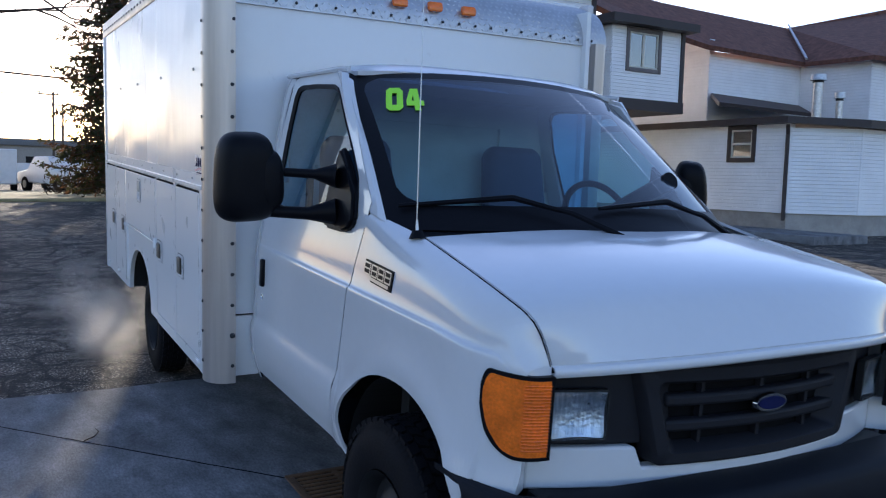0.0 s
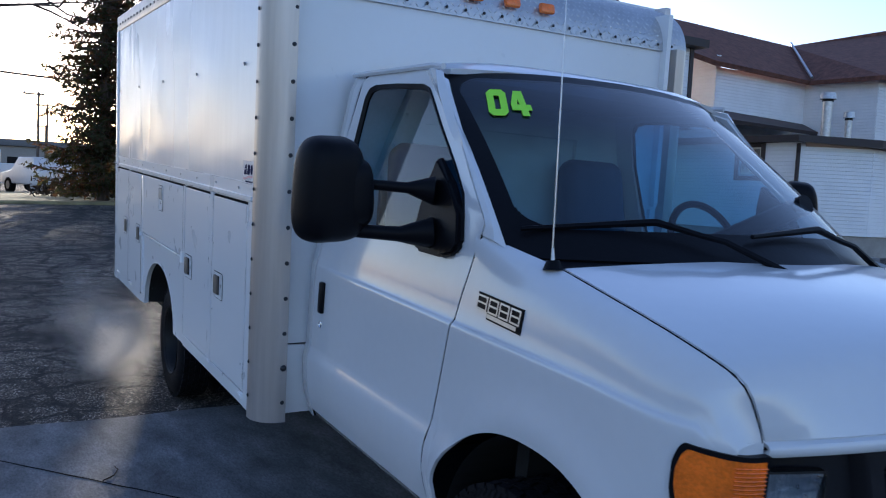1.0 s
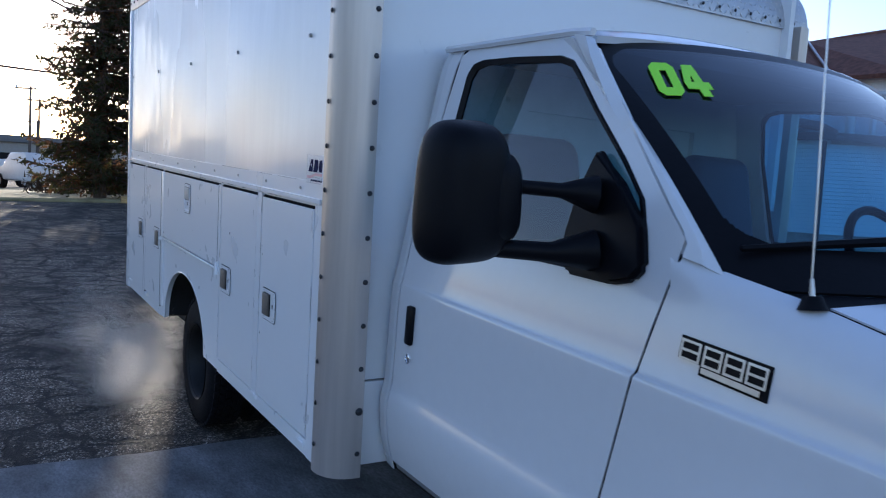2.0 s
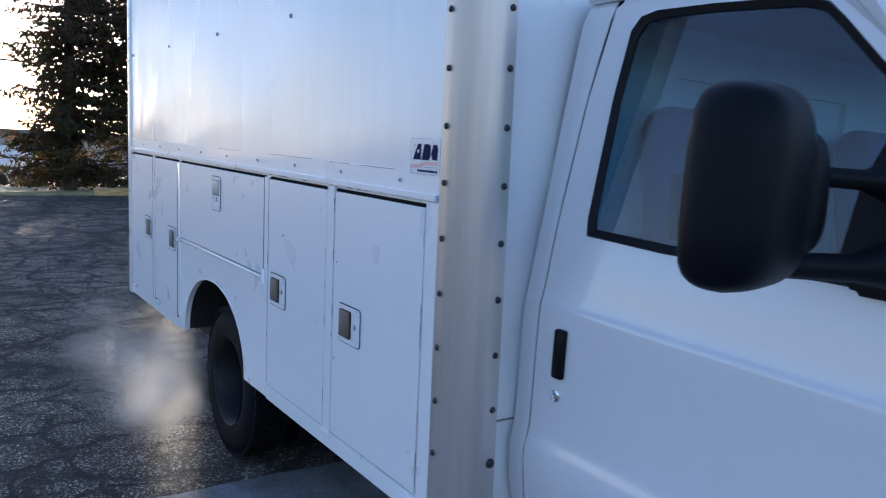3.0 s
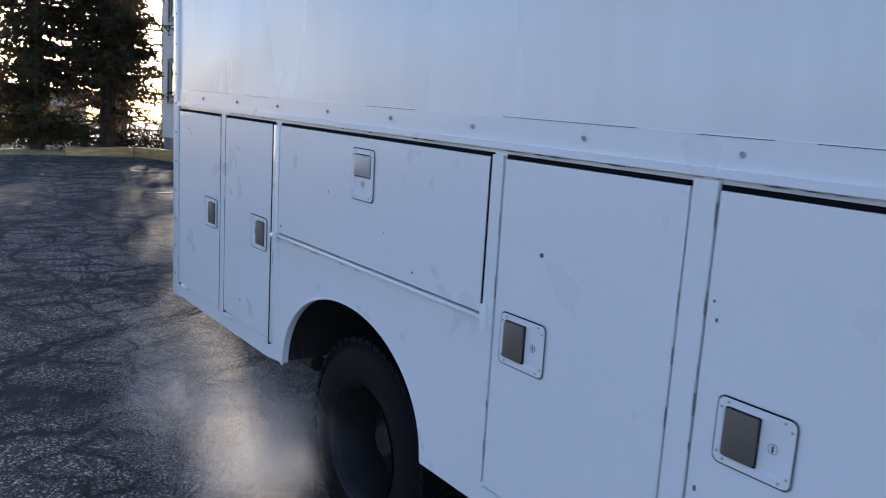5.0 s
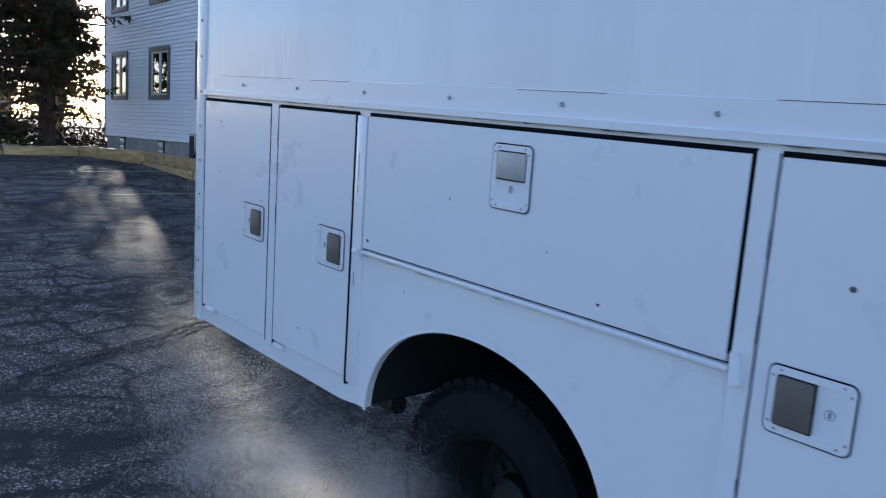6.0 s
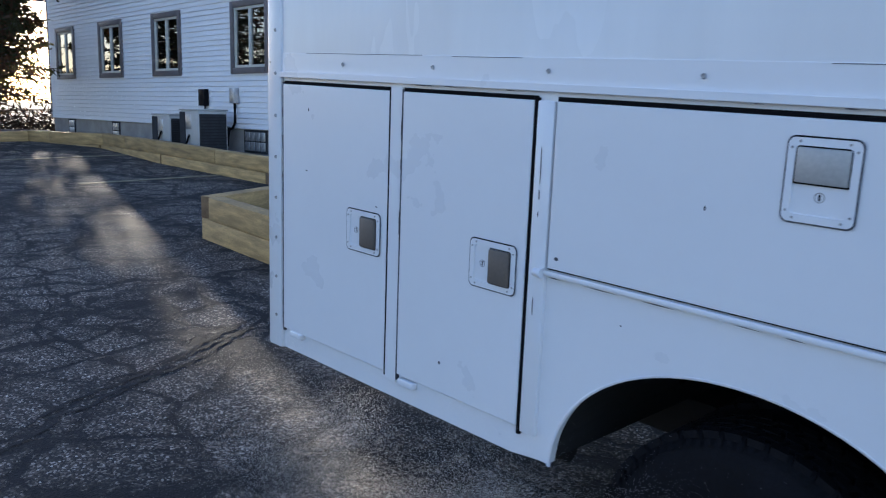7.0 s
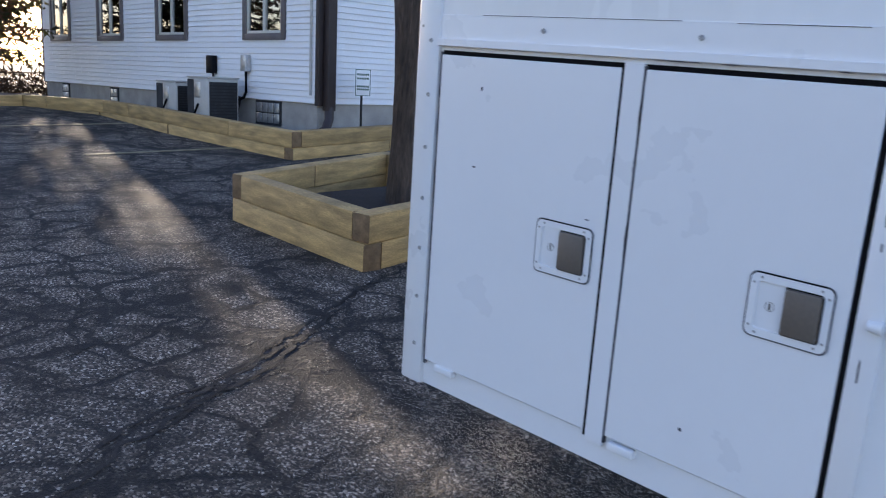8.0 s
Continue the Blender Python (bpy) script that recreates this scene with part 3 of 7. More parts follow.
def corner(u, v):
    # from the side face round to the front, then back to the wall
    s = u * 4
    if s < 1:
        x, y = SIDE - 0.012, POST + CR + 0.022 * (1 - s)
    elif s < 2:
        ang = (s - 1) * math.pi / 2
        x, y = SIDE - 0.012 + CR * (1 - math.cos(ang)), POST + CR * (1 - math.sin(ang))
    elif s < 3:
        x, y = SIDE - 0.012 + CR + 0.022 * (s - 2), POST
    else:
        x, y = SIDE - 0.012 + CR + 0.022, POST + (FRONT + 0.01 - POST) * (s - 3)
    return Vector((x, y, FLOOR_Z - 0.025 + v * (2.47 - FLOOR_Z)))


def corner_post():
    bm = bmesh.new()
    us = [0] + [0.25 + k / 40 for k in range(11)] + [0.75, 1.0]
    rows = [[bm.verts.new(corner(u, j / 6)) for j in range(7)] for u in us]
    for a, b in zip(rows, rows[1:]):
        for j in range(6):
            bm.faces.new((a[j], b[j], b[j + 1], a[j + 1]))
    return bm


both("corner_post", corner_post(), ALU, truck, "raw aluminium rounded corner post with bolts", thick=0.004)
# rear corner post, rail and ledge
both("rear_post", one_box((SIDE - 0.014, 8.125, FLOOR_Z - 0.005), (SIDE + 0.05, REAR + 0.004, 2.60), 0.010), BODY, truck, bevel=0)
bm = bmesh.new()
box(bm, (SIDE - 0.0155, 4.300, 1.500), (SIDE + 0.02, 8.13, 1.519), 0.0012)
both("ledge_rail", bm, BODY, truck, smooth=False)
bm = bmesh.new()
box(bm, (SIDE - 0.0065, 4.255, 1.517), (SIDE + 0.02, 8.13, 1.580), 0.0008)
both("flashing_strip", bm, BODY, truck, smooth=False)
both("lower_rail", one_box((SIDE - 0.010, 4.345, FLOOR_Z + 0.002), (SIDE + 0.02, 5.60, 0.607), 0.001), BODY, truck, smooth=False)
both("front_stile", one_box((SIDE - 0.0108, 4.272, FLOOR_Z), (SIDE + 0.02, 4.352, 1.498), 0.001), BODY, truck, smooth=False)
both("door_stile", one_box((SIDE - 0.0128, 4.962, 0.606), (SIDE + 0.02, 5.020, 1.495), 0.001), BODY, truck, smooth=False)

# screws along the flashing, bolts down the posts
SCREW_PAINT = material("painted_screw", (0.34, 0.33, 0.32), 0.5, metal=0.2, vary=0.3, scale=60)
SCREW = one_rod((0, 0, 0), (-0.007, 0, 0), 0.009, 0.006, 8)
SCREW = to_mesh("screw", SCREW, SCREW_PAINT)
DOME = bmesh.new()
spin(DOME, [(0, 0.0165), (-0.004, 0.0155), (-0.009, 0.009), (-0.0105, 0.0)], 10)
DOME = to_mesh("bolt", DOME, BOLT)


def on_truck(name, me, x, y, z, rz=0, s=1.0, label=""):
    ob = new(name, me)
    ob.parent = truck
    ob.matrix_parent_inverse = Matrix.Translation(-BASES[truck.name])
    ob.matrix_basis = pose(x, y, z, 0, 0, rz) @ Matrix.Scale(s, 4)
    return ob


for k in range(10):
    on_truck("screw", SCREW, SIDE - 0.009, 4.512 + k * 0.4085, 1.548, s=0.72)
for k in range(14):
    on_truck("bolt", DOME, SIDE - 0.015, 4.258, 0.628 + k * 0.1548, s=0.56)
for k in range(13):
    on_truck("bolt", DOME, SIDE + 0.108, POST - 0.001, 0.612 + k * 0.1572, 90, 0.9 if k == 1 else 0.60)
for k in range(14):
    on_truck("screw", SCREW, SIDE - 0.013, 8.155, 0.66 + k * 0.142, s=0.75)
for y in (4.478, 5.400, 6.305, 7.170, 8.060):
    on_truck("screw", SCREW, SIDE - 0.006, y, 2.110, s=1.0)
for k in range(30):
    on_truck("bolt", DOME, SIDE - 0.013, 4.42 + k * 0.129, 2.645, s=0.62)
for k in range(22):
    on_truck("bolt", DOME, SIDE + 0.12 + k * 0.1008, FRONT - 0.021, TOP - R + 0.012, 90, 0.5)

# -- compartment doors with their paddle latches
CH = material("chipped_paint", (0.08, 0.08, 0.09), 0.7, vary=0.4)


def latch(parent, y, z, side, lid=False):
    """A recessed paddle latch: plate rim, dished cup, paddle, lock and four screws. side: where the paddle sits."""
    w, h = (0.136, 0.160) if lid else (0.162, 0.128)
    x = SIDE - 0.014
    rim = part("latch_plate", frame_ring(rounded(y - w / 2, y + w / 2, z - h / 2, z + h / 2, 0.014), rounded(y - w / 2 + 0.015, y + w / 2 - 0.015, z - h / 2 + 0.015, z + h / 2 - 0.015, 0.008), x, x - 0.0025), BODY, parent, "white painted latch plate")
    gap = frame_ring(rounded(y - w / 2 - 0.0035, y + w / 2 + 0.0035, z - h / 2 - 0.0035, z + h / 2 + 0.0035, 0.016), rounded(y - w / 2, y + w / 2, z - h / 2, z + h / 2, 0.014), x, x - 0.0008)
    part("latch_gasket", gap, CH, parent)
    edge = one_box((x - 0.0012, y - w / 2 + 0.012, z + h / 2), (x + 0.001, y + w / 2 - 0.010, z + h / 2 + 0.003))
    part("latch_gasket", edge, GAP, parent)
    bm = bmesh.new()
    o, i = (rounded(y - w / 2 + 0.014, y + w / 2 - 0.014, z - h / 2 + 0.014, z + h / 2 - 0.014, 0.008), rounded(y - w / 2 + 0.024, y + w / 2 - 0.024, z - h / 2 + 0.024, z + h / 2 - 0.024, 0.006))
    a = [bm.verts.new((x - 0.001, *p)) for p in o]
    b = [bm.verts.new((x + 0.012, *p)) for p in i]
    for k in range(len(a)):
        j = (k + 1) % len(a)
        bm.faces.new((a[k], a[j], b[j], b[k]))
    bm.faces.new(b)
    part("latch_cup", bm, BODY, parent)
    if lid:
        pad = one_box((x - 0.006, y - 0.050, z - 0.005), (x + 0.002, y + 0.050, z + 0.062), 0.003)
        rim = frame_ring(rounded(y - 0.055, y + 0.053, z - 0.008, z + 0.067, 0.004), rounded(y - 0.050, y + 0.050, z - 0.005, z + 0.062, 0.003), x - 0.0015, x + 0.003)
        ly, lz = y, z - 0.030
    else:
        c = y + side * 0.027
        pad = one_box((x - 0.011, c - 0.035, z - 0.046), (x + 0.002, c + 0.035, z + 0.046), 0.004)
        e0, e1 = (c - 0.037, c + 0.041) if side > 0 else (c - 0.041, c + 0.037)
        rim = frame_ring(rounded(e0, e1, z - 0.050, z + 0.051, 0.005), rounded(c - 0.035, c + 0.035, z - 0.046, z + 0.046, 0.003), x - 0.0015, x + 0.003)
        ly, lz = y - side * 0.038, z
    part("paddle_gap", rim, GAP, parent)
    part("paddle", pad, PALE_METAL if lid else SATIN, parent, "bare satin metal paddle")
    bm = bmesh.new()
    spin(bm, [(0.0, 0.0110), (-0.008, 0.0110), (-0.010, 0.009), (-0.007, 0.008), (-0.007, 0.0)], 14)
    lock = part("lock_cylinder", bm, SATIN, parent, m=pose(x + 0.011, ly, lz))
    part("key_slot", one_box((-0.0095, -0.0018, -0.006), (-0.0065, 0.0018, 0.006)), GAP, lock)
    part("lock_gap", frame_ring([(0.0145 * math.cos(k * math.tau / 14), 0.0145 * math.sin(k * math.tau / 14)) for k in range(14)], [(0.011 * math.cos(k * math.tau / 14), 0.011 * math.sin(k * math.tau / 14)) for k in range(14)], -0.0045, -0.002), CH, lock)
    for sy in (-1, 1):
        for sz in (-1, 1):
            for du, dv in ((0.022, 0.0075), (0.0075, 0.020)):
                part("latch_screw", SCREW, CH, parent, m=pose(x - 0.002, y + sy * (w / 2 - du), z + sz * (h / 2 - dv)) @ Matrix.Scale(0.34, 4))


def compartment_door(y0, y1, z0, z1, ly, lz, ls, name="compartment_door", lid=False, low=None):
    pts = [(y0, z0), (y1, low or z0), (y1, z1), (y0, z1)]
    bm = outline_plate(pts, SIDE + 0.006, SIDE - 0.012)
    d = part(name, bm, BODY, truck, bevel=0.0025)
    # dark seams round the leaf, wider at the head
    part("door_seam", frame_ring([(y0 - 0.006, z0 - 0.005), (y1 + 0.006, (low or z0) - 0.005), (y1 + 0.006, z1 + 0.011), (y0 - 0.006, z1 + 0.011)], pts, SIDE - 0.0015, SIDE + 0.004), GAP, d)
    part("head_gap", one_box((SIDE - 0.0095, y0 + 0.004, z1 + 0.001), (SIDE + 0.003, y1 - 0.004, z1 + 0.0075)), GAP, d)
    latch(d, ly, lz, ls, lid)
    return d


d5 = compartment_door(4.359, 4.956, 0.618, 1.478, 4.820, 1.034, 1)
d4 = compartment_door(5.027, 5.590, 0.618, 1.478, 5.475, 1.034, 1)
d3 = compartment_door(5.652, 6.928, 1.072, 1.478, 6.290, 1.362, 1, "flip_up_lid", True)
d2 = compartment_door(7.000, 7.488, 0.630, 1.478, 7.110, 1.042, -1)
d1 = compartment_door(7.550, 8.112, 0.622, 1.478, 7.660, 1.044, -1)
both("rear_stile", one_box((SIDE - 0.0115, 7.494, 0.60), (SIDE + 0.01, 7.5435, 1.49), 0.001), BODY, truck, smooth=False)
part("door_seam", one_box((SIDE - 0.0113, 7.5435, 0.61), (SIDE + 0.003, 7.550, 1.485)), GAP, truck)
part("door_seam", one_box((SIDE - 0.0110, 7.489, 0.61), (SIDE + 0.003, 7.494, 1.485)), CH, truck)
part("door_seam", one_box((SIDE - 0.0110, 8.112, 0.61), (SIDE + 0.003, 8.117, 1.485)), CH, truck)
# folded lower rail of the lid with its end knob, thick seam behind it
bm = bmesh.new()
box(bm, (SIDE - 0.0155, 5.645, 1.052), (SIDE + 0.004, 6.945, 1.066), 0.004)
box(bm, (SIDE - 0.012, 6.936, 0.62), (SIDE + 0.004, 6.987, 1.478), 0.002)
part("lid_rail", bm, BODY, truck)
part("lid_stile", one_box((SIDE - 0.0125, 5.598, 0.62), (SIDE + 0.004, 5.641, 1.485), 0.001), BODY, truck, smooth=False)
part("lid_pivot", one_rod((SIDE - 0.018, 5.624, 1.036), (SIDE - 0.018, 5.630, 1.100), 0.014, 0.010, 10), BODY, truck)
part("lid_pivot", one_rod((SIDE - 0.020, 6.935, 1.058), (SIDE - 0.020, 6.962, 1.058), 0.014, 0.010, 10), BODY, truck)
part("door_seam", one_box((SIDE - 0.0115, 6.988, 0.61), (SIDE + 0.003, 6.998, 1.485)), GAP, truck)
part("door_seam", one_box((SIDE - 0.0112, 5.642, 1.09), (SIDE + 0.003, 5.651, 1.485)), GAP, truck)
for y, z in ((8.03, 0.612), (7.44, 0.612), (4.985, 0.60), (4.40, 0.585)):
    part("hinge", one_box((SIDE - 0.020, y - 0.035, z - 0.011), (SIDE + 0.004, y + 0.035, z + 0.011), 0.005), BODY, truck)
for y, z, w, h in ((4.935, 0.893, 0.007, 0.012), (4.93, 1.235, 0.006, 0.008), (4.94, 1.27, 0.005, 0.006), (5.43, 1.265, 0.012, 0.010), (6.52, 1.28, 0.004, 0.010), (7.96, 1.40, 0.006, 0.010), (7.97, 1.20, 0.010, 0.004), (7.30, 0.72, 0.008, 0.008), (7.60, 1.13, 0.012, 0.003), (5.98, 1.11, 0.010, 0.006), (6.9, 1.10, 0.012, 0.008), (6.15, 1.20, 0.003, 0.006), (6.7, 0.98, 0.004, 0.004)):
    bm = bmesh.new()
    bmesh.ops.create_circle(bm, cap_ends=True, segments=7, radius=1, matrix=Matrix.Translation((SIDE - 0.0128, y, z)) @ Matrix.Diagonal((1, w * 0.6, h * 0.6, 1)) @ pose(0, 0, 0, 0, 90, 0))
    part("paint_chip", bm, CH, truck)
for y0, y1, z in ((4.55, 4.78, 1.577), (4.86, 5.03, 1.577), (5.18, 5.62, 1.579), (6.02, 6.30, 1.577), (7.05, 7.30, 1.577), (7.42, 7.98, 1.579)):
    part("sealant_crack", one_box((SIDE - 0.0075, y0, z), (SIDE - 0.006, y1, z + 0.0014)), CH, truck)

# slivers of bare metal along the folded edges
rnd = random.Random(8)
for y, z0, z1, n in ((4.3555, 0.65, 1.47, 9), (4.9595, 0.65, 1.46, 6), (5.0235, 0.66, 1.45, 5), (5.5945, 0.66, 1.45, 5), (6.966, 0.66, 1.45, 6), (7.492, 0.66, 1.45, 6), (7.5465, 0.66, 1.45, 8), (8.1145, 0.66, 1.46, 9)):
    for k in range(n):
        z, h, w = rnd.uniform(z0, z1), rnd.uniform(0.006, 0.035), rnd.uniform(0.0010, 0.0024)
        bm = bmesh.new()
        bm.faces.new([bm.verts.new((SIDE - 0.0134, y + a * w + rnd.uniform(-0.0004, 0.0004), z + b * h)) for a, b in ((-1, -0.8), (0.3, -1), (1, 0.2), (0.6, 1), (-0.7, 0.7))])
        part("paint_chip", bm, CH, truck)
for y0, y1, z in ((4.36, 4.95, 1.4985), (5.03, 5.58, 1.4985), (5.66, 6.92, 1.4985), (7.01, 7.48, 1.4985), (5.70, 6.90, 1.0515)):
    for k in range(5):
        y, w, h = rnd.uniform(y0, y1), rnd.uniform(0.008, 0.05), rnd.uniform(0.0008, 0.0018)
        bm = bmesh.new()
        bm.faces.new([bm.verts.new((SIDE - 0.0160, y + a * w, z + b * h)) for a, b in ((-1, -0.5), (0.2, -1), (1, 0.1), (0.1, 1))])
        part("paint_chip", bm, CH, truck)

# -- maker's decal on the upper panel: plain shapes in its colours
MAPLINE = material("grey_map_lines", (0.16, 0.16, 0.18), 0.5, vary=0.3, scale=40)
decal = part("decal", one_box((SIDE - 0.0085, 4.2930, 1.571), (SIDE - 0.0065, 4.4550, 1.676)), DECAL, truck, "faded map decal with navy lettering shapes")


def print_shape(bm, pts, out=0.0092):
    bm.faces.new([bm.verts.new((SIDE - out, a, b)) for a, b in pts])


for pts in ([(4.4407, 1.614), (4.3950, 1.614), (4.3950, 1.659), (4.4140, 1.659)],
            [(4.3911, 1.614), (4.3521, 1.614), (4.3435, 1.624), (4.3425, 1.652), (4.3502, 1.659), (4.3778, 1.659)],
            [(4.3406, 1.632), (4.3330, 1.616), (4.3073, 1.614), (4.3025, 1.645), (4.3101, 1.659), (4.3292, 1.657)]):
    bm = bmesh.new()
    print_shape(bm, pts)
    part("decal_shape", bm, NAVY, decal)
bm = bmesh.new()
print_shape(bm, [(4.4093 + (0.0075 if k % 2 == 0 else 0.003) * math.sin(k * math.pi / 5), 1.638 + (0.0075 if k % 2 == 0 else 0.003) * math.cos(k * math.pi / 5)) for k in range(10)], 0.0106)
part("decal_star", bm, DECAL, decal)
bm = bmesh.new()
for k in range(8):
    y = 4.4121 - k * 0.0138
    box(bm, (SIDE - 0.0092, y - 0.0110, 1.579), (SIDE - 0.0088, y, 1.5855))
part("decal_caption", bm, NAVY, decal)
bm = bmesh.new()
wave = [(4.4512 - k * 0.0124, 1.594 + 0.011 * min(1.0, max(0.0, (k - 3) / 4))) for k in range(13)]
for (ya, za), (yb, zb) in zip(wave, wave[1:]):
    print_shape(bm, [(ya, za - 0.005), (yb, zb - 0.005), (yb, zb + 0.005), (ya, za + 0.005)], 0.0096)
part("decal_band", bm, PINK, decal)
bm = bmesh.new()
for k in range(8):
    y = 4.4531 - k * 0.0205
    box(bm, (SIDE - 0.0089, y - 0.0004, 1.572 + 0.004 * (k % 2)), (SIDE - 0.0087, y + 0.0004, 1.675 - 0.012 * (k % 3)))
for k in range(6):
    z = 1.573 + k * 0.0202
    box(bm, (SIDE - 0.0089, 4.31 + 0.012 * (k % 3), z - 0.0004), (SIDE - 0.0087, 4.4540, z + 0.0004))
part("decal_grid", bm, MAPLINE, decal)

# amber marker lamps on the front cap
for k in range(3):
    x = C - 0.205 + k * 0.205
    bm = bmesh.new()
    box(bm, (-0.055, -0.035, -0.032), (0.055, 0.004, 0.032), 0.018)
    part("marker_lamp", bm, AMBER, truck, "amber marker lamp", m=pose(x, FRONT - 0.008, 2.535, -17, 0, 0) @ Matrix.Scale(0.85, 4))
part("side_marker", one_box((FAR - 0.01, FRONT + 0.06, 2.50), (FAR + 0.02, FRONT + 0.10, 2.56), 0.006), AMBER_DEEP, truck)

# -- wheels
def tyre_mesh(width):
    bm = bmesh.new()
    w = width / 2
    spin(bm, [(-w + 0.01, 0.215), (-w, 0.24), (-w - 0.004, 0.30), (-w + 0.012, 0.355), (-w + 0.03, 0.374), (w - 0.03, 0.374), (w - 0.012, 0.355), (w + 0.004, 0.30), (w, 0.24), (w - 0.01, 0.215), (-w + 0.01, 0.215)], 48)
    return bm


def tread_mesh(width):
    """Blocks of an all-terrain tread in rows, and lugs on the shoulders."""
    bm = bmesh.new()
    n = 44
    for row in range(5):
        xc = (row - 2) * width * 0.175
        for k in range(n):
            ang = (k + 0.5 * (row % 2)) * math.tau / n
            r0, r1 = 0.368, 0.386
            da = math.tau / n * 0.37
            hwid = width * 0.072
            sk = 0.016 * (1 if row % 2 else -1)
            v = []
            for r in (r0, r1):
                for dx, s in ((-hwid, -1), (hwid, -1), (hwid, 1), (-hwid, 1)):
                    aa = ang + s * da + sk * dx / hwid
                    v.append(bm.verts.new((xc + dx, r * math.cos(aa), r * math.sin(aa))))
            bm.faces.new(v[4:])
            for i in range(4):
                j = (i + 1) % 4
                bm.faces.new((v[i], v[j], v[4 + j], v[4 + i]))
    w = width / 2
    for k in range(n * 2):
        ang = k * math.tau / (n * 2)
        da = math.tau / n * 0.13
        for s in (-1, 1):
            v = [bm.verts.new((s * (w + dx), r * math.cos(ang + da * t), r * math.sin(ang + da * t))) for dx, r, t in ((-0.028, 0.384, -1), (-0.028, 0.384, 1), (-0.004, 0.352, 1), (-0.004, 0.352, -1))]
            bm.faces.new(v)
    return bm


def wheel(x, y, out, dish, width=0.225, grow=1.0):
    """out: -1 when the outer face looks to -x. dish: how deep the disc lies behind the outer rim edge."""
    bm = tyre_mesh(width)
    t = part("tyre", bm, RUBBER, truck, "black all-terrain tyre", m=pose(x, y, TYRE * grow) @ Matrix.Scale(grow, 4))
    part("tread", tread_mesh(width), RUBBER, t)
    w = width / 2
    rim = bmesh.new()
    spin(rim, [(out * (w + 0.002), 0.226), (out * (w - 0.010), 0.216), (out * (w - 0.03), 0.205), (out * (w - dish), 0.195), (out * (w - dish), 0.16), (out * (w - dish + 0.025), 0.13), (out * (w - dish + 0.03), 0.085), (out * (w - dish + 0.01), 0.08), (out * (w - dish + 0.01), 0.0)], 40)
    r = part("rim", rim, STEEL, truck, "dark steel wheel", m=pose(x, y, TYRE * grow))
    hub = bmesh.new()
    spin(hub, [(out * (w - dish), 0.078), (out * (w - dish + 0.07), 0.072), (out * (w - dish + 0.085), 0.055), (out * (w - dish + 0.085), 0.0)], 24)
    # deep-dished hubs take near-black steel, the shade of the dish put into their colour
    bright = HUB if dish < 0.1 else STEEL
    part("hub", hub, bright, r)
    nut = to_mesh("wheel_nut", one_rod((0, 0, 0), (out * 0.02, 0, 0), 0.012, n=6), bright)
    for k in range(8):
        aa = k * math.tau / 8
        part("wheel_nut", nut, bright, r, m=pose(out * (w - dish + 0.027), 0.107 * math.cos(aa), 0.107 * math.sin(aa)))


wheel(1.475, AXLE_F, -1, 0.06, 0.235, 1.06)
wheel(2 * C - 1.475, AXLE_F, 1, 0.06, 0.235, 1.06)
wheel(1.33, AXLE_R, -1, 0.185, 0.205)
wheel(1.60, AXLE_R, -1, 0.05, 0.205)
wheel(2 * C - 1.33, AXLE_R, 1, 0.185, 0.205)
wheel(2 * C - 1.60, AXLE_R, 1, 0.05, 0.205)

# -- cab: skin by its half width over height, rounded in at the nose
HALF = [(0.50, 0.880), (0.58, 0.915), (0.68, 0.944), (0.78, 0.957), (0.83, 0.957), (0.850, 0.952), (0.870, 0.946), (0.895, 0.943), (1.05, 0.944), (1.200, 0.946), (1.219, 0.9455), (1.2255, 0.943), (1.2295, 0.939), (1.2325, 0.935), (1.240, 0.9325), (1.33, 0.9225), (1.44, 0.906), (1.53, 0.893), (1.75, 0.860), (2.0, 0.820), (2.06, 0.800), (2.12, 0.755)]


def crease(y):
    """Height of the crease along the door and wing."""
    return lerp([(1.93, 1.190), (2.0, 1.206), (2.3, 1.226), (2.9, 1.233), (4.2, 1.246)], y)


def half(y, z):
    near = max(0.0, 1 - abs(z - 1.23) / 0.25)
    h = lerp(HALF, z + (1.230 - crease(y)) * min(1.0, near * 1.6))
    # the crease dies away towards the rear edge of the door
    if 1.14 < z < 1.34:
        h += (lerp([(1.14, 0.9452), (1.24, 0.9400), (1.34, 0.9210)], z) - h) * 0.75 * ease((y - 3.80) / 0.30)
    d = max(0.0, (2.40 - y) / 0.50)
    h -= 0.160 * d ** 5.0
    # pressed flare round the front wheel
    r = math.hypot((y - AXLE_F) / 0.47, (z - 0.50) / 0.50)
    if z < 1.15:
        h += 0.012 * math.exp(-((r - 1.08) / 0.13) ** 2)
    return h


def skin(y, z, sink=0.0):
    return Vector((C - half(y, z) + sink, y, z))


def sheet(cols, rows_of):
    """A panel from columns of points."""
    bm = bmesh.new()
    vs = [[bm.verts.new(p) for p in rows_of(c)] for c in cols]
    for a, b in zip(vs, vs[1:]):
        for j in range(len(a) - 1):
            bm.faces.new((a[j], b[j], b[j + 1], a[j + 1]))
    bmesh.ops.remove_doubles(bm, verts=bm.verts[:], dist=1e-5)
    return bm


def seam_front(z):
    # door's leading seam, low to high, then up the windscreen pillar
    return lerp([(0.55, 3.00), (0.72, 3.075), (0.81, 3.060), (1.23, 2.977), (1.555, 2.915), (1.60, 2.965), (2.03, 3.390), (2.12, 3.48)], z)


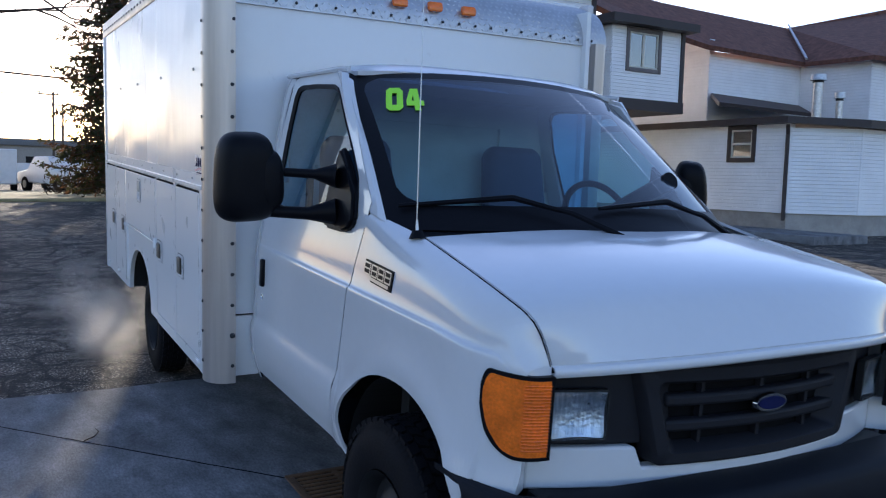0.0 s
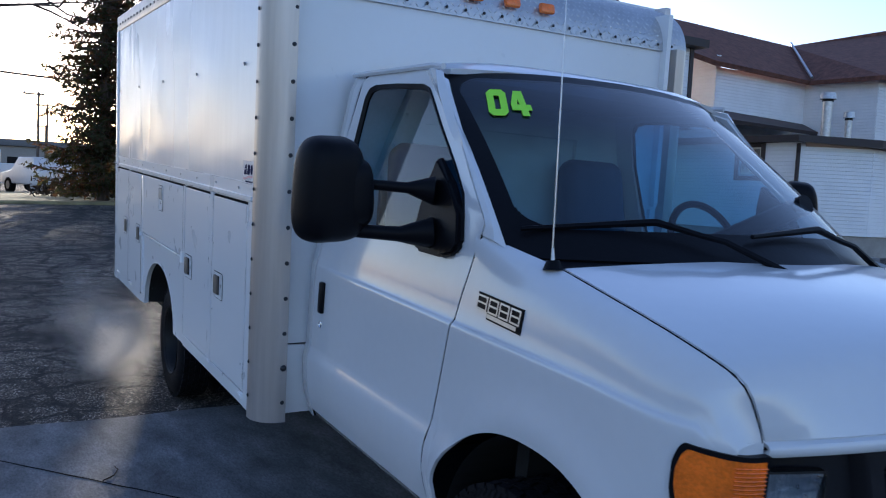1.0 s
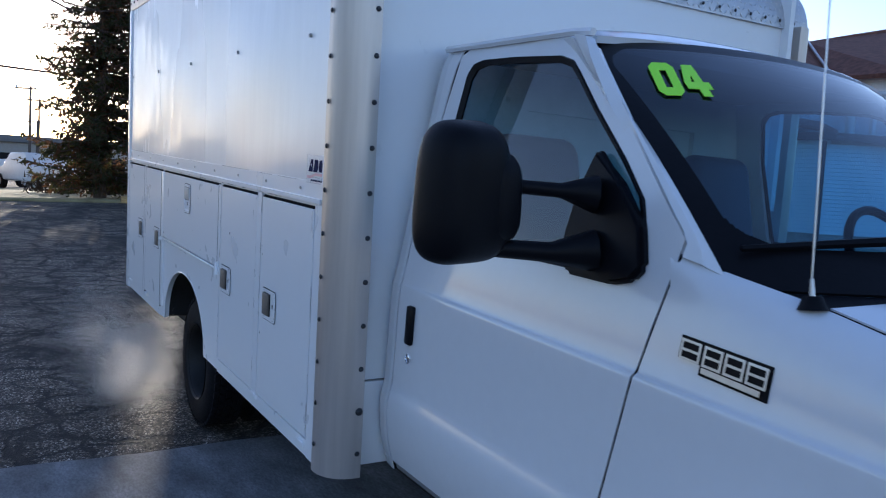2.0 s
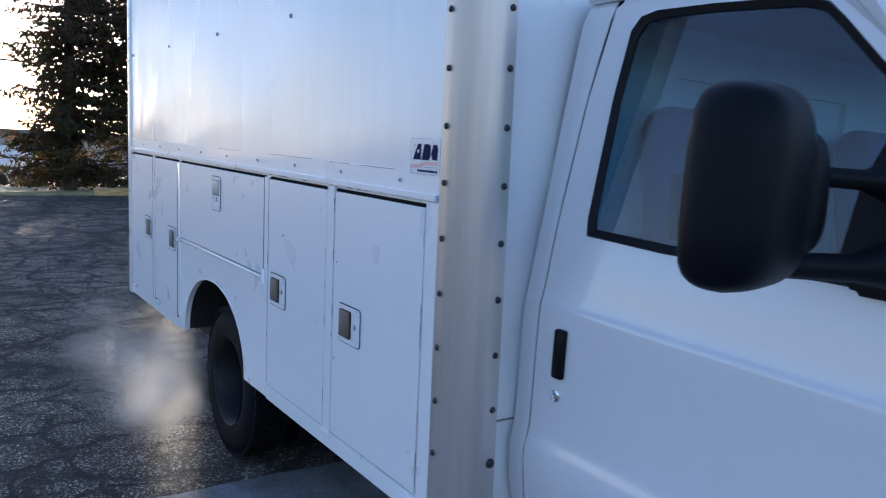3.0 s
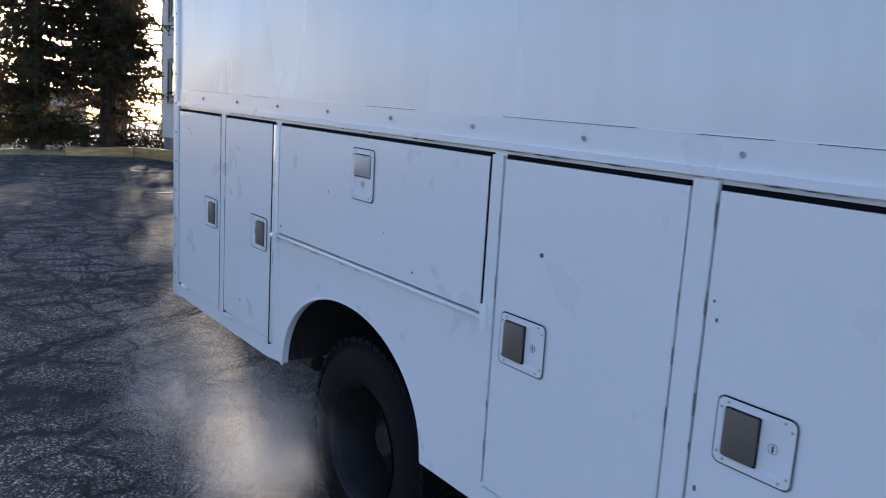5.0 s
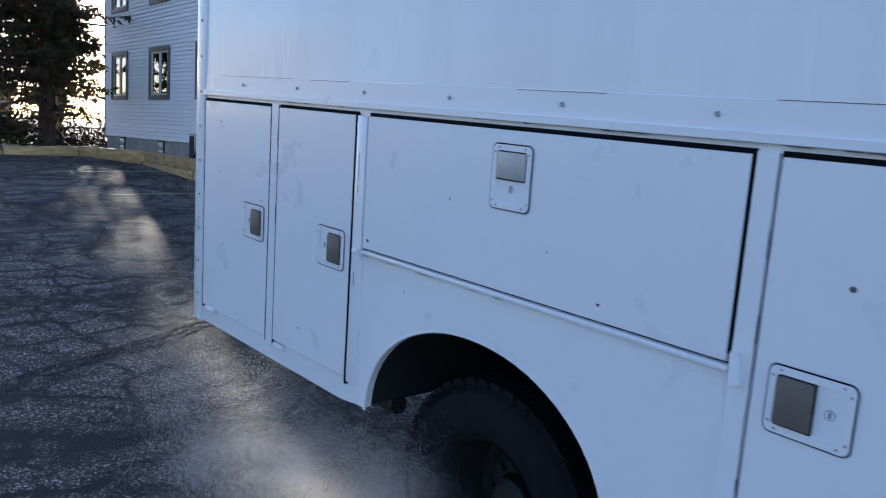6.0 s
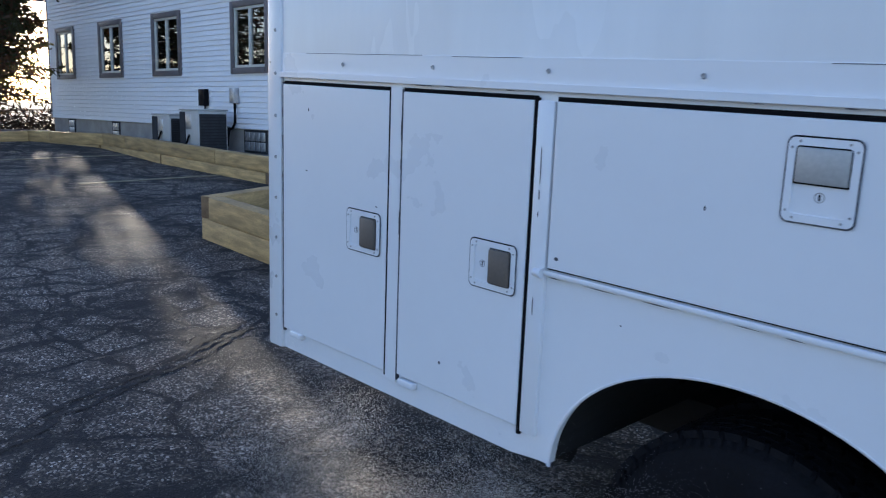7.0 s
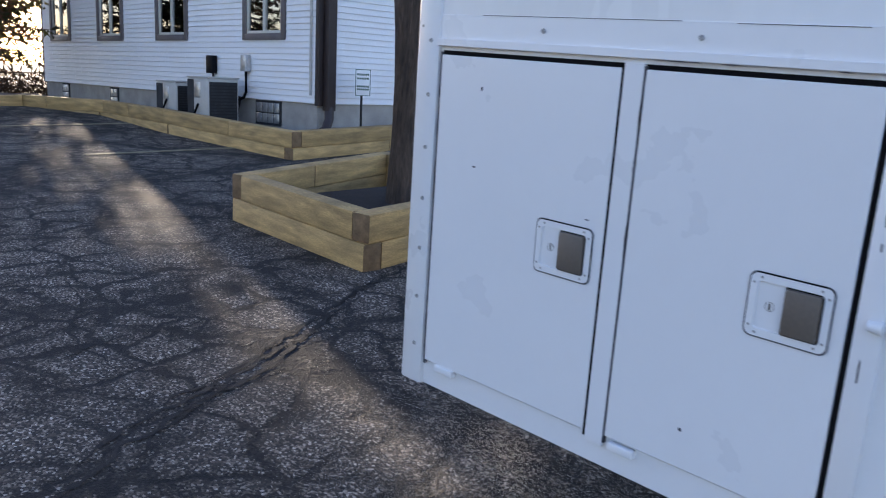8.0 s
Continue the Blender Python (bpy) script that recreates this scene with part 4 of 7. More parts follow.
SEAM = [(1.937, 0.767, 1.187), (1.942, 0.775, 1.219), (1.953, 0.795, 1.273), (1.960, 0.808, 1.301), (1.974, 0.820, 1.321), (2.000, 0.830, 1.336), (2.055, 0.842, 1.356), (2.138, 0.846, 1.378), (2.245, 0.846, 1.401), (2.394, 0.840, 1.428), (2.587, 0.833, 1.463), (2.80, 0.862, 1.497), (2.955, 0.893, 1.522)]
SEAM_LEN = [0.0]
for p, q in zip(SEAM, SEAM[1:]):
    SEAM_LEN.append(SEAM_LEN[-1] + (Vector(q) - Vector(p)).length)


def seam_at(s, last=1.0):
    """Place y, half width, z on the bonnet seam at a part of its length, smoothed."""
    q = [0.0, 0.0, 0.0]
    for w, o in ((0.25, -0.02), (0.5, 0.0), (0.25, 0.02)):
        t = min(1.0, max(0.0, s * last + (o if 0.02 < s * last < 0.98 else 0.0))) * SEAM_LEN[-1]
        for k in range(3):
            q[k] += w * lerp(list(zip(SEAM_LEN, [p[k] for p in SEAM])), t)
    return q


HOOD_END = SEAM_LEN[10] / SEAM_LEN[-1]   # where the bonnet meets the cowl


def wing_low(y):
    a = arch(y, 2.50, 0.445, 0.46, 0.53)
    if a:
        return a
    return 0.810 if y < 2.2 else 0.60


def wing_col(s):
    y0 = 1.940 + s * (2.985 - 1.940)
    low = wing_low(y0)
    y1, w, zt = seam_at(s)
    side_top = zt - 0.075
    pts = []
    fold = crease(y0) - 0.010
    side_top = max(side_top, fold + 0.045)
    zs = [low + (fold - 0.024 - low) * j / 14 for j in range(15)] + [fold - 0.012, fold - 0.003, fold + 0.002, fold + 0.0055, fold + 0.008, fold + 0.0105, fold + 0.013, fold + 0.020] + [fold + 0.020 + (side_top - fold - 0.020) * j / 3 for j in (1, 2, 3)]
    if zt - side_top < 0.02:
        zt_gap = zt - 0.02 - zs[0]
        zs = [zs[0] + (z - zs[0]) * min(1.0, zt_gap / (side_top - zs[0])) for z in zs]
    for z in zs:
        y = 1.940 + s * (seam_front(z) - 0.004 - 1.940)
        pts.append(skin(y, z))
    p0 = pts[-1]
    p2 = Vector((C - w + 0.002, y1, zt - 0.003))
    p1 = Vector((p0.x + 0.16 * (p2.x - p0.x), p0.y * 0.5 + p2.y * 0.5, p0.z + 0.78 * (zt - p0.z)))
    for k in range(1, 7):
        t = k / 6
        pts.append((1 - t) ** 2 * p0 + 2 * t * (1 - t) * p1 + t * t * p2)
    return pts


cols = sorted({k / 44 for k in range(45)} | {(2.50 - 0.4449 * math.cos(k * math.pi / 30) - 1.940) / 1.045 for k in range(31) if 0 < (2.50 - 0.4449 * math.cos(k * math.pi / 30) - 1.940) / 1.045 < 1})
wing = sheet(cols, wing_col)
w1, w2 = both("wing", wing, PAINT, truck, "white front wing", thick=-0.012)
# wheel housing, its shade painted near-black
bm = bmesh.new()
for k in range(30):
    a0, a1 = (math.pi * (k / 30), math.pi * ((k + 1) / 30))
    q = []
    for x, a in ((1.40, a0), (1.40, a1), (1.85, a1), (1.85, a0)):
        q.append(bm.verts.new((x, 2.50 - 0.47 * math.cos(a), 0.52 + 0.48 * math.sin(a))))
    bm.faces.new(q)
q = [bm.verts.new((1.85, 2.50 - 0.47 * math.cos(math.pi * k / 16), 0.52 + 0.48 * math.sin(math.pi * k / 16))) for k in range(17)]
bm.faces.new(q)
both("wheel_housing", bm, UNDER, truck, "wheel housing with its shade put into a near-black colour")

# bonnet
def bonnet(u, v):
    s = 2 * u - 1
    ys, w, z = seam_at(v, HOOD_END)
    w -= 0.004
    # the front rolls over less steeply towards the middle
    yc = 1.765 + ease(v) * 0.10 + v * 0.63
    bulge = 1 - abs(s) ** 2.6
    y = ys + (yc - ys) * bulge
    crown = 0.042 + 0.012 * math.sin(v * math.pi)
    return Vector((C + s * w, y, z + crown * (1 - abs(s) ** 2.3) + 0.010 * (s + 1) * (1 - v)))


bm = bmesh.new()
vs = grid(bm, bonnet, 48, 24)
edge = [vs[i][0] for i in range(49)]
prev = edge
for dy, dz in ((0.003, -0.004), (-0.012, -0.008), (-0.017, -0.016), (-0.016, -0.028), (-0.008, -0.037), (0.014, -0.040)):
    row = [bm.verts.new(e.co + Vector((0, dy, dz))) for e in edge]
    for i in range(48):
        bm.faces.new((prev[i], row[i], row[i + 1], prev[i + 1]))
    prev = row
part("bonnet", bm, PAINT, truck, "white sloping bonnet", thick=-0.012)
# dark slit along both bonnet seams and below its lip
bm = bmesh.new()
pts = []
for k in range(25):
    y, w, z = seam_at(k / 24, HOOD_END)
    pts.append((C - w - 0.001, y + 0.001, z - 0.0050))
pipe(bm, pts, 0.0027, 5)
both("bonnet_seam", bm, GAP, truck)
bm = bmesh.new()
pts = [skin(seam_front(z), z, 0.004) for z in [0.62 + k * 0.03 for k in range(31)]]
pipe(bm, pts, 0.0030, 5)
both("door_seam", bm, GAP, truck)

# -- door with its window
REAR_SEAM = 4.133


def rear_seam(z):
    return REAR_SEAM - lerp([(1.48, 0.0), (1.80, 0.0181), (2.045, 0.0448)], z)


def door_low(s):
    pts = []
    cz = crease(2.95 + s * 1.18)
    for z in [0.600 + 0.225 * j / 5 for j in range(6)] + [0.845, 0.86, 0.875, 0.89, 0.96, 1.04, 1.12, 1.17] + [cz + o for o in (-0.030, -0.016, -0.010, -0.0065, -0.003, -0.0005, 0.002, 0.005, 0.012)] + [cz + 0.012 + (1.415 - cz - 0.012) * j / 4 for j in range(1, 5)]:
        y0 = seam_front(z) + 0.004
        pts.append(skin(y0 + s * (rear_seam(z) - y0), z))
    return pts


bm = sheet([k / 30 for k in range(31)], door_low)


def strip(bm, left, right, n=1):
    a = [bm.verts.new(p) for p in left]
    rows = [a]
    for k in range(1, n + 1):
        rows.append([bm.verts.new(Vector(l).lerp(Vector(r), k / n)) for l, r in zip(left, right)])
    for p, q in zip(rows, rows[1:]):
        for i in range(len(p) - 1):
            bm.faces.new((p[i], q[i], q[i + 1], p[i + 1]))


# window outline in y, z, rounded
SILL_Y = [k / 30 for k in range(30, -1, -1)]
WIN = [(3.06 + 0.95 * k, lerp([(3.06, 1.445), (3.20, 1.436), (3.75, 1.431), (4.010, 1.440)], 3.06 + 0.95 * k)) for k in SILL_Y] + [(3.035, 1.475), (3.04, 1.56), (3.07, 1.63), (3.16, 1.72), (3.32, 1.86), (3.42, 1.955), (3.46, 1.99), (3.52, 2.008), (3.75, 2.020), (3.93, 2.022), (3.98, 2.010), (4.003, 1.975), (4.016, 1.80), (4.018, 1.48)]
# outer edge of the window frame, matched point by point
LOW_Y = seam_front(1.415) + 0.004
OUT = [(LOW_Y + k * (rear_seam(1.415) - LOW_Y), 1.415) for k in SILL_Y] + [(seam_front(1.48) + 0.004, 1.48), (seam_front(1.555) + 0.004, 1.555)] + [(seam_front(z) + 0.004, z) for z in (1.63, 1.73, 1.88, 1.98, 2.03)] + [(3.52, 2.064), (3.75, 2.067), (3.93, 2.067), (4.05, 2.066), (rear_seam(2.04), 2.045), (rear_seam(1.8), 1.80), (rear_seam(1.48), 1.48)]
strip(bm, [skin(y, z) for y, z in OUT + OUT[:1]], [skin(y, z) for y, z in WIN + WIN[:1]], 2)
bmesh.ops.remove_doubles(bm, verts=bm.verts[:], dist=0.002)
d_near, d_far = both("cab_door", bm, PAINT, truck, "white cab door", thick=-0.025)
# black window seal, pane
inn = [(y + (3.6 - y) * 0.045, z + (1.72 - z) * 0.065) for y, z in WIN]
for mirror, door in ((False, d_near), (True, d_far)):
    bm = bmesh.new()
    strip(bm, [skin(y, z, -0.006) for y, z in WIN] + [skin(*WIN[0], -0.006)], [skin(y, z, 0.004) for y, z in inn] + [skin(*inn[0], 0.004)], 1)
    part("window_seal", flip(bm) if mirror else bm, TRIM_BLACK, door, "black rubber window seal", thick=-0.01)
    bm = bmesh.new()
    f = [bm.verts.new(skin(y, z, 0.008)) for y, z in inn]
    c0 = bm.verts.new(skin(3.62, 1.70, 0.008))
    for k in range(len(f)):
        fc = bm.faces.new((f[k], f[(k + 1) % len(f)], c0))
        fc.normal_update()
        if fc.normal.x > 0:
            fc.normal_flip()
    p = part("window_pane", flip(bm) if mirror else bm, GLASS_SIDE, door, "side window glass")
    p.visible_shadow = False
    bm = bmesh.new()
    box(bm, (C - half(4.05, 1.09) - 0.018, 4.010, 1.048), (C - half(4.05, 1.09) + 0.004, 4.050, 1.184), 0.009)
    h = part("door_handle", flip(bm) if mirror else bm, TRIM_BLACK, door, "black pull handle")
    bm = bmesh.new()
    spin(bm, [(0.004, 0.017), (-0.004, 0.017), (-0.006, 0.012), (-0.003, 0.011), (-0.003, 0)], 16)
    bmesh.ops.translate(bm, vec=(C - half(4.037, 0.998), 4.037, 0.998), verts=bm.verts[:])
    part("door_lock", flip(bm) if mirror else bm, CHROME, door, "chrome key lock")

# rear strip of the cab between door and body, rocker, floor, roof
bm = bmesh.new()
zs = sorted([0.56 + k * (2.075 - 0.56) / 24 for k in range(25)] + [1.216, 1.230, 1.236, 1.2395, 1.243, 1.2455, 1.248, 1.251, 1.258, 1.415])
strip(bm, [skin(rear_seam(z) + 0.007, z) for z in zs], [skin(4.16, z, 0.001) for z in zs], 2)
strip(bm, [skin(4.16, z, 0.001) for z in zs], [skin(4.212, z, 0.008) for z in zs], 2)
both("cab_rear_pillar", bm, PAINT, truck, thick=-0.012)
bm = bmesh.new()
strip(bm, [skin(rear_seam(z) + 0.001, z, 0.004) for z in zs], [skin(rear_seam(z) + 0.007, z, 0.004) for z in zs], 1)
both("door_seam", bm, GAP, truck, thick=-0.008)
bm = bmesh.new()
ys = [2.95 + k * (4.21 - 2.95) / 20 for k in range(21)]
strip(bm, [skin(y, 0.595, 0.004) for y in ys], [skin(y, 0.545, 0.02) + Vector((0.01, 0, 0)) for y in ys], 2)
strip(bm, [skin(y, 0.545, 0.02) + Vector((0.01, 0, 0)) for y in ys], [skin(y, 0.53, 0.12) for y in ys], 1)
both("sill", bm, PAINT, truck, "white rocker sill", thick=-0.01)
part("cab_floor", one_box((C - 0.86, 2.75, 0.56), (C + 0.86, 4.2, 0.62)), UNDER, truck)
part("firewall", one_box((C - 0.80, 2.70, 0.60), (C + 0.80, 2.76, 1.36)), UNDER, truck)
# near-black panel: shade behind the grille put into its colour
part("radiator_shade", one_box((C - 0.72, 2.02, 0.62), (C + 0.72, 2.06, 1.14)), UNDER, truck)


def roof_sheet(u, v):
    s = 2 * u - 1
    y0 = 3.475 - 0.085 * (1 - s * s)
    y = y0 + v * (4.213 - y0)
    w = 0.735 + 0.055 * ease(v * 5)
    rise = 0.062 * (1 - s ** 4)
    front = 1 - 0.72 * math.exp(-v * 9)
    z = 2.068 + (rise + 0.018) * front + 0.0 * v
    return Vector((C + s * w, y, z - 0.03 * max(0.0, abs(s) - 0.9) / 0.1 * ease(v * 5)))


bm = bmesh.new()
vs = grid(bm, roof_sheet, 32, 16)
part("cab_roof", bm, PAINT, truck, "white cab roof", thick=-0.02)
bm = bmesh.new()
pts = [skin(3.42, 2.070, -0.004)] + [skin(y, 2.076, -0.010) for y in (3.5, 3.7, 3.9, 4.1, 4.2)]
pipe(bm, pts, 0.012, 6)
both("drip_rail", bm, PAINT, truck)
bm = bmesh.new()
grid(bm, lambda u, v: Vector((C - 0.76 + u * 1.52, 3.5 + v * 0.7, 2.045)), 4, 4)
part("headliner", bm, CLOTH, truck)

# windscreen: glass with a black surround
def screen(u, v):
    s = 2 * u - 1
    y0, y1 = 2.46 + 0.285 * s * s + 0.05 * s ** 8, 3.385 + 0.115 * s * s + 0.04 * s ** 8
    z0, z1 = 1.468 + 0.030 * (1 - s * s), 2.062 + 0.040 * (1 - s * s)
    w = 0.874 + (0.768 - 0.874) * v
    sag = 0.018 * math.sin(v * math.pi)
    return Vector((C + s * w, y0 + (y1 - y0) * v - sag, z0 + (z1 - z0) * v + sag * 0.8))


def is_clear(u, v):
    # inside of the black border, with rounded corners
    w = 1.56
    x, z = (u - 0.5) * w, (v - 0.5) * 0.95
    hx, hz = 0.5 * w - 0.048, 0.5 * 0.95 - 0.045
    lowcut = 0.072
    zc = z - lowcut / 2
    hz -= lowcut / 2
    qx, qz = abs(x) - hx + 0.10, abs(zc) - hz + 0.10
    return math.hypot(max(qx, 0), max(qz, 0)) - 0.10 < 0


bm_a, bm_b = bmesh.new(), bmesh.new()
NU, NV = 336, 224
for i in range(NU):
    for j in range(NV):
        u, v = (i + 0.5) / NU, (j + 0.5) / NV
        bm = bm_a if is_clear(u, v) else bm_b
        bm.faces.new([bm.verts.new(screen((i + a) / NU, (j + b) / NV)) for a, b in ((0, 0), (1, 0), (1, 1), (0, 1))])
for bm in (bm_a, bm_b):
    bmesh.ops.remove_doubles(bm, verts=bm.verts[:], dist=1e-5)
ws = part("windscreen", bm_a, GLASS, truck, "clear windscreen glass")
ws.visible_shadow = False
part("screen_surround", bm_b, TRIM_BLACK, truck, "black windscreen surround", thick=-0.008)
# pillars
bm = bmesh.new()
n = 18
edge_a = [skin(seam_front(1.515 + k * (2.05 - 1.515) / n) - 0.006, 1.515 + k * (2.05 - 1.515) / n) for k in range(n + 1)]
edge_b = [screen(0.0, 0.02 + 0.98 * k / n) + Vector((-0.002, 0.0, 0.006)) for k in range(n + 1)]
mid = [(a + b) / 2 + Vector((-0.005, -0.004, 0.004)) for a, b in zip(edge_a, edge_b)]
strip(bm, edge_a, mid, 2)
strip(bm, mid, edge_b, 2)
both("screen_pillar", bm, PAINT, truck, "white windscreen pillar", thick=-0.03)
# cowl between bonnet and glass
bm = bmesh.new()


def cowl(u, v):
    s = 2 * u - 1
    a = bonnet(u, 1.0) + Vector((0, 0.004, -0.010))
    b = screen(u, 0.0) + Vector((0, 0.01, -0.006))
    return a.lerp(b, v)


grid(bm, cowl, 40, 4)
part("cowl_panel", bm, BLACK, truck, "black cowl grille panel", thick=-0.01)
# wipers
for x0, s0, tip in ((2.22, 0.56, 0.10), (2.89, 0.90, 0.50)):
    base = screen((x0 - C + 0.83) / 1.66, -0.05) + Vector((0, 0, 0.015))
    a = screen(s0 - 0.03, 0.10) + Vector((0, -0.03, 0.03))
    b = screen(tip + 0.13, 0.135) + Vector((0, -0.02, 0.02))
    c = screen(tip - 0.08, 0.10) + Vector((0, -0.015, 0.015))
    bm = bmesh.new()
    pipe(bm, [base, base.lerp(b, 0.5) + Vector((0, -0.012, 0.022)), b], [0.013, 0.010, 0.007], 6)
    wp = part("wiper_arm", bm, BLACK, truck, "black windscreen wiper")
    bm = bmesh.new()
    pipe(bm, [b.lerp(base, 0.42) + Vector((0, -0.004, 0.018)), b + Vector((0, -0.004, 0.005)), c], [0.009, 0.013, 0.008], 6)
    part("wiper_blade", bm, BLACK, wp)
# antenna
ant = part("antenna_base", one_rod((1.469, 2.611, 1.455), (1.469, 2.615, 1.482), 0.030, 0.018, 14), BLACK, truck, "black antenna base")
bm = bmesh.new()
rod(bm, (1.469, 2.615, 1.478), (1.469, 2.622, 1.515), 0.006, 0.004, 8)
rod(bm, (1.469, 2.622, 1.51), (1.485, 2.70, 2.32), 0.0022, 0.0016, 6)
part("antenna_mast", bm, HUB, ant, "thin metal antenna mast")

# lime year figures on the glass
foot = Vector((1.635, 3.215, 1.900))
su, sv = min(((i / 200, j / 200) for i in range(60) for j in range(200)), key=lambda q: (screen(*q) - foot).length)
FIGURES = (
    # 0, then 4: outer edge and the hole
    ([(0.018, 0), (0.070, 0), (0.088, 0.018), (0.088, 0.118), (0.070, 0.136), (0.018, 0.136), (0, 0.118), (0, 0.018)], [(0.032, 0.032), (0.032, 0.104), (0.056, 0.104), (0.056, 0.032)]),
    ([(0, 0.030), (0, 0.060), (0.030, 0.136), (0.070, 0.136), (0.070, 0.060), (0.090, 0.060), (0.090, 0.030), (0.070, 0.030), (0.070, 0), (0.038, 0), (0.038, 0.030)], [(0.028, 0.060), (0.040, 0.094), (0.040, 0.060)]),
)
for k, loops in enumerate(FIGURES):
    outline = bpy.data.curves.new("year_figure", 'CURVE')
    outline.dimensions, outline.fill_mode, outline.extrude = '2D', 'BOTH', 0.001
    for loop in loops:
        sp = outline.splines.new('POLY')
        sp.points.add(len(loop) - 1)
        for pt, (px, py) in zip(sp.points, loop):
            pt.co = (px, py, 0, 1)
        sp.use_cyclic_u = True
    fo = bpy.data.objects.new("year_figure", outline)
    me = bpy.data.meshes.new_from_object(fo)
    bpy.data.objects.remove(fo)
    me.materials.append(LIME)
    o = screen(su - 0.016 + 0.050 * k, sv)
    ex = (screen(su + 0.050 * k + 0.03, sv) - o).normalized()
    ez = screen(su - 0.010 + 0.050 * k, sv + 0.1) - o
    ez = (ez - ez.dot(ex) * ex).normalized()
    mm = Matrix((ex, ez, ex.cross(ez))).transposed().to_4x4()
    mm.translation = o + ex.cross(ez) * 0.006
    part("year_figure", me, LIME, truck, "lime green block figure on the windscreen", m=mm @ Matrix.Diagonal((0.80, 1.22, 1.0, 1.0)))

# -- nose: lamps, grille, bumper
def nose_y(x):
    u = abs(x - C)
    return 1.835 + 0.088 * (u / 0.58) ** 2 + 0.9 * max(0.0, u - 0.76) ** 2


def nose_plate(x0, x1, z0, z1, dy=0.0, n=10, depth=0.03):
    """A curved plate that follows the nose; z0 and z1 may be functions of x."""
    f0 = z0 if callable(z0) else (lambda x: z0)
    f1 = z1 if callable(z1) else (lambda x: z1)
    bm = bmesh.new()
    rows = []
    for k in range(n + 1):
        x = x0 + (x1 - x0) * k / n
        y = nose_y(x) + dy
        rows.append([bm.verts.new((x, y, f0(x))), bm.verts.new((x, y, f1(x))), bm.verts.new((x, y + depth, f1(x))), bm.verts.new((x, y + depth, f0(x)))])
    for a, b in zip(rows, rows[1:]):
        for i in range(4):
            j = (i + 1) % 4
            bm.faces.new((a[i], b[i], b[j], a[j]))
    bm.faces.new(rows[0])
    bm.faces.new(rows[-1])
    return bm


part("lower_fascia", nose_plate(C - 0.785, C + 0.785, 0.808, lambda x: 0.932 if abs(x - C) > 0.448 else 0.868, 0.0, 60, 0.05), PAINT, truck, "white lower front panel", bevel=0.008)
# corner of the wing ahead of the wheel is closed by this piece
bm = bmesh.new()
zs = [0.81, 0.84, 0.89, 0.935]
strip(bm, [skin(1.942, z) for z in zs], [Vector((C - 0.785, nose_y(C - 0.785), z)) for z in zs], 6)
both("wing_corner", bm, PAINT, truck, thick=-0.01)
bm = bmesh.new()
lens_top = [(1.398, 2.075), (1.412, 2.03), (1.432, 1.985), (1.462, 1.945), (1.50, 1.924), (1.556, 1.912)]
# narrow band under the crease, round the corner above the lens
path = [skin(1.975, 1.14), skin(1.945, 1.14), Vector((1.500, 1.932, 1.14)), Vector((1.525, 1.930, 1.14)), Vector((C - 0.770, 1.930, 1.14))]
strip(bm, [p + Vector((0.003, 0.002, 0.0)) for p in path], [p + Vector((0.008, 0.008, 0.046)) for p in path], 4)
both("wing_nose", bm, PAINT, truck, thick=0.008)
for x0, x1 in ((C - 0.76, C - 0.440), (C + 0.440, C + 0.76)):
    part("lamp_bezel", nose_plate(x0, x1, 0.934, 1.166, 0.02, 10, 0.03), GREY_PLASTIC, truck, "dark grey lamp surround", bevel=0.006)


def corner_lens(z0, z1, out, name, mat, label, back, end):
    bm = bmesh.new()
    ring = [skin(y, 1.06) for y in (back, back - 0.020, back - 0.040, 1.985, 1.965, 1.945)] + [Vector((1.500, 1.928, 0)), Vector((1.528, 1.922, 0)), Vector((end, 1.919, 0))]
    pts = []
    for k in range(33):
        q = k / 32 * (len(ring) - 1)
        i = min(int(q), len(ring) - 2)
        pts.append(ring[i].lerp(ring[i + 1], q - i))
    for _ in range(5):
        pts = [pts[0]] + [(a + 2 * b + c) / 4 for a, b, c in zip(pts, pts[1:], pts[2:])] + [pts[-1]]
    rows = []
    for k, p in enumerate(pts):
        t = k / 32
        lo = z0 + 0.105 * max(0.0, 1 - t * 1.6) ** 2 + 0.035 * max(0.0, 1 - t * 7) ** 2
        hi = z1 + 0.012 * (1 - t) ** 2 - 0.050 * max(0.0, 1 - t * 6) ** 2.5
        rows.append([bm.verts.new((p.x - out * 0.7, p.y - out * 0.7, lo + (hi - lo) * j / 8)) for j in range(9)])
    for a, b in zip(rows, rows[1:]):
        for j in range(8):
            bm.faces.new((a[j], b[j], b[j + 1], a[j + 1]))
    return both(name, bm, mat, truck, label, thick=-0.02)


corner_lens(0.922, 1.159, 0.009, "lamp_gasket", BLACK, "", 2.049, 1.562)
amb = corner_lens(0.934, 1.148, 0.012, "corner_lamp", AMBER, "amber corner turn lamp", 2.040, 1.550)
for s, par in ((0, amb[0]), (1, amb[1])):
    for k in range(21):
        bm = bmesh.new()
        z = 0.953 + k * 0.0091
        p = [(1.470, 1.9325, z), (1.490, 1.9215, z), (1.510, 1.9145, z), (1.542, 1.9085, z)]
        pipe(bm, p, 0.0022, 5)
        part("lens_rib", flip(bm) if s else bm, AMBER, par)
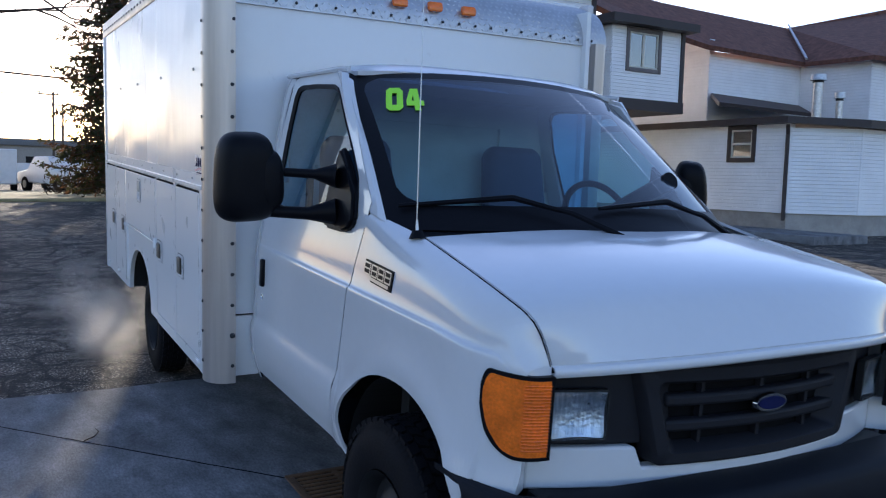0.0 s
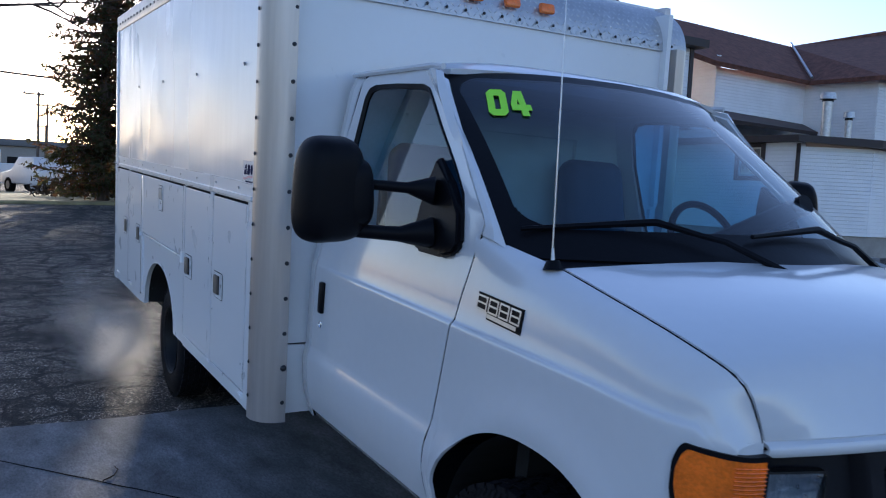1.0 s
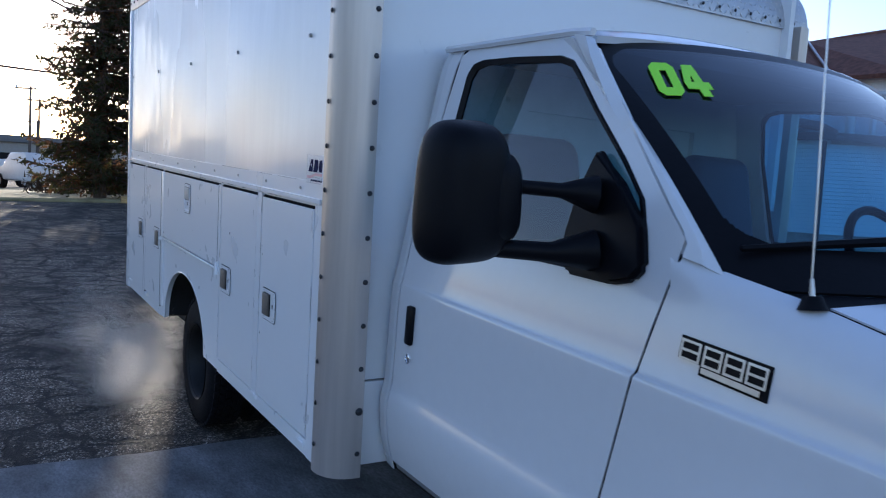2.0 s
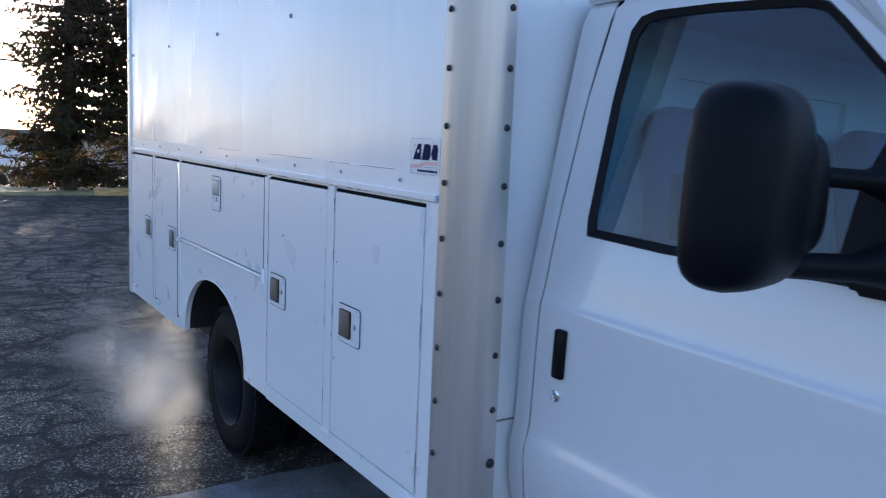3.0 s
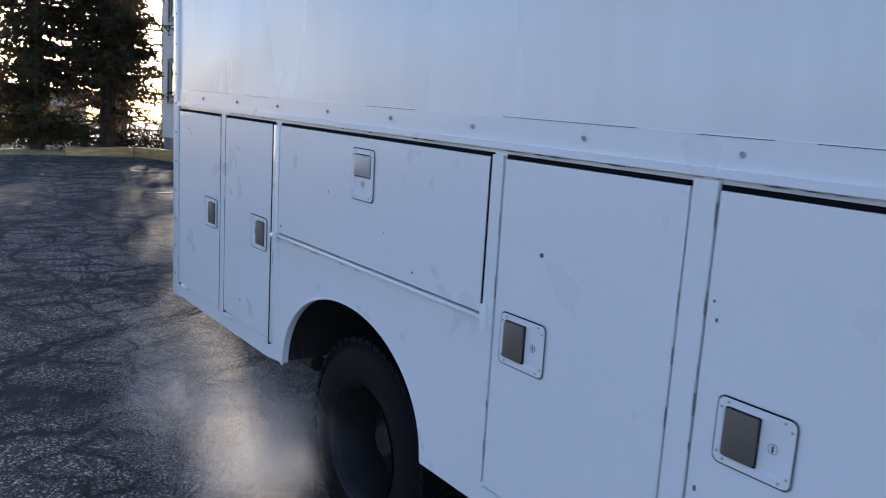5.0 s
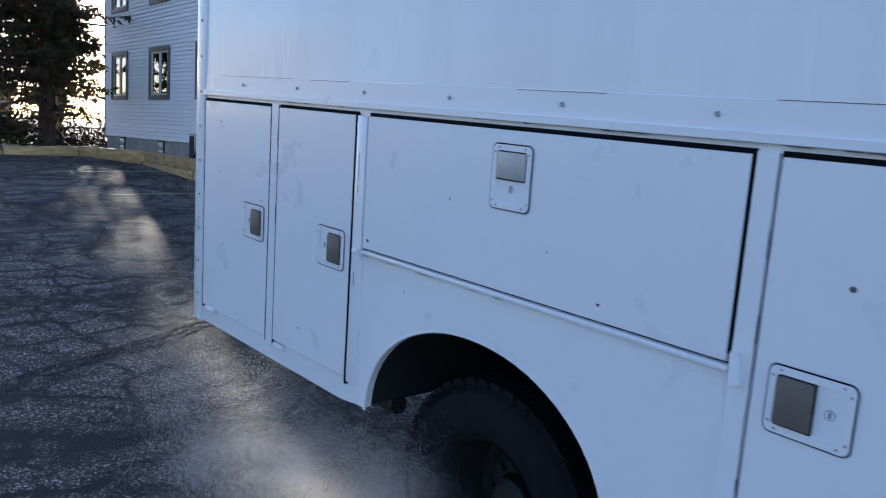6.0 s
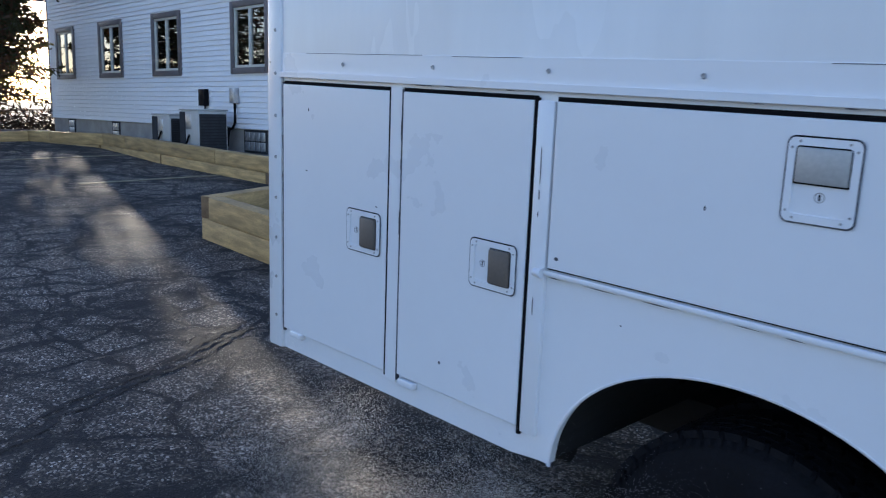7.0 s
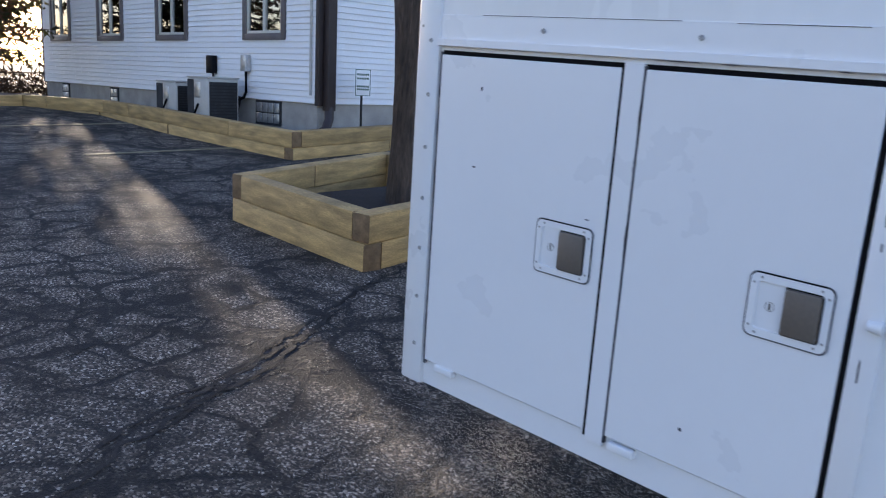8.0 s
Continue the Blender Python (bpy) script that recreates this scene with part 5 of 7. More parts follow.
def lamp_dish(u, v):
    x, z = (u - 0.5) * 0.168, (v - 0.5) * 0.138
    return Vector((x - 0.008, -0.006 + 0.030 * max(0.0, 1 - (x / 0.105) ** 2 - (z / 0.090) ** 2), z - 0.010))


for s in (0, 1):
    y = nose_y(1.668) - 0.012
    rot = Matrix.Translation((1.668, y, 1.046)) @ pose(0, 0, 0, 0, 0, -15)
    bm = bmesh.new()
    grid(bm, lamp_dish, 20, 16)
    bmesh.ops.transform(bm, matrix=rot, verts=bm.verts[:])
    hl = part("headlamp_bowl", flip(bm) if s else bm, BOWL, truck, "silver headlamp reflector", thick=0.004)
    bm = one_box((-0.092, -0.020, -0.079), (0.076, -0.012, 0.059), 0.006, rot)
    part("headlamp_lens", flip(bm) if s else bm, LENS, hl, "clear sealed beam lens")
    rnd = random.Random(8)
    bm = bmesh.new()
    for j, (z0, z1) in enumerate(((-0.066, -0.035), (-0.034, -0.002), (0.0, 0.028), (0.030, 0.055))):
        for k in range(11):
            xx = -0.082 + k * 0.0149
            if rnd.random() < 0.85:
                box(bm, (xx - rnd.uniform(0.002, 0.006), -0.011, z0), (xx + 0.002, -0.004, z1 - rnd.uniform(0, 0.004)), 0, rot)
    part("lens_prisms", flip(bm) if s else bm, LENS, hl)
    bm = frame_ring(rounded(-0.098, 0.082, -0.085, 0.065, 0.012), rounded(-0.0925, 0.0765, -0.0795, 0.0595, 0.009), 0, 1)
    for v in bm.verts:
        v.co = rot @ Vector((v.co.y, -0.016 + 0.024 * v.co.x, v.co.z))
    part("headlamp_rim", flip(bm) if s else bm, STEEL, hl)

# grille: deep frame round a recess with two bars
def g_loop(top_hw, bot_hw, z0, z1, dy, r):
    """A trapezoid with rounded corners that follows the nose."""
    pts = []
    for k, (cx, cz, a0) in enumerate(((1, 1, 0), (-1, 1, 90), (-1, 0, 180), (1, 0, 270))):
        for j in range(5):
            a = radians(a0 + 22.5 * j)
            zz = (z1 - r if cz else z0 + r) + r * math.sin(a)
            hw = (top_hw if cz else bot_hw) - r
            pts.append((C + cx * hw + r * math.cos(a), zz))
    out = []
    for (xa, za), (xb, zb) in zip(pts, pts[1:] + pts[:1]):
        n = max(1, int(math.hypot(xb - xa, zb - za) / 0.05))
        # the same count of points for every loop
        n = 14 if abs(xb - xa) > 0.3 else (4 if math.hypot(xb - xa, zb - za) > 0.06 else 1)
        for q in range(n):
            x, z = xa + (xb - xa) * q / n, za + (zb - za) * q / n
            out.append(Vector((x, nose_y(x) + dy, z)))
    return out


# plate behind the bars, the shade of the opening put into its near-black colour
part("grille_back", nose_plate(C - 0.40, C + 0.40, 0.90, 1.155, 0.050, 16, 0.01), GAP, truck, "near-black plate for the shaded grille opening")
loops = [g_loop(0.492, 0.430, 0.874, 1.180, 0.045, 0.030), g_loop(0.490, 0.428, 0.876, 1.178, -0.016, 0.030), g_loop(0.480, 0.418, 0.886, 1.168, -0.026, 0.028), g_loop(0.432, 0.385, 0.912, 1.132, -0.024, 0.024), g_loop(0.422, 0.375, 0.920, 1.122, -0.012, 0.024), g_loop(0.345, 0.330, 0.930, 1.110, 0.045, 0.020)]
bm = bmesh.new()
ls = [[bm.verts.new(p) for p in lp] for lp in loops]
for a, b in zip(ls, ls[1:]):
    for i in range(len(a)):
        j = (i + 1) % len(a)
        bm.faces.new((a[i], a[j], b[j], b[i]))
gr = part("grille_frame", bm, GREY_PLASTIC, truck, "dark grey plastic grille")
for z in (1.066, 0.988):
    part("grille_bar", nose_plate(C - 0.385, C + 0.385, z - 0.019, z + 0.017, -0.002, 18, 0.045), GREY_PLASTIC, gr, bevel=0.010)
for sx in (-0.24, 0.0, 0.24):
    for z0, z1 in ((0.925, 0.972), (1.004, 1.050), (1.082, 1.116)):
        part("grille_strut", one_box((C + sx - 0.007, nose_y(C + sx) + 0.022, z0), (C + sx + 0.007, nose_y(C + sx) + 0.046, z1)), GREY_PLASTIC, gr)
bm = bmesh.new()
bmesh.ops.create_cone(bm, cap_ends=True, segments=40, radius1=1, radius2=0.94, depth=0.012)
bmesh.ops.transform(bm, matrix=Matrix.Translation((C, nose_y(C) - 0.016, 1.043)) @ pose(0, 0, 0, 90, 0, 0) @ Matrix.Diagonal((0.072, 0.030, 1, 1)), verts=bm.verts[:])
em = part("emblem", bm, CHROME, gr, "oval emblem with chrome rim")
bm = bmesh.new()
bmesh.ops.create_cone(bm, cap_ends=True, segments=40, radius1=1, radius2=1, depth=0.004)
bmesh.ops.transform(bm, matrix=Matrix.Translation((C, nose_y(C) - 0.0235, 1.043)) @ pose(0, 0, 0, 90, 0, 0) @ Matrix.Diagonal((0.059, 0.0195, 1, 1)), verts=bm.verts[:])
part("emblem_field", bm, NAVY, em, "navy oval")
# bumper: wraps round the corners
bm = bmesh.new()
prof = [(0.15, 0.840), (0.03, 0.836), (0.004, 0.828), (-0.012, 0.805), (-0.016, 0.72), (-0.004, 0.62), (0.04, 0.575), (0.12, 0.56)]
rows = []
for k in range(41):
    s = -1 + k / 20
    x = C + s * 0.965
    yb = 1.690 + 0.055 * s * s + 0.34 * max(0.0, abs(s) - 0.86) / 0.14 * (max(0.0, abs(s) - 0.86) / 0.14) * 0.9
    rows.append([bm.verts.new((x, yb + dy, z)) for dy, z in prof])
for a, b in zip(rows, rows[1:]):
    for j in range(len(prof) - 1):
        bm.faces.new((a[j], b[j], b[j + 1], a[j + 1]))
bump = part("bumper", bm, BUMPER, truck, "dark grey front bumper", thick=-0.02)
part("bumper_valance", one_box((C - 0.78, 1.83, 0.765), (C + 0.78, 1.99, 0.812), 0.01), BLACK, truck)

# name badge: plain bars on a black plate
def on_skin(y, z, out):
    return skin(y, z, -out)


bm = bmesh.new()
strip(bm, [on_skin(2.862 - k * 0.236 / 8, 1.352 - k * 0.012 / 8, 0.004) for k in range(9)], [on_skin(2.862 - k * 0.236 / 8, 1.302 - k * 0.012 / 8, 0.004) for k in range(9)], 2)
strip(bm, [on_skin(2.80 - k * 0.174 / 8, 1.304 - k * 0.010 / 8, 0.004) for k in range(9)], [on_skin(2.80 - k * 0.174 / 8, 1.278 - k * 0.010 / 8, 0.004) for k in range(9)], 1)
badge = part("model_badge", bm, BLACK, truck, "black model badge with silver bars", thick=0.004)
def badge_stroke(y0, y1, z0, z1):
    """A silver stroke on the badge; heights are given from the badge's upper edge, which sinks forwards."""
    drop0, drop1 = (2.86 - y0) * 0.05, (2.86 - y1) * 0.05
    bm = bmesh.new()
    strip(bm, [on_skin(y0, 1.350 - z0 - drop0, 0.0088), on_skin(y1, 1.350 - z0 - drop1, 0.0088)], [on_skin(y0, 1.350 - z1 - drop0, 0.0088), on_skin(y1, 1.350 - z1 - drop1, 0.0088)], 1)
    part("badge_bar", bm, HUB, badge)


for y0, w in ((2.856, 0.056), (2.792, 0.050), (2.736, 0.050), (2.680, 0.050)):
    for z in (0.003, 0.0225, 0.042):
        badge_stroke(y0, y0 - w, z, z + 0.0055)
    for y in (y0, y0 - w + 0.006):
        badge_stroke(y, y - 0.006, 0.0085, 0.0225)
        badge_stroke(y, y - 0.006, 0.028, 0.042)
bm = bmesh.new()
strip(bm, [on_skin(2.79, 1.297, 0.010), on_skin(2.64, 1.288, 0.010)], [on_skin(2.79, 1.285, 0.010), on_skin(2.64, 1.276, 0.010)], 1)
part("badge_bar", bm, HUB, badge)

# -- towing mirrors
def tow_mirror(s):
    def add(name, bm, mat, parent, label=""):
        return part(name, flip(bm) if s else bm, mat, parent, label)
    bm = bmesh.new()
    pts = [(3.005, 1.475), (3.035, 1.437), (3.10, 1.420), (3.27, 1.420), (3.315, 1.47), (3.300, 1.63), (3.255, 1.75), (3.15, 1.665), (3.04, 1.575)]
    a = [bm.verts.new(skin(y, z, -0.028)) for y, z in pts]
    b = [bm.verts.new(skin(y, z, 0.01)) for y, z in pts]
    bm.faces.new(a)
    bm.faces.new(b)
    for i in range(len(pts)):
        j = (i + 1) % len(pts)
        bm.faces.new((a[i], a[j], b[j], b[i]))
    bmesh.ops.bevel(bm, geom=bm.edges[:], offset=0.012, segments=2, affect='EDGES')
    HW = 0.085 if s else 0.116
    base = add("mirror_base", bm, BLACK, truck, "black towing mirror")
    turn = Matrix.Translation((1.068, 3.285, 1.610)) @ pose(0, 0, 0, 0, -3, 38 if s else 12)

    def shell(size, e1, e2, at=(0, 0, 0), lean=0.0):
        """A rounded block, narrower towards its head, cut flat at the back."""
        sp = lambda v, e: math.copysign(abs(v) ** e, v)
        bm = bmesh.new()

        def place(u, v):
            a, b = (u * 2 - 1) * math.pi, (v - 0.5) * math.pi
            x, y, z = sp(math.cos(b), e1) * sp(math.cos(a), e2), sp(math.cos(b), e1) * sp(math.sin(a), e2), sp(math.sin(b), e1)
            x *= 1 - 0.10 * z - 0.10 * max(0.0, -y)
            return turn @ Vector((at[0] + size[0] * x + lean * z, at[1] + min(size[1] * y, 0.060), at[2] + size[2] * z * (1 - 0.10 * max(0.0, -y))))

        grid(bm, place, 48, 28)
        bmesh.ops.remove_doubles(bm, verts=bm.verts[:], dist=1e-4)
        return bm

    bm = shell((HW, 0.088, 0.172), 0.52, 0.60)
    head = add("mirror_head", bm, BLACK, base, "")
    add("mirror_collar", shell((0.062, 0.085, 0.118), 0.55, 0.65, (HW - 0.045, -0.012, -0.010)), BLACK, base)
    bm = one_box((-0.075, 0.056, -0.105), (0.075, 0.0672, 0.105), 0.003, turn)
    add("mirror_glass", bm, MIRROR, base, "mirror glass")
    bm = bmesh.new()
    pipe(bm, [(1.40, 3.20, 1.632), (1.32, 3.235, 1.634), (1.12, 3.285, 1.637)], [0.050, 0.019, 0.017], 10)
    pipe(bm, [(1.40, 3.18, 1.492), (1.30, 3.225, 1.480), (1.12, 3.285, 1.482)], [0.055, 0.026, 0.022], 10)
    add("mirror_arm", bm, BLACK, base)


tow_mirror(False)
tow_mirror(True)
# the driver's side of the upper cab leans in a little more
for ob in list(truck.children_recursive):
    if ob.type == 'MESH' and ob.name.split(".")[0] in ("windscreen", "screen_surround", "screen_pillar", "cab_door", "drip_rail", "cab_roof", "mirror_base", "mirror_head", "mirror_collar", "mirror_glass", "mirror_arm", "cab_rear_pillar", "door_seam", "window_seal", "window_pane"):
        mirror_part = ob.name.startswith("mirror")
        more = 0.045 if ob.name.startswith(("cab_door", "drip_rail", "window_", "screen_pillar")) else 0.0
        for v in ob.data.vertices:
            dx, z = v.co.x - C, v.co.z
            if dx > 0.3 and z > 1.38 and 2.3 < v.co.y < 4.24:
                lean = (0.055 + (0.065 + more) * ease((z - 1.45) / 0.55)) * min(1.0, dx / 0.85) ** 3 * ease((z - 1.38) / 0.08)
                v.co.x -= lean + (0.10 * ease((dx - 0.9) / 0.2) if mirror_part else 0.0)

# -- inside of the cab
part("dashboard", nose_plate(C - 0.78, C + 0.78, 1.05, 1.40, 0.98, 16, 0.30), DASH, truck, "grey dashboard", bevel=0.05)
bm = bmesh.new()
grid(bm, lambda u, v: Vector((C - 0.79 + 1.58 * u, 2.55 + 0.14 * (2 * u - 1) ** 2 + v * 0.42, 1.415 + 0.02 * v)), 16, 4)
part("dashboard_top", bm, DASH, truck)
part("paper_on_dash", one_box((1.75, 2.70, 1.437), (2.02, 2.85, 1.440)), LINER, truck)
part("engine_cover", one_box((C - 0.22, 2.85, 0.62), (C + 0.22, 3.45, 1.12), 0.08), DASH, truck)
for x in (C - 0.48, C + 0.47):
    bm = bmesh.new()
    box(bm, (x - 0.25, 3.44, 0.93), (x + 0.25, 3.92, 1.10), 0.06, seg=3)
    st = part("seat_cushion", bm, SEAT, truck, "grey vinyl bucket seat")
    bm = bmesh.new()
    box(bm, (-0.225, -0.065, 0.0), (0.225, 0.065, 0.775), 0.062, Matrix.Translation((x, 3.92, 1.04)) @ pose(0, 0, 0, -11, 0, 0), 4)
    for v in bm.verts:
        t = max(0.0, (v.co.z - 1.55) / 0.3)
        v.co.x = x + (v.co.x - x) * (1 - 0.34 * min(1, t) ** 1.4)
    part("seat_back", bm, SEAT, st, "grey vinyl seat back")
    part("seat_pedestal", one_box((x - 0.2, 3.45, 0.62), (x + 0.2, 3.8, 0.94), 0.02), UNDER, st)
bm = bmesh.new()
rows = []
wm = Matrix.Translation((C + 0.45, 3.24, 1.47)) @ pose(0, 0, 0, 62, 0, 0)
pts = [wm @ Vector((0.195 * math.cos(k * math.tau / 36), 0.195 * math.sin(k * math.tau / 36), 0)) for k in range(37)]
pipe(bm, pts, 0.016, 8)
pipe(bm, [wm @ Vector((-0.19, 0, 0)), wm @ Vector((0, -0.02, 0.03)), wm @ Vector((0.19, 0, 0))], 0.018, 8)
sw = part("steering_wheel", bm, BLACK, truck, "black steering wheel")
part("steering_column", one_rod(wm @ Vector((0, 0, -0.02)), wm @ Vector((0, -0.02, 0.5)), 0.04, n=12), BLACK, sw)
part("belt_anchor", one_box((1.50, 3.80, 1.45), (1.53, 3.83, 1.62), 0.006), BLACK, truck)
bm = bmesh.new()
box(bm, (C - 0.86, 4.165, 0.62), (C - 0.45, 4.20, 1.55))
box(bm, (C + 0.45, 4.165, 0.62), (C + 0.86, 4.20, 1.55))
box(bm, (C - 0.79, 4.165, 1.55), (C - 0.45, 4.20, 2.05))
box(bm, (C + 0.45, 4.165, 1.55), (C + 0.79, 4.20, 2.05))
box(bm, (C - 0.45, 4.165, 1.90), (C + 0.45, 4.20, 2.05))
box(bm, (C - 0.45, 4.19, 0.62), (C + 0.45, 4.205, 1.90))
part("cab_back_wall", bm, LINER, truck, "pale cab back wall")

# -- the cab and the front of the body sit a little askew on the frame
CAB_PIVOT = Vector((1.4, 4.2, 1.2))
CAB_SKEW = Matrix(((1.0233, 0.0022, 0.0285), (0.0205, 1.0367, -0.0102), (-0.0331, -0.0005, 1.0174)))
CAB_SHIFT = Vector((-0.0024, -0.0163, -0.0061))
BODY_SKEW = Vector((0.0701, 0.0372, -0.0135))
BODY_FRONT = ("front_wall", "roof_cap", "tread_pattern", "marker_lamp", "roof", "front_skirt", "rear_wall")


def cab_place(p):
    return CAB_PIVOT + CAB_SKEW @ (p - CAB_PIVOT) + CAB_SHIFT


def body_place(p):
    return p + BODY_SKEW * max(0.0, p.x - SIDE) * ease((p.z - 0.6) / 0.5)


def settle(ob):
    """Moves one mesh of the truck to its place on the skewed frame."""
    kind = ob.name.split(".")[0]
    m = Matrix.Translation(BASES[truck.name]) @ truck_turn @ ob.matrix_world
    middle = sum(((m @ v.co) for v in ob.data.vertices), Vector()) / len(ob.data.vertices)
    if kind in ("tyre", "tread", "rim", "hub", "wheel_nut", "chassis", "rear_axle", "fuel_tank", "body_floor"):
        return
    if kind in ("bolt", "screw", "corner_post", "roof_rail"):
        if middle.x > C or (kind == "bolt" and middle.z > 2.3 and middle.y < 4.25):
            moves.append((ob, Matrix.Translation(body_place(middle) - middle)))
        return
    if kind in BODY_FRONT:
        place = body_place
    elif middle.y < 4.2:
        place = cab_place
    else:
        return
    if kind == "marker_lamp":
        moves.append((ob, Matrix.Translation(place(middle) - middle)))
        return
    back = m.inverted()
    if ob.data.users > 1:
        ob.data = ob.data.copy()
    for v in ob.data.vertices:
        v.co = back @ place(m @ v.co)


bpy.context.view_layer.update()
truck_turn = truck.matrix_world.inverted()
moves = []
for ob in list(truck.children_recursive):
    if ob.type == 'MESH':
        settle(ob)
for ob, shift in moves:
    ob.matrix_basis = shift @ ob.matrix_basis

# ---- timber walls ----
TIMBER = material("treated_timber", (0.46, 0.30, 0.115), 0.75, vary=0.34, scale=3, fine=40, bump=0.35, stretch=(1, 1, 6), dirt=0.6, dark=(0.17, 0.115, 0.05), random=0.22)
END = material("timber_end_grain", (0.20, 0.125, 0.06), 0.85, vary=0.25, scale=14, fine=70, bump=0.4)


def beam(parent, a, b, z, h=0.20, w=0.15):
    """One squared timber from a to b (plan places), its foot at z (a pair for a slope)."""
    a, b = Vector((*a, z[0])), Vector((*b, z[1]))
    d = b - a
    L = d.length
    rot = Matrix.Translation(a) @ Vector((d.x, d.y, d.z)).to_track_quat("X", "Z").to_matrix().to_4x4()
    bm = bmesh.new()
    box(bm, (0.0, -w / 2, 0.002), (L, w / 2, h - 0.002), 0.008, rot)
    ob = part("timber", bm, [TIMBER, END], parent)
    ax = d.normalized()
    for f in ob.data.polygons:
        if abs(f.normal.dot(ax)) > 0.9:
            f.material_index = 1
    return ob


def timber_wall(name, corners, tops, label, courses=2, length=2.45):
    th = thing(name, (*corners[0], 0), label, "timber wall")
    for i in range(len(corners) - 1):
        a, b = Vector(corners[i]), Vector(corners[i + 1])
        ta, tb = tops[i], tops[i + 1]
        d = (b - a)
        L = d.length
        d.normalize()
        for c in range(courses):
            s = -0.07 if (c + i) % 2 == 0 else 0.07
            e = L + (0.07 if (c + i) % 2 == 0 else -0.07)
            first = True
            while s < e - 0.05:
                n = min(e, s + (length * (0.55 if first and c % 2 else 1.0)))
                if e - n < 0.5:
                    n = e
                za = ta + (tb - ta) * s / L - 0.20 * (courses - c)
                zb = ta + (tb - ta) * n / L - 0.20 * (courses - c)
                p, q = a + d * (s + 0.003), a + d * (n - 0.003)
                beam(th, p, q, (za, zb))
                s = n
                first = False
    return th


timber_wall("tree_planter", [(3.13, 12.38), (3.05, 10.71), (5.20, 11.10), (5.15, 13.00), (3.13, 12.38)], [0.39, 0.39, 0.39, 0.39, 0.39], "square planter of new yellowish treated timbers round a tree")
timber_wall("timber_retaining_wall", [(9.6, 15.85), (5.50, 15.17), (5.30, 18.0), (5.45, 20.6), (4.75, 22.3), (3.3, 22.45)], [0.35, 0.35, 0.34, 0.25, 0.19, 0.15], "low retaining wall of treated timbers along the house")
single("planter_soil", one_box((3.16, 10.95, -0.02), (5.08, 12.3, 0.20), 0.02), SOIL, "dark soil inside the timber planter", "soil")
bm = bmesh.new()
vs = [[bm.verts.new(p) for p in row] for row in (((5.58, 15.25, 0.22), (6.5, 15.40, 0.22), (9.6, 15.9, 0.22)), ((5.40, 16.1, 0.22), (6.5, 16.1, 0.20), (9.6, 16.1, 0.20)), ((5.38, 18.0, 0.10), (6.0, 18.0, 0.06), (6.52, 18.0, 0.06)), ((5.55, 20.6, 0.02), (6.0, 20.6, 0.01), (6.52, 20.6, 0.01)), ((4.85, 22.4, 0.05), (6.0, 22.4, -0.02), (6.52, 22.4, -0.03)), ((4.8, 27.0, -0.12), (6.0, 27.0, -0.16), (6.52, 27.0, -0.18)))]
for a, b in zip(vs, vs[1:]):
    for j in range(2):
        bm.faces.new((a[j], a[j + 1], b[j + 1], b[j]))
single("foundation_bed", bm, SOIL, "bare soil bed between timber wall and house", "soil", kind="structure", thick=0.06)

# ---- houses ----
# each house stands level, turned and sized by its own frame
LOT_HOUSE = Matrix(((0.8181, 0.0017, 0, 0.202), (-0.0017, 0.8181, 0, 1.535), (0, 0, 0.8181, 0.229), (0, 0, 0, 1)))
FAR_HOUSE = Matrix(((0.8222, -0.0216, 0, 0.153), (0.0216, 0.8222, 0, -0.271), (0, 0, 0.8225, 0.708), (0, 0, 0, 1)))
SIDING = material("white_clapboard", (0.86, 0.85, 0.84), 0.6, vary=0.05, scale=1.5, fine=30, bump=0.08, dirt=0.15, dark=(0.5, 0.48, 0.46), random=0.03)
BLOCK = material("grey_foundation", (0.36, 0.335, 0.30), 0.85, vary=0.18, scale=3, fine=50, bump=0.25, dirt=0.3, dark=(0.16, 0.15, 0.14))
BROWN = material("brown_trim_paint", (0.036, 0.025, 0.024), 0.55, vary=0.12, scale=6, fine=40, bump=0.05)
GREYTRIM = material("brown_grey_window_trim", (0.135, 0.115, 0.112), 0.55, vary=0.12)
CREAM = material("cream_sash", (0.60, 0.58, 0.50), 0.5, vary=0.06)
ROOF = material("brown_shingles", (0.155, 0.066, 0.044), 0.9, vary=0.35, scale=5, fine=26, bump=0.5)
PANE = glass("house_window_glass", (0.25, 0.27, 0.28), 0.02, 3.6)
# near-black: darkness of unlit rooms put into the colour; also used on condenser coils
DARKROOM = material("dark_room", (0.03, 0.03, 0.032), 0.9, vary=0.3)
GALV = material("galvanised_steel", (0.50, 0.50, 0.50), 0.4, metal=0.8, vary=0.2, scale=12)
BEIGE = material("beige_appliance", (0.47, 0.45, 0.41), 0.5, vary=0.06)
BOARD = 0.102


def board_mesh():
    """A unit length of clapboard along +x, face to -y, thicker at its foot."""
    bm = bmesh.new()
    prof = [(0.0, 0.007), (-0.024, 0.007), (-0.024, 0.014), (-0.005, BOARD + 0.001), (0.0, BOARD + 0.001)]
    a = [bm.verts.new((0, y, z)) for y, z in prof]
    b = [bm.verts.new((1, y, z)) for y, z in prof]
    bm.faces.new(a)
    bm.faces.new(b)
    for i in range(5):
        j = (i + 1) % 5
        bm.faces.new((a[i], a[j], b[j], b[i]))
    return to_mesh("clapboard", bm, SIDING, False)


CLAP = board_mesh()


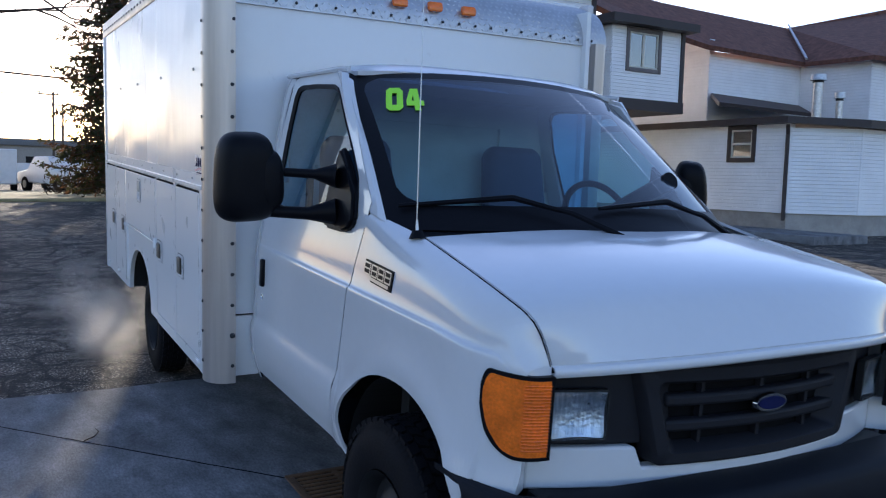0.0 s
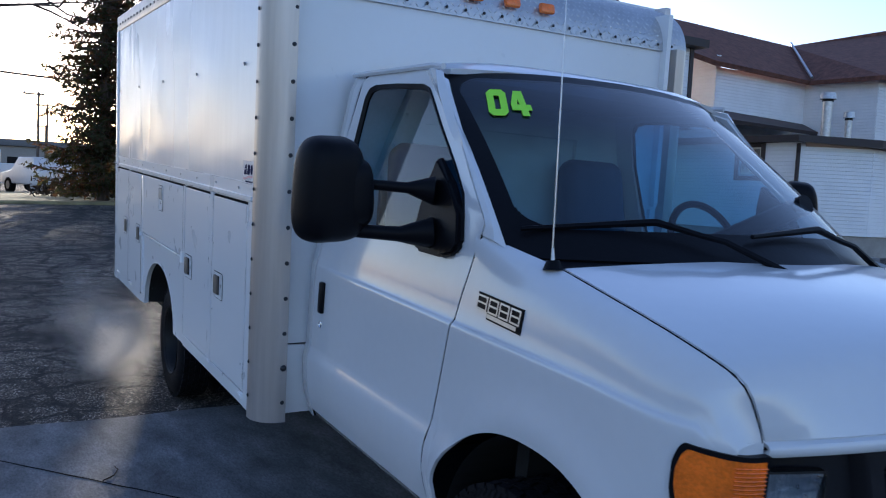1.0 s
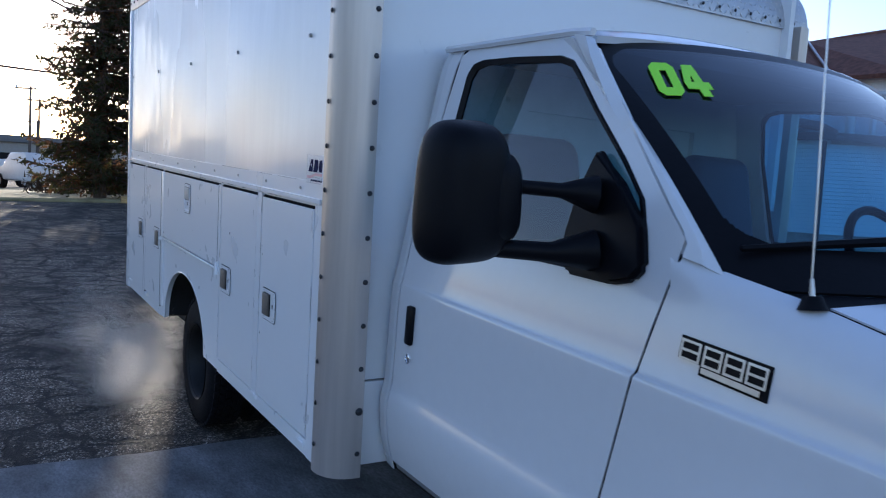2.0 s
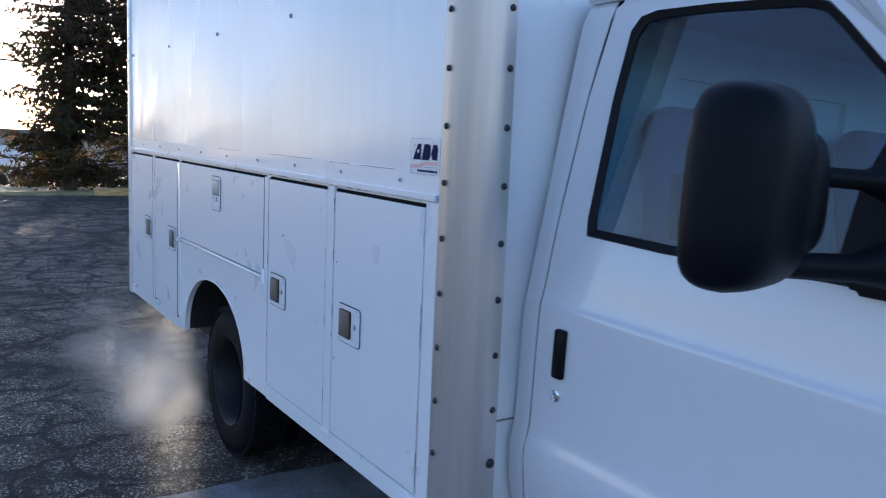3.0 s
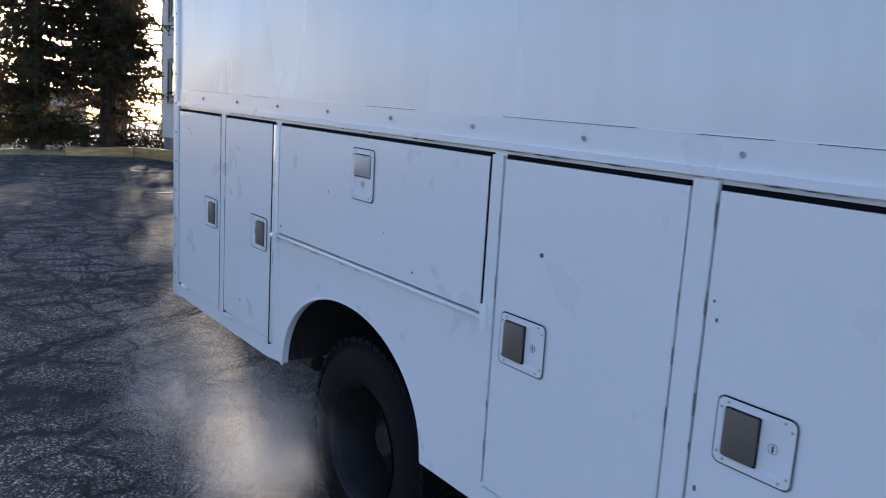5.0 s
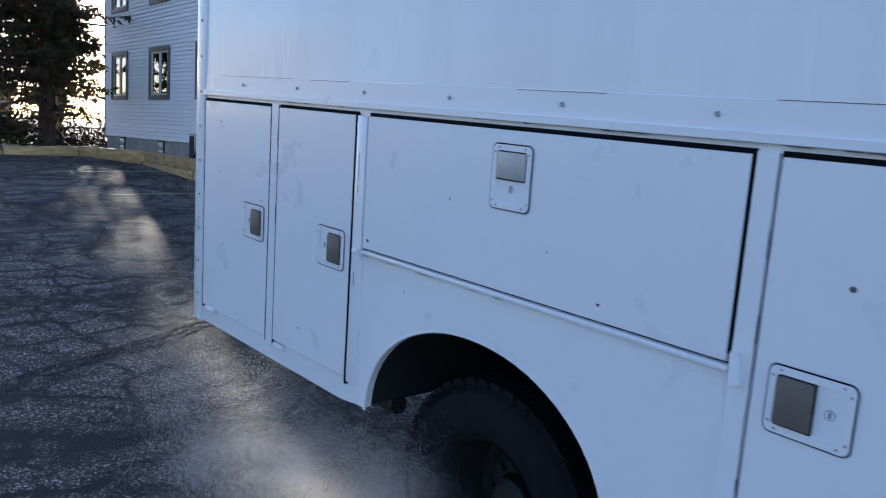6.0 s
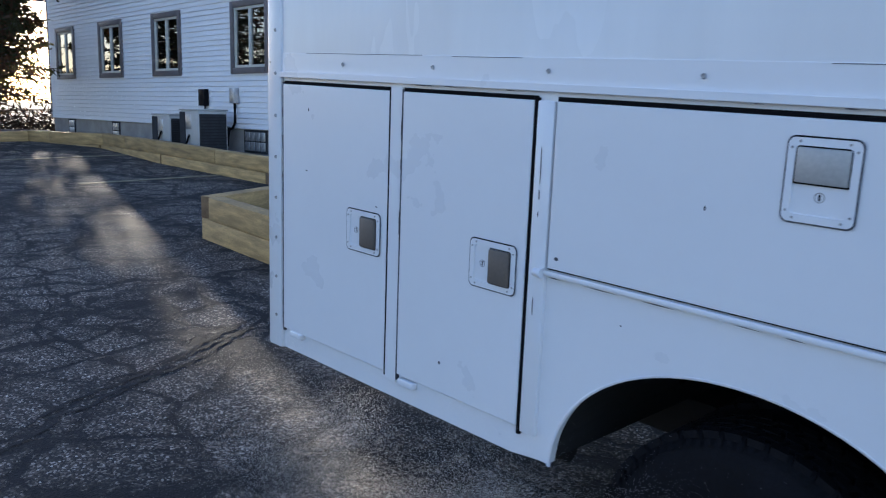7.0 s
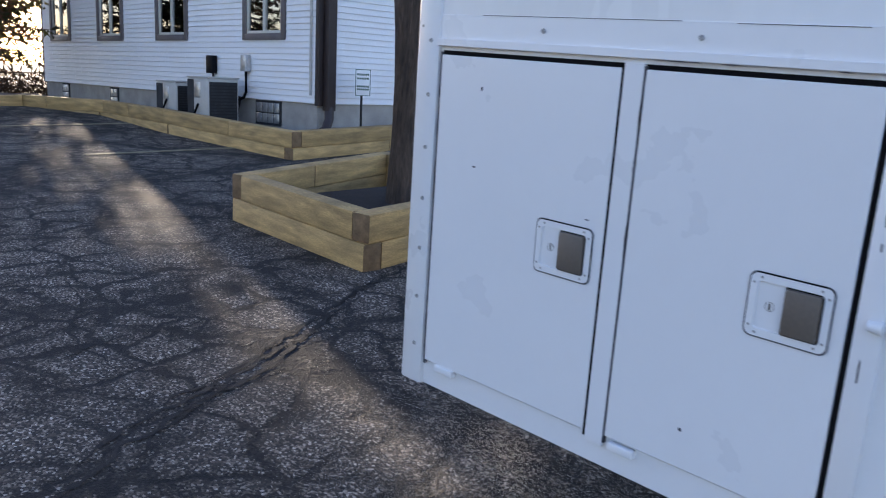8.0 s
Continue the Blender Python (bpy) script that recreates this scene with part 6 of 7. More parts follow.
def wall_block(parent, a, b, z0, z1, openings, pieces, depth=0.2, name="wall"):
    """A wall from plan place a to b, outer face on the right hand when walking from b to a, clad in boards. openings: (along, along, z, z)."""
    a, b = Vector((*a, 0)), Vector((*b, 0))
    d = b - a
    L = d.length
    ang = math.degrees(math.atan2(d.y, d.x))
    m = Matrix.Translation(a) @ pose(0, 0, 0, 0, 0, ang)
    bm = bmesh.new()
    us = sorted({0.0, L} | {v for o in openings for v in o[:2]})
    zs = sorted({z0, z1} | {v for o in openings for v in o[2:]})
    for u0, u1 in zip(us, us[1:]):
        for w0, w1 in zip(zs, zs[1:]):
            um, wm = (u0 + u1) / 2, (w0 + w1) / 2
            if any(o[0] < um < o[1] and o[2] < wm < o[3] for o in openings):
                continue
            box(bm, (u0, 0.0, w0), (u1, depth, w1), 0, m)
    # weld the blocks round the openings into one body
    seen = {}
    for f in bm.faces:
        seen.setdefault(tuple(round(c, 3) for c in f.calc_center_median()), []).append(f)
    bmesh.ops.delete(bm, geom=[f for fs in seen.values() if len(fs) > 1 for f in fs], context='FACES_ONLY')
    bmesh.ops.remove_doubles(bm, verts=bm.verts[:], dist=1e-4)
    wall = part(name, bm, SIDING, parent, "white clapboard wall", smooth=False)
    rows = int((z1 - z0) / BOARD)
    joined = bmesh.new()
    for r in range(rows):
        z = z0 + r * BOARD
        cuts = sorted([(o[0] - 0.02, o[1] + 0.02) for o in openings if o[2] - 0.02 < z + BOARD * 0.6 and o[3] + 0.02 > z + BOARD * 0.4])
        s = 0.0
        spans = []
        for c0, c1 in cuts:
            if c0 > s:
                spans.append((s, c0))
            s = c1
        if s < L:
            spans.append((s, L))
        for s0, s1 in spans:
            mm = m @ pose(s0, -0.001, z) @ Matrix.Diagonal((s1 - s0, 1, 1, 1))
            if pieces:
                under("clapboard", CLAP, wall, mm)
            else:
                joined.from_mesh(CLAP)
                joined.verts.ensure_lookup_table()
                bmesh.ops.transform(joined, matrix=mm, verts=joined.verts[-10:])
    if not pieces:
        ob = part("cladding", joined, SIDING, wall, smooth=False)
        tagged(ob, kind="stuff")
    else:
        joined.free()
    return wall, m


def house_window(parent, m, u0, u1, z0, z1, trim, bars=1, cross=False, tw=0.115):
    """A window in a wall's frame m: trim boards, sash, mullion, pane and a near-black panel for the unlit room behind.
    """
    bm = bmesh.new()
    for lo, hi in (((u0, -0.05, z0), (u0 + tw, 0.06, z1)), ((u1 - tw, -0.05, z0), (u1, 0.06, z1)), ((u0 + tw, -0.048, z1 - tw), (u1 - tw, 0.06, z1)), ((u0 + tw, -0.06, z0), (u1 - tw, 0.06, z0 + tw))):
        box(bm, lo, hi, 0.004, m)
    w = part("window", bm, trim, parent, "window with painted trim")
    a0, a1, b0, b1 = u0 + tw, u1 - tw, z0 + tw, z1 - tw
    s = 0.05
    bm = bmesh.new()
    for lo, hi in (((a0, -0.02, b0), (a0 + s, 0.04, b1)), ((a1 - s, -0.02, b0), (a1, 0.04, b1)), ((a0 + s, -0.018, b1 - s), (a1 - s, 0.04, b1)), ((a0 + s, -0.022, b0), (a1 - s, 0.04, b0 + s))):
        box(bm, lo, hi, 0.003, m)
    for k in range(bars):
        u = a0 + (a1 - a0) * (k + 1) / (bars + 1)
        box(bm, (u - 0.04, -0.019, b0 + s), (u + 0.04, 0.04, b1 - s), 0.003, m)
    if cross:
        zc = (b0 + b1) / 2
        box(bm, (a0 + s, -0.021, zc - 0.03), (a1 - s, 0.04, zc + 0.03), 0.003, m)
    part("sash", bm, CREAM, w, "pale window sash")
    part("pane", one_box((a0 + 0.01, 0.010, b0 + 0.01), (a1 - 0.01, 0.016, b1 - 0.01), 0, m), PANE, w, "reflective window pane")
    # no room is built: the panel's colour holds its darkness
    part("dark_interior", one_box((a0, 0.16, b0), (a1, 0.19, b1), 0, m), DARKROOM, w, "near-black panel for the unlit room behind the glass")


# -- the long house beside the lot
HX, HY0, HY1 = 7.65, 17.75, 30.35
long_house = thing("clapboard_house", (HX + 4, 24, 0.5), "white clapboard house with grey-brown window trim on a block foundation", "house", frame=LOT_HOUSE)
wins = [(18.68, 20.06), (22.20, 23.60), (25.25, 26.68), (28.36, 29.72)]
# the wall runs from the far end to the near corner, so that its face looks to -x
ops = [(HY1 - b, HY1 - a, z0 + 0.1, z1 - 0.1) for a, b in wins for z0, z1 in ((2.47, 3.84), (4.95, 6.30))]
wallA, mA = wall_block(long_house, (HX, HY1), (HX, HY0), 1.41, 7.4, ops, True)
for a, b in wins:
    for z0, z1 in ((2.47, 3.84), (4.95, 6.30)):
        house_window(long_house, mA, HY1 - b, HY1 - a, z0, z1, GREYTRIM)
wallB, mB = wall_block(long_house, (HX, HY0), (HX + 7.72, HY0), 1.41, 7.4, [], False)
part("foundation", one_box((HX + 0.03, HY0 + 0.03, -0.2), (HX + 7.70, HY1 - 0.03, 1.42)), BLOCK, long_house, "grey block foundation")
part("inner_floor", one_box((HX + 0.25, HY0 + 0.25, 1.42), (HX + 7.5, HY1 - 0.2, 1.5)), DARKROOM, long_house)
part("back_wall", one_box((HX + 7.52, HY0 + 0.2, 1.4), (HX + 7.72, HY1, 7.4)), SIDING, long_house)
part("end_wall", one_box((HX + 0.2, HY1 - 0.2, 1.4), (HX + 7.52, HY1, 7.4)), SIDING, long_house)
bm = bmesh.new()
v = [bm.verts.new(p) for p in ((HX - 0.4, HY0 - 0.4, 7.35), (HX - 0.4, HY1 + 0.4, 7.35), (HX + 3.9, HY1 + 0.4, 9.8), (HX + 3.9, HY0 - 0.4, 9.8), (HX + 8.1, HY1 + 0.4, 7.35), (HX + 8.1, HY0 - 0.4, 7.35))]
for f in ((0, 1, 2, 3), (3, 2, 4, 5), (0, 3, 5), (1, 4, 2)):
    bm.faces.new([v[i] for i in f])
part("roof", bm, ROOF, long_house, "brown shingle roof", thick=0.12, smooth=False)
# corner boards and downspout
part("corner_board", one_box((HX - 0.035, HY1 - 0.02, 1.40), (HX + 0.12, HY1 + 0.03, 7.4)), GREYTRIM, long_house)
bm = bmesh.new()
box(bm, (HX - 0.030, HY0 - 0.045, 1.38), (HX + 0.13, HY0 + 0.03, 7.4), 0.006)
part("corner_board", bm, BROWN, long_house, "brown painted corner board")
bm = bmesh.new()
box(bm, (HX + 0.08, HY0 - 0.19, 1.30), (HX + 0.26, HY0 - 0.05, 7.4), 0.02)
pipe(bm, [(HX + 0.17, HY0 - 0.12, 1.36), (HX + 0.15, HY0 - 0.15, 1.16), (HX + 0.02, HY0 - 0.24, 1.0), (HX - 0.14, HY0 - 0.32, 0.95)], 0.08, 10)
part("downspout", bm, BROWN, long_house, "brown metal downspout with elbow")
part("conduit", one_rod((HX - 0.04, HY0 + 0.14, 1.55), (HX - 0.04, HY0 + 0.14, 7.3), 0.022, n=8), BEIGE, long_house)
# service boxes on the wall
bm = one_box((HX - 0.14, 21.02, 1.84), (HX - 0.022, 21.26, 2.18), 0.01)
eb = part("fuse_box", bm, BLACK, long_house, "dark switch box with conduit")
part("conduit", one_rod((HX - 0.06, 21.12, 1.2), (HX - 0.06, 21.12, 1.85), 0.02, n=8), BLACK, eb)
bm = one_box((HX - 0.14, 19.80, 1.90), (HX - 0.022, 19.98, 2.20), 0.01)
mt = part("meter_box", bm, GALV, long_house, "grey meter box with conduit")
bm = bmesh.new()
pipe(bm, [(HX - 0.07, 19.89, 1.92), (HX - 0.07, 19.89, 1.52), (HX - 0.10, 19.93, 1.42), (HX - 0.16, 20.05, 1.36)], 0.028, 8)
pipe(bm, [(HX - 0.16, 20.02, 1.44), (HX - 0.16, 20.05, 1.30), (HX - 0.16, 20.05, 1.05)], [0.06, 0.06, 0.04], 8)
part("conduit", bm, BLACK, mt)
# basement lights
GB = to_mesh("glass_block", one_box((-0.006, -0.085, -0.085), (0.02, 0.085, 0.085), 0.01), GALV)
for yc, cols in ((19.26, 4), (25.9, 2), (28.9, 2)):
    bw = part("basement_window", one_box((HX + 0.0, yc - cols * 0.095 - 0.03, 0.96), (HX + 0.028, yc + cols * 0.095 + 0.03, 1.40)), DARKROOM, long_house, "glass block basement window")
    for i in range(cols):
        for j in range(2):
            under("glass_block", GB, bw, pose(HX - 0.004, yc + (i - (cols - 1) / 2) * 0.19, 1.085 + j * 0.19))

# -- condensers on the bed
def condenser(x, y, z, w, d, h, label):
    th = thing("air_conditioner", (x, y, z), label, "air conditioner", "condensers by the house", frame=LOT_HOUSE)
    part("case", one_box((x - d / 2, y - w / 2, z + 0.05), (x + d / 2, y + w / 2, z + h), 0.02), BEIGE, th)
    part("pad", one_box((x - d / 2 - 0.05, y - w / 2 - 0.05, z - 0.12), (x + d / 2 + 0.05, y + w / 2 + 0.05, z + 0.05), 0.01), BLOCK, th, "concrete pad")
    for k in range(12):
        zz = z + 0.12 + k * (h - 0.2) / 12
        part("louvre", one_box((x - d / 2 + 0.03, y - w / 2 - 0.008, zz), (x + d / 2 - 0.03, y - w / 2 + 0.004, zz + 0.02)), STEEL, th)
    part("coil_front", one_box((x - d / 2 + 0.03, y - w / 2 - 0.006, z + 0.10), (x + d / 2 - 0.03, y - w / 2 + 0.004, z + h - 0.06)), DARKROOM, th, "dark coil front")
    part("coil_flank", one_box((x - d / 2 - 0.006, y + w * 0.18, z + 0.08), (x - d / 2 + 0.004, y + w / 2, z + h - 0.03)), DARKROOM, th, "dark coil flank")
    part("coil_side", one_box((x - d / 2 + 0.03, y + w / 2 - 0.004, z + 0.10), (x + d / 2 - 0.03, y + w / 2 + 0.010, z + h - 0.06)), STEEL, th, "dark coil side")
    part("lid", one_box((x - d / 2 - 0.015, y - w / 2 - 0.015, z + h), (x + d / 2 + 0.015, y + w / 2 + 0.015, z + h + 0.03), 0.01), BEIGE, th)
    part("service_panel", one_box((x - d / 2 - 0.008, y - 0.10, z + h - 0.35), (x - d / 2 + 0.004, y + 0.12, z + h - 0.08), 0.004), GALV, th)
    bm = bmesh.new()
    pipe(bm, [(x - d / 2 - 0.02, y - 0.05, z + 0.42), (x - d / 2 - 0.06, y + 0.05, z + 0.20), (x - d / 2 - 0.07, y + 0.18, z + 0.10), (x - d / 2 - 0.04, y + w / 2 + 0.05, z + 0.12)], 0.02, 8)
    part("line_set", bm, BLACK, th)
    return th


condenser(7.02, 20.10, 0.87, 0.74, 0.62, 0.88, "beige air conditioner with dark coil sides on soil")
condenser(7.02, 21.36, 0.90, 0.80, 0.58, 0.74, "smaller beige air conditioner beside the house wall")

# small sign on a post
sg = thing("parking_sign", (8.25, 17.25, 0.93), "small white sign with green lettering bars on a steel post", "sign", frame=LOT_HOUSE)
part("post", one_box((8.195, 17.24, 0.80), (8.225, 17.27, 1.83), 0.004), STEEL, sg)
pl8 = part("plate", one_box((8.05, 17.225, 1.58), (8.37, 17.235, 2.02), 0.003), SIDING, sg, "white sign plate")
GREEN = material("green_print", (0.045, 0.10, 0.06), 0.5, vary=0.3, scale=30)
for lo, hi in (((8.05, 2.010), (8.37, 2.02)), ((8.05, 1.58), (8.37, 1.59)), ((8.05, 1.59), (8.06, 2.010)), ((8.36, 1.59), (8.37, 2.010))):
    part("sign_border", one_box((lo[0], 17.221, lo[1]), (hi[0], 17.2245, hi[1])), GREEN, pl8, "green border")
for z, n in ((1.935, 6), (1.87, 5), (1.74, 7), (1.69, 6)):
    for k in range(n):
        u = 8.085 + k * 0.26 / n
        part("lettering_bar", one_box((u, 17.220, z - 0.017), (u + 0.19 / n, 17.224, z + 0.014)), GREEN, pl8)

# -- the tall house across the lot
tall = thing("tall_clapboard_house", (23, 19, 0.0), "white two-storey clapboard house with brown shingle roof and low wing", "house", frame=FAR_HOUSE)
WH = 2.98   # eave of the low wing
B0 = 0.62


def plain_wall(a, b, z0, z1, ops=()):
    return wall_block(tall, a, b, z0, z1, list(ops), False)


wl_, mW = plain_wall((19.8, 24.5), (19.8, 15.55), B0, WH + 0.2, [(24.5 - 17.60, 24.5 - 16.74, 2.12, 3.02)])
house_window(tall, mW, 24.5 - 17.68, 24.5 - 16.66, 2.03, 3.10, BROWN, 0, True, 0.13)
plain_wall((19.8, 15.55), (21.36, 14.45), B0, WH)
plain_wall((21.36, 14.45), (29.0, 14.45), B0, WH)
bm = bmesh.new()
pts = [(19.85, 24.5), (19.85, 15.57), (21.38, 14.5), (29.0, 14.5), (29.0, 24.5)]
lo = [bm.verts.new((x, y, -0.6)) for x, y in pts]
hi = [bm.verts.new((x, y, B0 + 0.01)) for x, y in pts]
bm.faces.new(hi)
for i in range(5):
    j = (i + 1) % 5
    bm.faces.new((lo[i], lo[j], hi[j], hi[i]))
part("foundation", bm, BLOCK, tall, "grey foundation")
bm = bmesh.new()
pts = [(19.45, 24.5), (19.45, 15.38), (21.2, 14.1), (29.0, 14.1), (29.0, 24.5)]
lo = [bm.verts.new((x, y, WH + 0.02 + 0.09 * (y > 15))) for x, y in pts]
hi = [bm.verts.new((x, y, WH + 0.22 + 0.07 * (y > 15))) for x, y in pts]
bm.faces.new(hi)
bm.faces.new(lo)
for i in range(5):
    j = (i + 1) % 5
    bm.faces.new((lo[i], lo[j], hi[j], hi[i]))
part("flat_roof", bm, BROWN, tall, "dark brown flat roof with deep fascia", smooth=False)
bm = bmesh.new()
pipe(bm, [(19.60, 15.48, WH + 0.06), (19.64, 15.50, WH - 0.06), (19.72, 15.56, WH - 0.18), (19.72, 15.56, B0 - 0.2)], 0.055, 8)
part("downspout", bm, BROWN, tall, "brown downspout")
plain_wall((21.34, 27.0), (21.34, 20.0), 3.1, 6.1)
plain_wall((21.34, 20.0), (25.88, 20.0), 3.1, 5.72)
plain_wall((25.88, 20.0), (25.88, 17.3), 3.1, 5.72)
plain_wall((25.88, 17.3), (33.0, 17.3), 3.1, 5.72)
# upper bay with its window
BX0, BX1, BY = 16.30, 19.07, 19.0
bay, mBay = plain_wall((BX0, BY), (BX1, BY), 3.80, 5.90, [(0.64, 1.77, 4.70, 5.74)])
house_window(tall, mBay, 0.52, 1.89, 4.59, 5.85, GREYTRIM, 1)
plain_wall((BX0, 26.0), (BX0, BY), 3.80, 5.90)
part("bay_side", one_box((BX1 - 0.2, BY + 0.05, 3.80), (BX1, 26.0, 5.90)), SIDING, tall)
part("bay_sill", one_box((BX0 - 0.08, BY - 0.08, 3.48), (BX1 + 0.08, 26.0, 3.81)), BROWN, tall, "brown skirt under the bay")
part("corner_board", one_box((BX1 - 0.08, BY - 0.06, 3.75), (BX1 + 0.06, BY + 0.1, 5.90)), BROWN, tall)
part("corner_board", one_box((HX + 7.63, HY0 - 0.06, 1.2), (HX + 7.78, HY0 + 0.08, 7.4)), BROWN, long_house)
part("bay_roof", one_box((BX0 - 0.35, BY - 0.45, 5.88), (BX1 + 0.25, 26, 6.11)), BROWN, tall, "brown bay eave")


def slab_roof(name, pts, thick=0.16):
    bm = bmesh.new()
    bm.faces.new([bm.verts.new(p) for p in pts])
    return part(name, bm, ROOF, tall, "brown shingle roof", thick=thick, smooth=False)


slab_roof("roof", [(16.5, 19.0, 6.12), (20.81, 19.55, 5.80), (25.53, 19.55, 5.69), (28.44, 22.7, 7.61), (21.73, 22.7, 7.75), (15.0, 22.7, 8.2)])
slab_roof("roof", [(25.53, 19.55, 5.69), (25.45, 16.9, 5.64), (34.0, 16.9, 5.64), (36.0, 22.7, 9.2), (34.75, 22.7, 9.1), (28.44, 22.7, 7.61)])
part("valley_flashing", one_rod((25.53, 19.50, 5.80), (28.44, 22.65, 7.72), 0.05, n=6), GALV, tall, "pale valley flashing")
bm = bmesh.new()
vv = [bm.verts.new(p) for p in ((21.45, 19.95, 4.36), (25.85, 19.95, 4.25), (24.4, 18.3, 3.80), (19.7, 18.0, 3.82))]
bm.faces.new(vv)
part("porch_roof", bm, BROWN, tall, "dark lean-to roof", thick=0.12)
for x, y, h, r in ((21.60, 16.1, 1.42, 0.135), (22.34, 15.9, 0.94, 0.095)):
    fl = part("flue", one_rod((x, y, WH + 0.15), (x, y, WH + h), r, n=16), GALV, tall, "galvanised roof flue")
    part("flue_cap", one_rod((x, y, WH + h + 0.05), (x, y, WH + h + 0.22), r * 1.7, r * 1.5, 16), GALV, fl)
    part("flue_collar", one_rod((x, y, WH + h - 0.02), (x, y, WH + h + 0.06), r * 1.15, n=12), STEEL, fl)
    part("flue_storm_collar", one_rod((x, y, WH + 0.16), (x, y, WH + 0.30), r * 1.5, r * 1.1, 12), GALV, fl)
single("house_walk", one_box((17.6, 13.0, -0.2), (19.7, 24.0, 0.19), 0.02), CONCRETE, "concrete walk along the house", "pavement", kind="structure", frame=FAR_HOUSE)

# ---- trees ----
BARK = material("grey_brown_bark", (0.085, 0.058, 0.040), 0.9, vary=0.5, scale=14, fine=60, bump=1.6, stretch=(1, 1, 0.18), dirt=0.6, dark=(0.02, 0.014, 0.010))


def needle_material(name, color, glow):
    """Needles: dull, and lit through from behind."""
    m = material(name, color, 0.8, vary=0.4, scale=2, fine=12, bump=0, spec=0.2)
    n, l = m.node_tree.nodes, m.node_tree.links
    out = n["Material Output"]
    tl = n.new("ShaderNodeBsdfTranslucent")
    tl.inputs[0].default_value = (*glow, 1)
    mix = n.new("ShaderNodeMixShader")
    mix.inputs[0].default_value = 0.35
    l.new(n["Principled BSDF"].outputs[0], mix.inputs[1])
    l.new(tl.outputs[0], mix.inputs[2])
    l.new(mix.outputs[0], out.inputs[0])
    return m


NEEDLE = needle_material("spruce_needles", (0.052, 0.052, 0.025), (0.10, 0.09, 0.03))
BROWN_NEEDLE = needle_material("brown_twigs", (0.085, 0.052, 0.030), (0.18, 0.09, 0.035))


def conifer(x, y, z, height, radius, bare, label, seed, lean=0.0, droop=0.25, start=0.35, density=1.0, thin=0.0, gap=None, tier=1.0):
    """A spruce: tapered trunk, whorls of limbs, and twigs with clumps of needle blades. gap: the heights between which
    boughs on one side are cut short, an opening added to let the sun through; tier: how far apart the whorls stand.
    """
    rnd = random.Random(seed)
    th = thing("conifer", (x, y, z), label, "tree", "conifers behind the lot", frame=LEVEL)
    bm = bmesh.new()
    pipe(bm, [(x + lean * k / 8, y, z - 0.2 + (height + 0.2) * k / 8) for k in range(9)], [0.17 * (1 - k / 8.4) * height / 12 + 0.02 for k in range(9)], 9)
    part("trunk", bm, BARK, th, "dark rough trunk")
    limbs = bmesh.new()
    V, F, M = [], [], []
    h = start
    while h < height - 0.2:
        t = h / height
        reach = radius * (1 - t) ** 0.95 * (0.62 + 0.38 * min(1.0, h / 1.2))
        for k in range(rnd.randint(1, 4) if h < thin else rnd.randint(5, 7)):
            ang = rnd.uniform(0, math.tau)
            L = reach * rnd.uniform(0.45, 1.15)
            # limbs shortened on this side only to let sunlight past the tree
            opened = gap and gap[0] < h < gap[1] and math.cos(ang - gap[2]) > 0.2
            if opened:
                L *= gap[3]
            if L < 0.25:
                continue
            d = Vector((math.cos(ang), math.sin(ang), 0))
            p0 = Vector((x + lean * t, y, z + h))
            rise = 0.25 * L * rnd.uniform(-0.7, 1.0)
            pts = [p0 + d * (L * s) + Vector((0, 0, rise * s - droop * L * s * s + 0.22 * L * s ** 4)) for s in (0, 0.35, 0.7, 1.0)]
            pipe(limbs, pts, [0.035 * (1 - t) + 0.012, 0.022, 0.014, 0.005], 4)
            n = int(L * density * (0.42 if h < thin else 2.5 if opened else 1.0) / 0.050)
            for i in range(n):
                s = (i + rnd.random()) / n
                if s < bare * rnd.uniform(0.5, 1.3):
                    continue
                q = pts[0].lerp(pts[1], s / 0.35) if s < 0.35 else (pts[1].lerp(pts[2], (s - 0.35) / 0.35) if s < 0.7 else pts[2].lerp(pts[3], (s - 0.7) / 0.3))
                side = d.cross(Vector((0, 0, 1))) * rnd.choice((-1, 1))
                tw = (d * rnd.uniform(0.2, 0.9) + side * rnd.uniform(0.3, 1.0) + Vector((0, 0, rnd.uniform(-1.0, 0.45)))).normalized()
                tl = rnd.uniform(0.18, 0.50) * (0.5 + 0.6 * (1 - s))
                dead = rnd.random() < 0.35
                for b in range(5):
                    c = q + tw * (tl * (b + 0.5) / 5)
                    spread = Vector((rnd.uniform(-1, 1), rnd.uniform(-1, 1), rnd.uniform(-0.9, 0.5))).normalized()
                    e = (tw * 0.8 + spread).normalized() * rnd.uniform(0.07, 0.17)
                    wv = e.cross(Vector((rnd.uniform(-1, 1), rnd.uniform(-1, 1), rnd.uniform(-1, 1)))).normalized() * rnd.uniform(0.018, 0.046)
                    k0 = len(V)
                    V += [c - wv, c + wv, c + e]
                    F.append((k0, k0 + 1, k0 + 2))
                    M.append(1 if dead else 0)
        h += (1.0 if gap and gap[0] < h < gap[1] else tier) * rnd.uniform(0.10, 0.20)
    tagged(part("boughwork", limbs, BARK, th), kind="stuff")
    me = bpy.data.meshes.new("crown")
    me.from_pydata([tuple(v) for v in V], [], F)
    me.materials.append(NEEDLE)
    me.materials.append(BROWN_NEEDLE)
    me.polygons.foreach_set("material_index", M)
    part("crown", me, NEEDLE, th, "dark green needle crown with gaps")
    return len(F)


